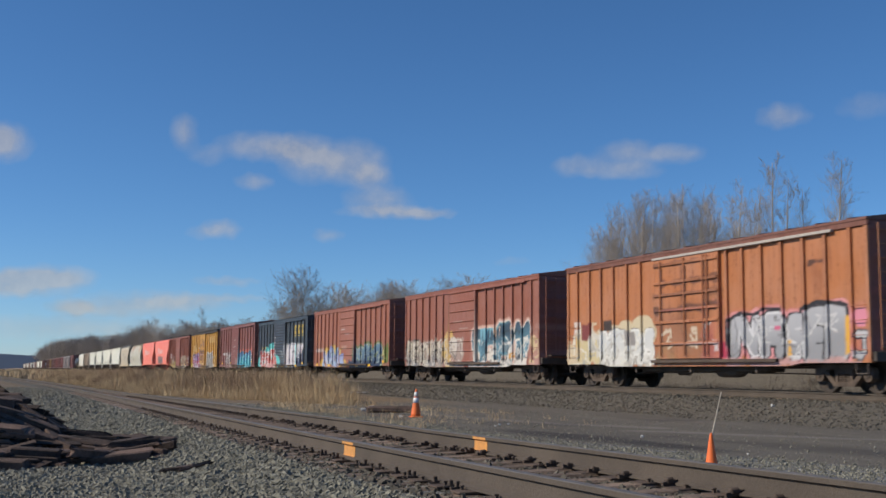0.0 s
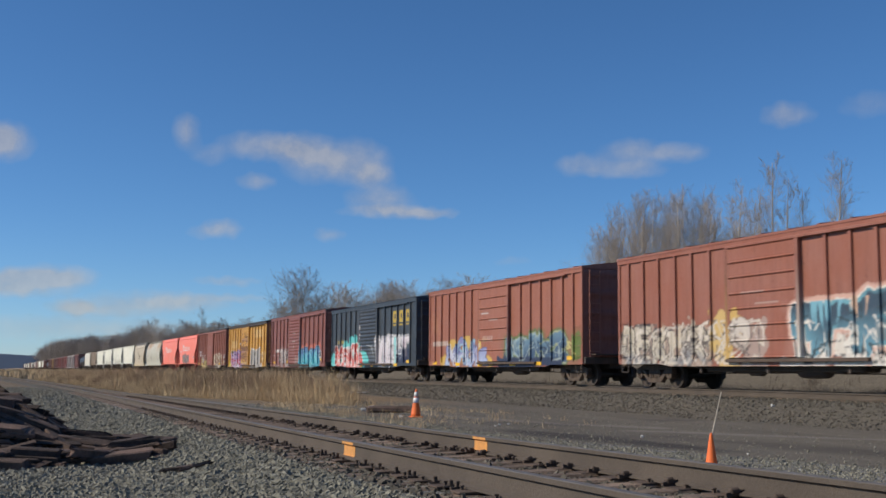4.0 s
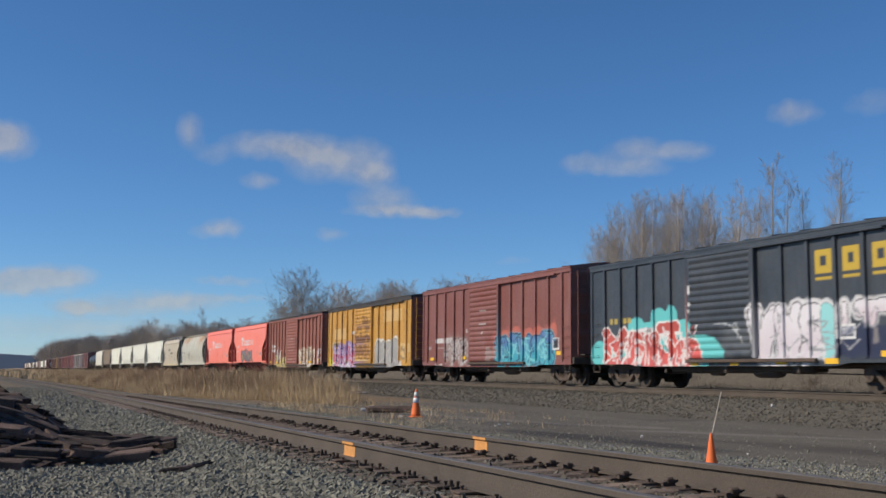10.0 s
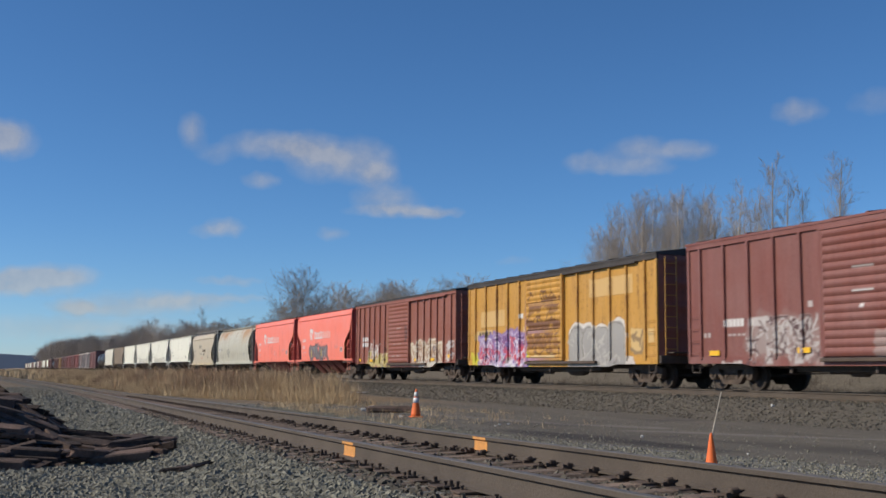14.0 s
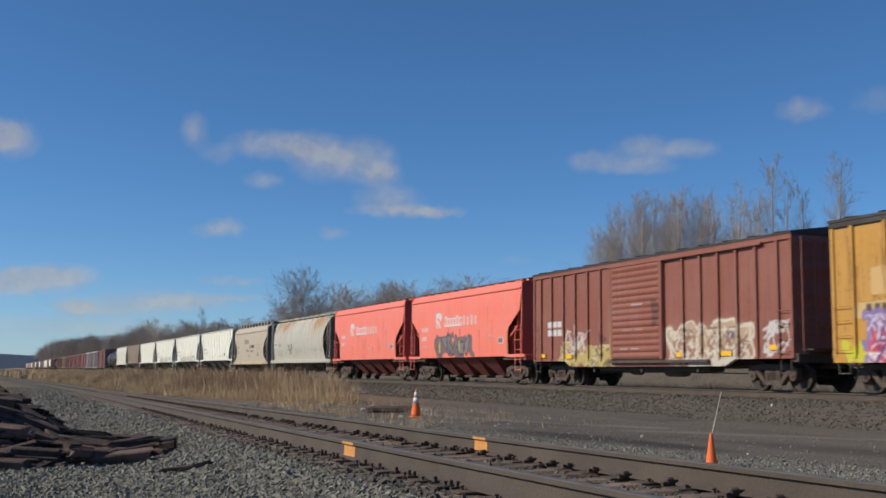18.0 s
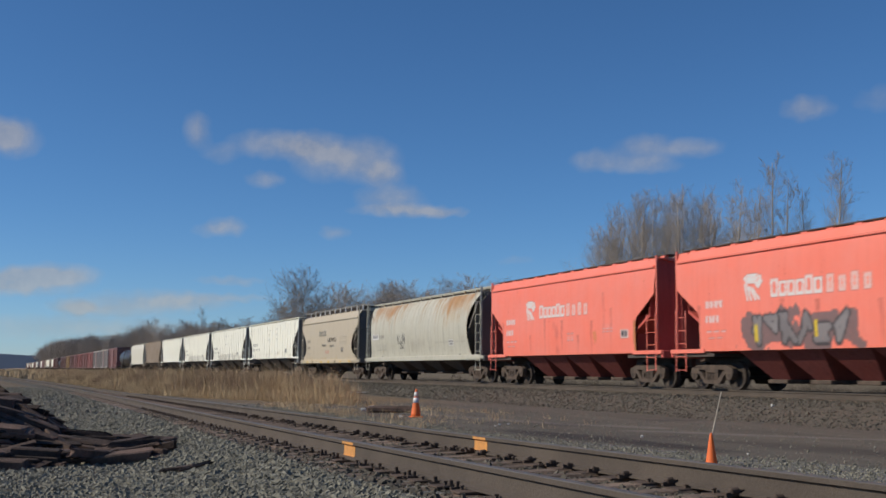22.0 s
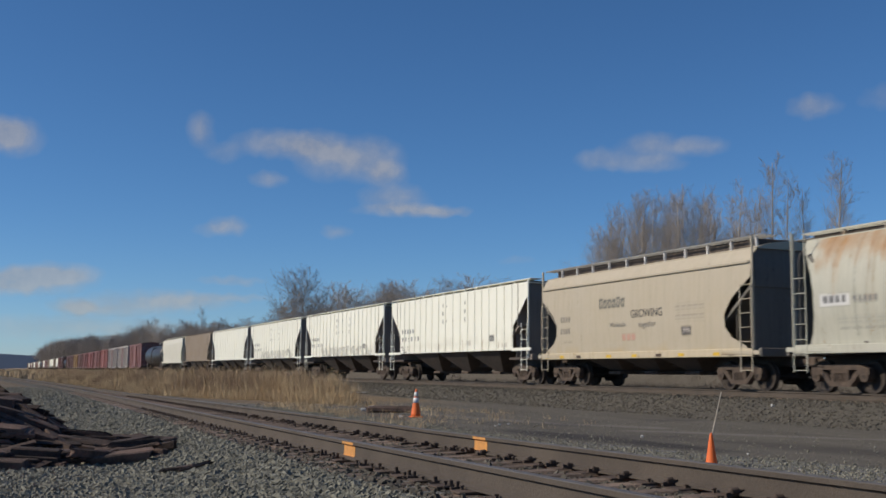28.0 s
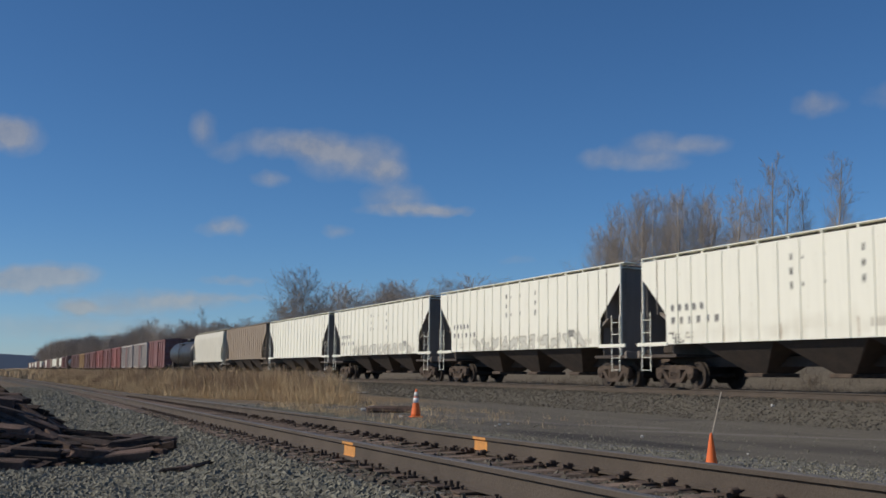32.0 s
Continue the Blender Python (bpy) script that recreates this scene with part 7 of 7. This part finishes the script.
def tuft(spots, r, x, y, h, n, wide, spill):
    """Blades that rise from one root and fall outwards."""
    for _ in range(n):
        a, k = r.uniform(0, 6.283), abs(r.normal(0, 1))
        rad = 0.16 * k * spill
        spots.append((x + math.cos(a) * rad, y + math.sin(a) * rad, h * r.uniform(0.6, 1.15) * (1 - 0.12 * min(k, 2)), wide, 0.1, math.cos(a) * 0.34 * k, math.sin(a) * 0.34 * k))


r = np.random.RandomState(12)
spots, brown = [], []
for _ in range(4300):
    x = -36.0 - 135 * r.uniform(0, 1) ** 1.5
    y = foot(x) + (16.6 - foot(x)) * r.uniform(0, 1) ** 1.25
    edge = -34.6 - 3.05 * (y - 10.0) + 2.2 * noise.noise((x * 0.4, y * 0.6, 7.0)) - x
    if edge < 0:
        continue
    inner = min(1.0, edge / 5.0)
    deep = step(0.0, 2.6, y - foot(x))
    lump = 0.5 + 0.5 * noise.noise((x * 0.3, y * 0.55, 2.0))
    h = (0.5 + 1.02 * deep) * (0.62 + 0.7 * lump) * (0.5 + 0.5 * inner) * r.uniform(0.75, 1.15)
    if deep < 0.4 and lump < 0.42 and r.uniform() < 0.6:
        continue
    dark = noise.noise((x * 0.13, y * 0.4, 11.0)) + 0.5 * deep > 0.42 and r.uniform() < 0.7
    tuft(brown if dark else spots, r, x, y, h, 36, 0.011 if x > -60 else 0.017 if x > -90 else 0.028, 1.3)
for x, y, h in ((-43.4, 12.6, 1.5), (-43.9, 12.9, 1.6), (-43.0, 12.9, 1.35), (-44.6, 12.5, 1.4), (-45.2, 13.3, 1.45), (-41.9, 13.0, 0.95), (-42.3, 13.4, 1.05), (-41.3, 12.6, 0.8), (-40.2, 12.3, 0.5), (-38.6, 12.0, 0.4), (-37.4, 12.4, 0.35)):
    tuft(spots, r, x, y, h, 90, 0.011, 1.6)
blades("tall_grass", spots, "tall dry straw-coloured grass between the tracks", seed=6)
blades("brown_weeds", brown, "tall brown dead weeds among the dry grass", seed=16, mat=M_RUSSET)
spots = []
for _ in range(1500):
    x = -150 - 500 * r.uniform(0, 1)
    y = r.uniform(siding_y(x) + 3, 18)
    for _ in range(8):
        spots.append((x + r.normal(0, 0.8), y + r.normal(0, 0.6), r.uniform(0.7, 1.5), 0.12, 0.15))
blades("far_grass", spots, "dry grass along the far side of the line", seed=7)
spots = []
for _ in range(900):
    x = r.uniform(-42, -22)
    y = siding_y(x) + 3.6 + abs(r.normal(0, 2.6))
    if y > 14.5 or (x > -30 and r.uniform() < 0.65) or noise.noise((x * 0.5, y * 0.7, 4.0)) < -0.1:
        continue
    for _ in range(12):
        spots.append((x + r.normal(0, 0.12), y + r.normal(0, 0.12), r.uniform(0.05, 0.22), 0.008, 0.35))
blades("short_grass", spots, "thin short dry weeds in the gravel", seed=8)
spots = []
for _ in range(1500):
    x, y = r.uniform(-75, 6), 25.6 + abs(r.normal(0, 3.0))
    h = r.uniform(0.15, 0.6)
    for _ in range(14):
        spots.append((x + r.normal(0, 0.25), y + r.normal(0, 0.2), h * r.uniform(0.5, 1.1), 0.012, 0.45))
blades("dead_weeds", spots, "low dead brown weeds beyond the main line", seed=9, mat=M_WEED)

# ---------- cones, timber heap and litter ----------


def cone(x, y, h, label, sleeves, stake=None):
    ob = thing("traffic_cone", label, "traffic cone", "cones beside the siding", (x, y, ground_z(x, y) + 0.005))
    b = h * 0.21
    part("base", Shape().box(-b, b, -b, b, 0, h * 0.045, h * 0.015), M_CONE, ob)
    top, low = h * 0.035, h * 0.185
    rad = lambda k: low + (top - low) * k
    prof = [(rad(k / 10), h * (0.04 + 0.96 * k / 10)) for k in range(11)]
    part("body", Shape().lathe(prof + [(top * 0.6, h), (top * 0.55, h * 0.97)], "z", n=20), M_CONE, ob, smooth=True)
    for k0, k1 in sleeves:
        s = Shape().lathe([(rad(k0) + 0.0035, h * (0.04 + 0.96 * k0)), (rad(k1) + 0.0035, h * (0.04 + 0.96 * k1))], "z", n=20)
        part("sleeve", s, M_CONE_WHITE, ob, "white reflective collar", True)
    if stake:
        part("stake", Shape().tube((0, 0, h * 0.8), stake, 0.011, 6, 0.007), M_STICK, ob, "thin pale stake stuck in the top")
    return ob


cone(-27.9, 10.6, 0.76, "orange traffic cone with white reflective collars on gravel", ((0.5, 0.69), (0.73, 0.9)))
cone(-12.6, 9.15, 0.457, "small plain orange cone with a thin stake in it", (), (0.06, 0.14, 1.02))


def heap():
    """Old broken ties and planks thrown in a heap beside the siding."""
    r = random.Random(31)

    def lay(name, x, y, L, wd, th, turn, up, label, ragged=0.06):
        s = Shape().box(-L / 2, L / 2, -wd / 2, wd / 2, -th / 2, th / 2, min(0.015, th * 0.25))
        s.v = [(v[0] + (r.uniform(-ragged, ragged) if abs(v[0]) > L * 0.4 else 0), v[1] * (1 + (r.uniform(-0.2, 0.1) if abs(v[0]) > L * 0.4 else 0)), v[2] + r.uniform(-0.006, 0.006)) for v in s.v]
        nrm = Vector((ground_z(x - 0.3, y) - ground_z(x + 0.3, y), ground_z(x, y - 0.3) - ground_z(x, y + 0.3), 0.6)).normalized()
        nrm = (nrm + Vector((r.gauss(0, 0.13), r.gauss(0, 0.13), 0))).normalized()
        m = Vector((0, 0, 1)).rotation_difference(nrm).to_matrix().to_4x4() @ pose(0, 0, 0, 0, 0, turn)
        ob = part(name, s, M_OLD_TIE)
        ob.matrix_basis = Matrix.Translation((x, y, ground_z(x, y) + th * 0.4 + up)) @ m
        tagged(ob, label, "timber", "heap of old ties")

    for i in range(330):
        y = 2.0 - 3.2 * r.random() ** 0.9
        x = -14.0 - (1.7 + 1.7 * (2.1 - y)) * r.random() ** 1.15
        if mound_part(x - 0.25, y) < 0.02 and r.random() < 0.85:
            continue
        big = r.random() < 0.28
        L = r.uniform(0.5, 1.1) if big else r.uniform(0.22, 0.8)
        wd, th = (r.uniform(0.14, 0.22), r.uniform(0.07, 0.13)) if big else (r.uniform(0.06, 0.16), r.uniform(0.02, 0.05))
        lay("old_tie" if big else "broken_plank", x, y, L, wd, th, r.gauss(85, 38), r.choice((0.0, 0.02, 0.05, 0.09)), "weathered dark creosoted tie thrown on a heap" if big else "splintered dark plank lying on a heap of ties")
    for x, y, L, wd, turn in ((-14.2, 0.35, 0.75, 0.2, 80), (-14.35, 1.05, 0.6, 0.19, 75), (-14.5, 1.45, 0.55, 0.17, 95), (-14.15, -0.25, 0.8, 0.18, 98), (-14.55, 0.75, 0.7, 0.2, 100), (-14.7, 1.75, 0.7, 0.12, 60), (-14.9, 1.95, 0.6, 0.1, 58), (-15.0, 1.2, 0.7, 0.15, 70), (-15.2, 1.6, 0.6, 0.12, 120)):
        lay("old_tie", x, y, L, wd, 0.1, turn, 0.03, "thick broken tie end resting on a heap of timber", 0.03)
    lay("broken_plank", -12.4, 1.95, 0.42, 0.1, 0.035, 70, 0.02, "splintered dark plank lying on gravel")
    lay("broken_plank", -12.2, 2.05, 0.3, 0.06, 0.03, 100, 0.03, "splintered dark plank lying on gravel")


heap()


def litter(name, x, y, size, turn, label, mat, z=0.0):
    a, b, c = size
    s = Shape().box(-a / 2, a / 2, -b / 2, b / 2, 0, c, min(size) * 0.25)
    s.v = [(v[0] * (1 + 0.1 * math.sin(9 * v[1] + i)), v[1], v[2] * (1 + 0.12 * math.sin(i * 2.3))) for i, v in enumerate(s.v)]
    ob = part(name, s, mat)
    ob.matrix_basis = pose(x, y, ground_z(x, y) + z, 0, 0, turn)
    return tagged(ob, label, "debris")


litter("white_board", -54.2, 17.4, (0.9, 0.08, 0.05), 75, "short white board lying in dry grass", M_LITTER, 0.04)
litter("log", -31.6, 11.2, (1.5, 0.24, 0.2), 62, "dark half-buried log beside the gravel road", M_OLD_TIE)
for i, (x, y) in enumerate(((-33.0, 11.0), (-32.6, 11.15), (-32.9, 10.75), (-33.5, 11.2))):
    litter("concrete_lump", x, y, (0.16 + 0.03 * i, 0.12, 0.1 + 0.05 * (i % 2)), 40 * i, "pale broken concrete lump in the weeds", M_LITTER)
for x, y, k in ((-23.4, 18.97, 0.1), (-23.95, 11.5, 0.06), (-23.2, 10.8, 0.05), (-23.6, 11.1, 0.07), (-28.0, 10.2, 0.1), (-18.5, 11.8, 0.08), (-14.2, 11.0, 0.04), (-11.7, 9.9, 0.04)):
    litter("pale_rock", x, y, (k, k * 0.7, k * 0.55), x * 50, "pale loose rock on the dirt", M_LITTER)

# ---------- clouds ----------


def cloud_material():
    m = bpy.data.materials.new("glowing_cloud")
    m.use_nodes = True
    nt = m.node_tree
    nt.nodes.remove(nt.nodes["Principled BSDF"])
    out = nt.nodes["Material Output"]
    dens = node(nt, "ShaderNodeAttribute", attribute_name="puff").outputs["Fac"]
    vec = coords(nt, (0.018, 0.03, 0.018))
    puffs = noisy(nt, vec, 1.0, 6, 0.6)
    k = node(nt, "ShaderNodeMath", {0: dens, 1: ramp(nt, puffs, 0.3, 0.75, 0.7, 1.15)}, operation="MULTIPLY").outputs[0]
    alpha = ramp(nt, k, 0.05, 1.0, 0.0, 0.56)
    light = blend(nt, ramp(nt, puffs, 0.35, 0.65), (0.55, 0.55, 0.57), (0.72, 0.70, 0.68))
    # emission gives the cloud its brightness in place of sunlight
    glow = node(nt, "ShaderNodeEmission", {"Color": light, "Strength": 0.7})
    clear = node(nt, "ShaderNodeBsdfTransparent")
    mix = node(nt, "ShaderNodeMixShader", {0: alpha, 1: clear.outputs[0], 2: glow.outputs[0]})
    nt.links.new(mix.outputs[0], out.inputs["Surface"])
    return m


M_CLOUD = cloud_material()
CLOUDS = []
FAR, PER = 2600.0, 2600.0 / 1913.0     # distance, and metres a unit there


def cloud(az, el, puffs, drift, label):
    """puffs: right, up, half width, half height, weight, in small angle units round the middle; drift likewise over the whole time."""
    x0, x1 = min(p[0] - p[2] * 1.6 for p in puffs), max(p[0] + p[2] * 1.6 for p in puffs)
    z0, z1 = min(p[1] - p[3] * 1.6 for p in puffs), max(p[1] + p[3] * 1.6 for p in puffs)
    nx, nz = 60, 36
    s, dens = Shape(), []
    for j in range(nz + 1):
        for i in range(nx + 1):
            a, b = x0 + (x1 - x0) * i / nx, z0 + (z1 - z0) * j / nz
            d = 0.0
            wa, wb = 7 * noise.noise((a * 0.05, b * 0.05, az)), 5 * noise.noise((a * 0.06, b * 0.06, az + 9))
            for u, v, ru, rv, w in puffs:
                q = ((a + wa - u) / ru) ** 2 + ((b + wb - v) / rv) ** 2
                d += w * max(0.0, 1 - q * 0.62) ** 1.6
            edge = min(i, nx - i, 6) / 6 * min(j, nz - j, 5) / 5
            dens.append(min(1.2, d) * edge)
            s.v.append((a * PER, -30 * min(1.0, d), b * PER))
    for j in range(nz):
        for i in range(nx):
            k = j * (nx + 1) + i
            s.f.append((k, k + 1, k + nx + 2, k + nx + 1))
    me = s.mesh("cloud", True)
    layer = me.attributes.new("puff", "FLOAT", "POINT")
    layer.data.foreach_set("value", dens)
    ob = part("cloud", me, M_CLOUD)
    ob.visible_shadow = False
    tagged(ob, label, "cloud", "small clouds in the blue sky")
    CLOUDS.append((ob, az, el, drift))
    return ob


def cloud_pose(az, el):
    a, e = radians(az), radians(el)
    way = Vector((math.sin(a) * math.cos(e), math.cos(a) * math.cos(e), math.sin(e)))
    return Matrix.Translation(EYE + way * FAR) @ pose(0, 0, 0, 0, 0, -az) @ pose(0, 0, 0, el, 0, 0)


cloud(-75.12, 11.01, ((-213, 42, 26, 34, 0.7), (-173, 4, 34, 20, 0.4), (-85, 22, 75, 26, 0.75), (-10, 20, 60, 30, 0.8), (10, -8, 60, 34, 0.55), (80, 0, 62, 42, 0.8), (112, -28, 40, 26, 0.6)), (32, 7), "long thin white cloud, broken into puffs")
cloud(-70.71, 8.83, ((-20, 8, 62, 26, 0.75), (10, -14, 100, 13, 0.75), (62, -16, 50, 10, 0.5)), (32, 4), "flat-bottomed small white cloud")
cloud(-77.91, 9.82, ((0, 0, 34, 16, 0.6),), (28, 6), "faint small white cloud")
cloud(-58.2, 11.2, ((-78, -10, 50, 22, 0.6), (10, 8, 58, 26, 0.7), (88, 6, 50, 18, 0.65), (0, -22, 66, 16, 0.6)), (46, 13), "small white cloud of three puffs")
cloud(-50.12, 13.03, ((0, 0, 44, 22, 0.7),), (58, 15), "small lone white cloud")
cloud(-90.27, 11.06, ((0, 0, 42, 34, 0.95), (-30, 6, 40, 30, 0.8)), (20, 12), "white puffy cloud in blue sky")
cloud(-88.62, 4.39, ((30, 8, 70, 20, 0.95), (-10, -6, 95, 24, 0.85), (-70, -10, 80, 24, 0.8)), (9, 5), "grey-white low cloud near the horizon")
cloud(-79.73, 7.25, ((8, 2, 36, 18, 0.7), (-25, -4, 30, 14, 0.4)), (14, 6), "small white cloud puff")
cloud(-73.99, 7.12, ((0, 0, 28, 14, 0.5),), (16, 7), "faint small cloud puff")
cloud(-86.83, 3.1, ((0, 0, 40, 15, 0.95), (40, -6, 60, 12, 0.5)), (4, 1), "white low cloud over the horizon")
cloud(-79.22, 4.6, ((0, 0, 60, 9, 0.6),), (10, 1), "thin grey streak of cloud")
cloud(-46.04, 13.27, ((0, 0, 48, 24, 0.35),), (40, 14), "very faint small pale cloud")
cloud(-83.0, 3.4, ((0, 0, 120, 22, 0.6), (-60, -10, 90, 16, 0.4), (60, 4, 80, 15, 0.5)), (8, 2), "thin grey-white bank of low cloud")
cloud(-79.2, 3.72, ((0, 0, 80, 8, 0.55),), (6, 1), "thin grey streak of cloud")
cloud(-86.5, 2.0, ((-80, 0, 150, 22, 0.4), (60, 6, 140, 24, 0.35), (160, -2, 110, 16, 0.3)), (4, 1), "hazy low cloud along the horizon")
cloud(-64.21, 5.86, ((0, 0, 34, 9, 0.3),), (10, 2), "thin faint streak of cloud")

# ---------- crushed stone ----------


def stone_lumps(spots, seed):
    """Angular lumps: x, y, size; returns vertices and faces."""
    r = np.random.RandomState(seed)
    a = np.array(spots)
    n = len(a)
    cube = np.array([(x, y, z) for z in (-1, 1) for y in (-1, 1) for x in (-1, 1)], float)
    v = cube[None] * (1 + r.uniform(-0.42, 0.25, (n, 8, 3)))
    v *= a[:, None, 2:3] * 0.5 * (1 + r.uniform(-0.3, 0.3, (n, 1, 3)))
    v[:, 4:, :2] *= r.uniform(0.45, 0.95, (n, 1, 1))
    q, _ = np.linalg.qr(r.normal(0, 1, (n, 3, 3)))
    v = np.einsum("nij,nkj->nki", q, v)
    z = np.array([ground_z(p[0], p[1]) for p in a]) + a[:, 2] * r.uniform(0.02, 0.32, n)
    v += np.stack([a[:, 0], a[:, 1], z], 1)[:, None]
    faces = np.array([(0, 2, 3, 1), (4, 5, 7, 6), (0, 1, 5, 4), (2, 6, 7, 3), (0, 4, 6, 2), (1, 3, 7, 5)])
    flip = np.linalg.det(q) < 0
    f = np.where(flip[:, None, None], faces[None, :, ::-1], faces[None]) + (np.arange(n) * 8)[:, None, None]
    return v.reshape(-1, 3).tolist(), f.reshape(-1, 4).tolist()


def stones(name, spots, mat, label, parent, seed):
    v, f = stone_lumps(spots, seed)
    me = bpy.data.meshes.new(name)
    me.from_pydata(v, [], f)
    ob = part(name, me, mat, parent)
    return tagged(ob, label, kind="stuff")


BED = thing("ballast", "grey crushed stone ballast beside and under the siding", "ballast", kind="structure")
r = np.random.RandomState(3)
spots, near, bed = [], [], []
while len(spots) < 62000:
    x = -7.0 - 27 * r.uniform(0, 1) ** 1.35
    y = siding_y(x) - 1.28 - r.uniform(0, 1) * (siding_y(x) + 0.2)
    s = min(0.08, max(0.022, r.normal(0.031, 0.009))) * (1.0 if x > -18 else 1.15)
    (near if -9.2 < x < -8.2 and len(near) < 300 and s > 0.034 else spots).append((x, y, s))
for _ in range(9000):
    x = -6.0 - 26 * r.uniform(0, 1) ** 1.3
    bed.append((x, siding_y(x) + r.uniform(-0.66, 0.62), max(0.02, r.normal(0.036, 0.01))))
for _ in range(9000):
    x = -6.0 - 34 * r.uniform(0, 1) ** 1.2
    d = 0.9 + abs(r.normal(0, 1.1))
    spots.append((x, siding_y(x) + d, max(0.02, r.normal(0.042, 0.014))))
for _ in range(13000):
    x = -28.0 - 70 * r.uniform(0, 1) ** 1.3
    spots.append((x, siding_y(x) - 1.5 - (siding_y(x) + 1.5) * r.uniform(0, 1), max(0.035, r.normal(0.06, 0.015))))
pale = []
for _ in range(18000):
    x = -6.5 - 30 * r.uniform(0, 1) ** 1.2
    lo = siding_y(x) + 3.2
    y = lo + (strip_edge(x) - lo) * r.uniform(0, 1) ** 0.7 + r.normal(0, 0.25)
    pale.append((x, y, max(0.012, r.normal(0.021, 0.008))))
for _ in range(1200):
    x = -6.0 - 24 * r.uniform(0, 1) ** 1.3
    bed.append((x, siding_y(x) - r.uniform(0.9, 1.34), max(0.02, r.normal(0.034, 0.01))))
stones("crushed_stone", spots, M_STONE, "loose grey crushed stone", BED, 4)
stones("pale_gravel", pale, M_STONE, "pale loose gravel along the dirt road", BED, 14)
stones("dusty_stone", bed, M_STONE_BROWN, "small brown dusty stone between the ties", BED, 9)
for k, sp in enumerate(near):
    if k < 24:
        v, f = stone_lumps([(0.0, 0.0, 0.045)], 50 + k)
        me = bpy.data.meshes.new("stone")
        me.from_pydata([(a, b, c - ground_z(0, 0)) for a, b, c in v], [], f)
        me.materials.append(M_STONE)
        near[k] = (*near[k], me)
    me = near[k % 24][3]
    ob = new("stone", me)
    ob.parent, ob.matrix_basis = BED, pose(sp[0], sp[1], ground_z(sp[0], sp[1]), 0, 0, k * 37 % 360)
spots = []
for _ in range(16000):
    x = 2 - 75 * r.uniform(0, 1)
    y = 17.2 + 3.7 * r.uniform(0, 1)
    spots.append((x, y, max(0.025, r.normal(0.042, 0.012))))
bank = thing("ballast", "brown dusty ballast bank of the main line", "ballast", kind="structure")
stones("crushed_stone", spots, M_STONE_BROWN, "brown dusty crushed stone", bank, 5)
spots = []
for _ in range(9000):
    x = -8 - 34 * r.uniform(0, 1)
    y = siding_y(x) + 1.2 + (14.5 - siding_y(x)) * r.uniform(0, 1) ** 2.6
    spots.append((x, y, max(0.01, r.normal(0.02, 0.007))))
stones("loose_gravel", spots, M_STONE, "small loose gravel scattered over the dirt", BED, 6)

# ---------- motion of the train and the clouds ----------


def motions():
    times = [0.0, 2, 4, 6, 8, 10, 12, 14, 16, 18, 20, 22, 24, 26, 28, 30, 32.0]
    for car, x in CARS:
        walk(car, [(t, pose(x + shift(t), TRAIN_Y, TRAIN_Z)) for t in times])
    spin = [i * 0.1 for i in range(321)]
    for ws, x in WHEELS:
        walk(ws, [(t, pose(x, 0, 0.44, 0, math.degrees(shift(t) / 0.44) % 360.0, 0)) for t in spin])
    for ob, az, el, (dx, dz) in CLOUDS:
        k = math.degrees(1 / 1913.0)
        walk(ob, [(t, cloud_pose(az + dx * k * t / 32.0, el + dz * k * t / 32.0)) for t in (0.0, 8.0, 16.0, 24.0, 32.0)])


motions()
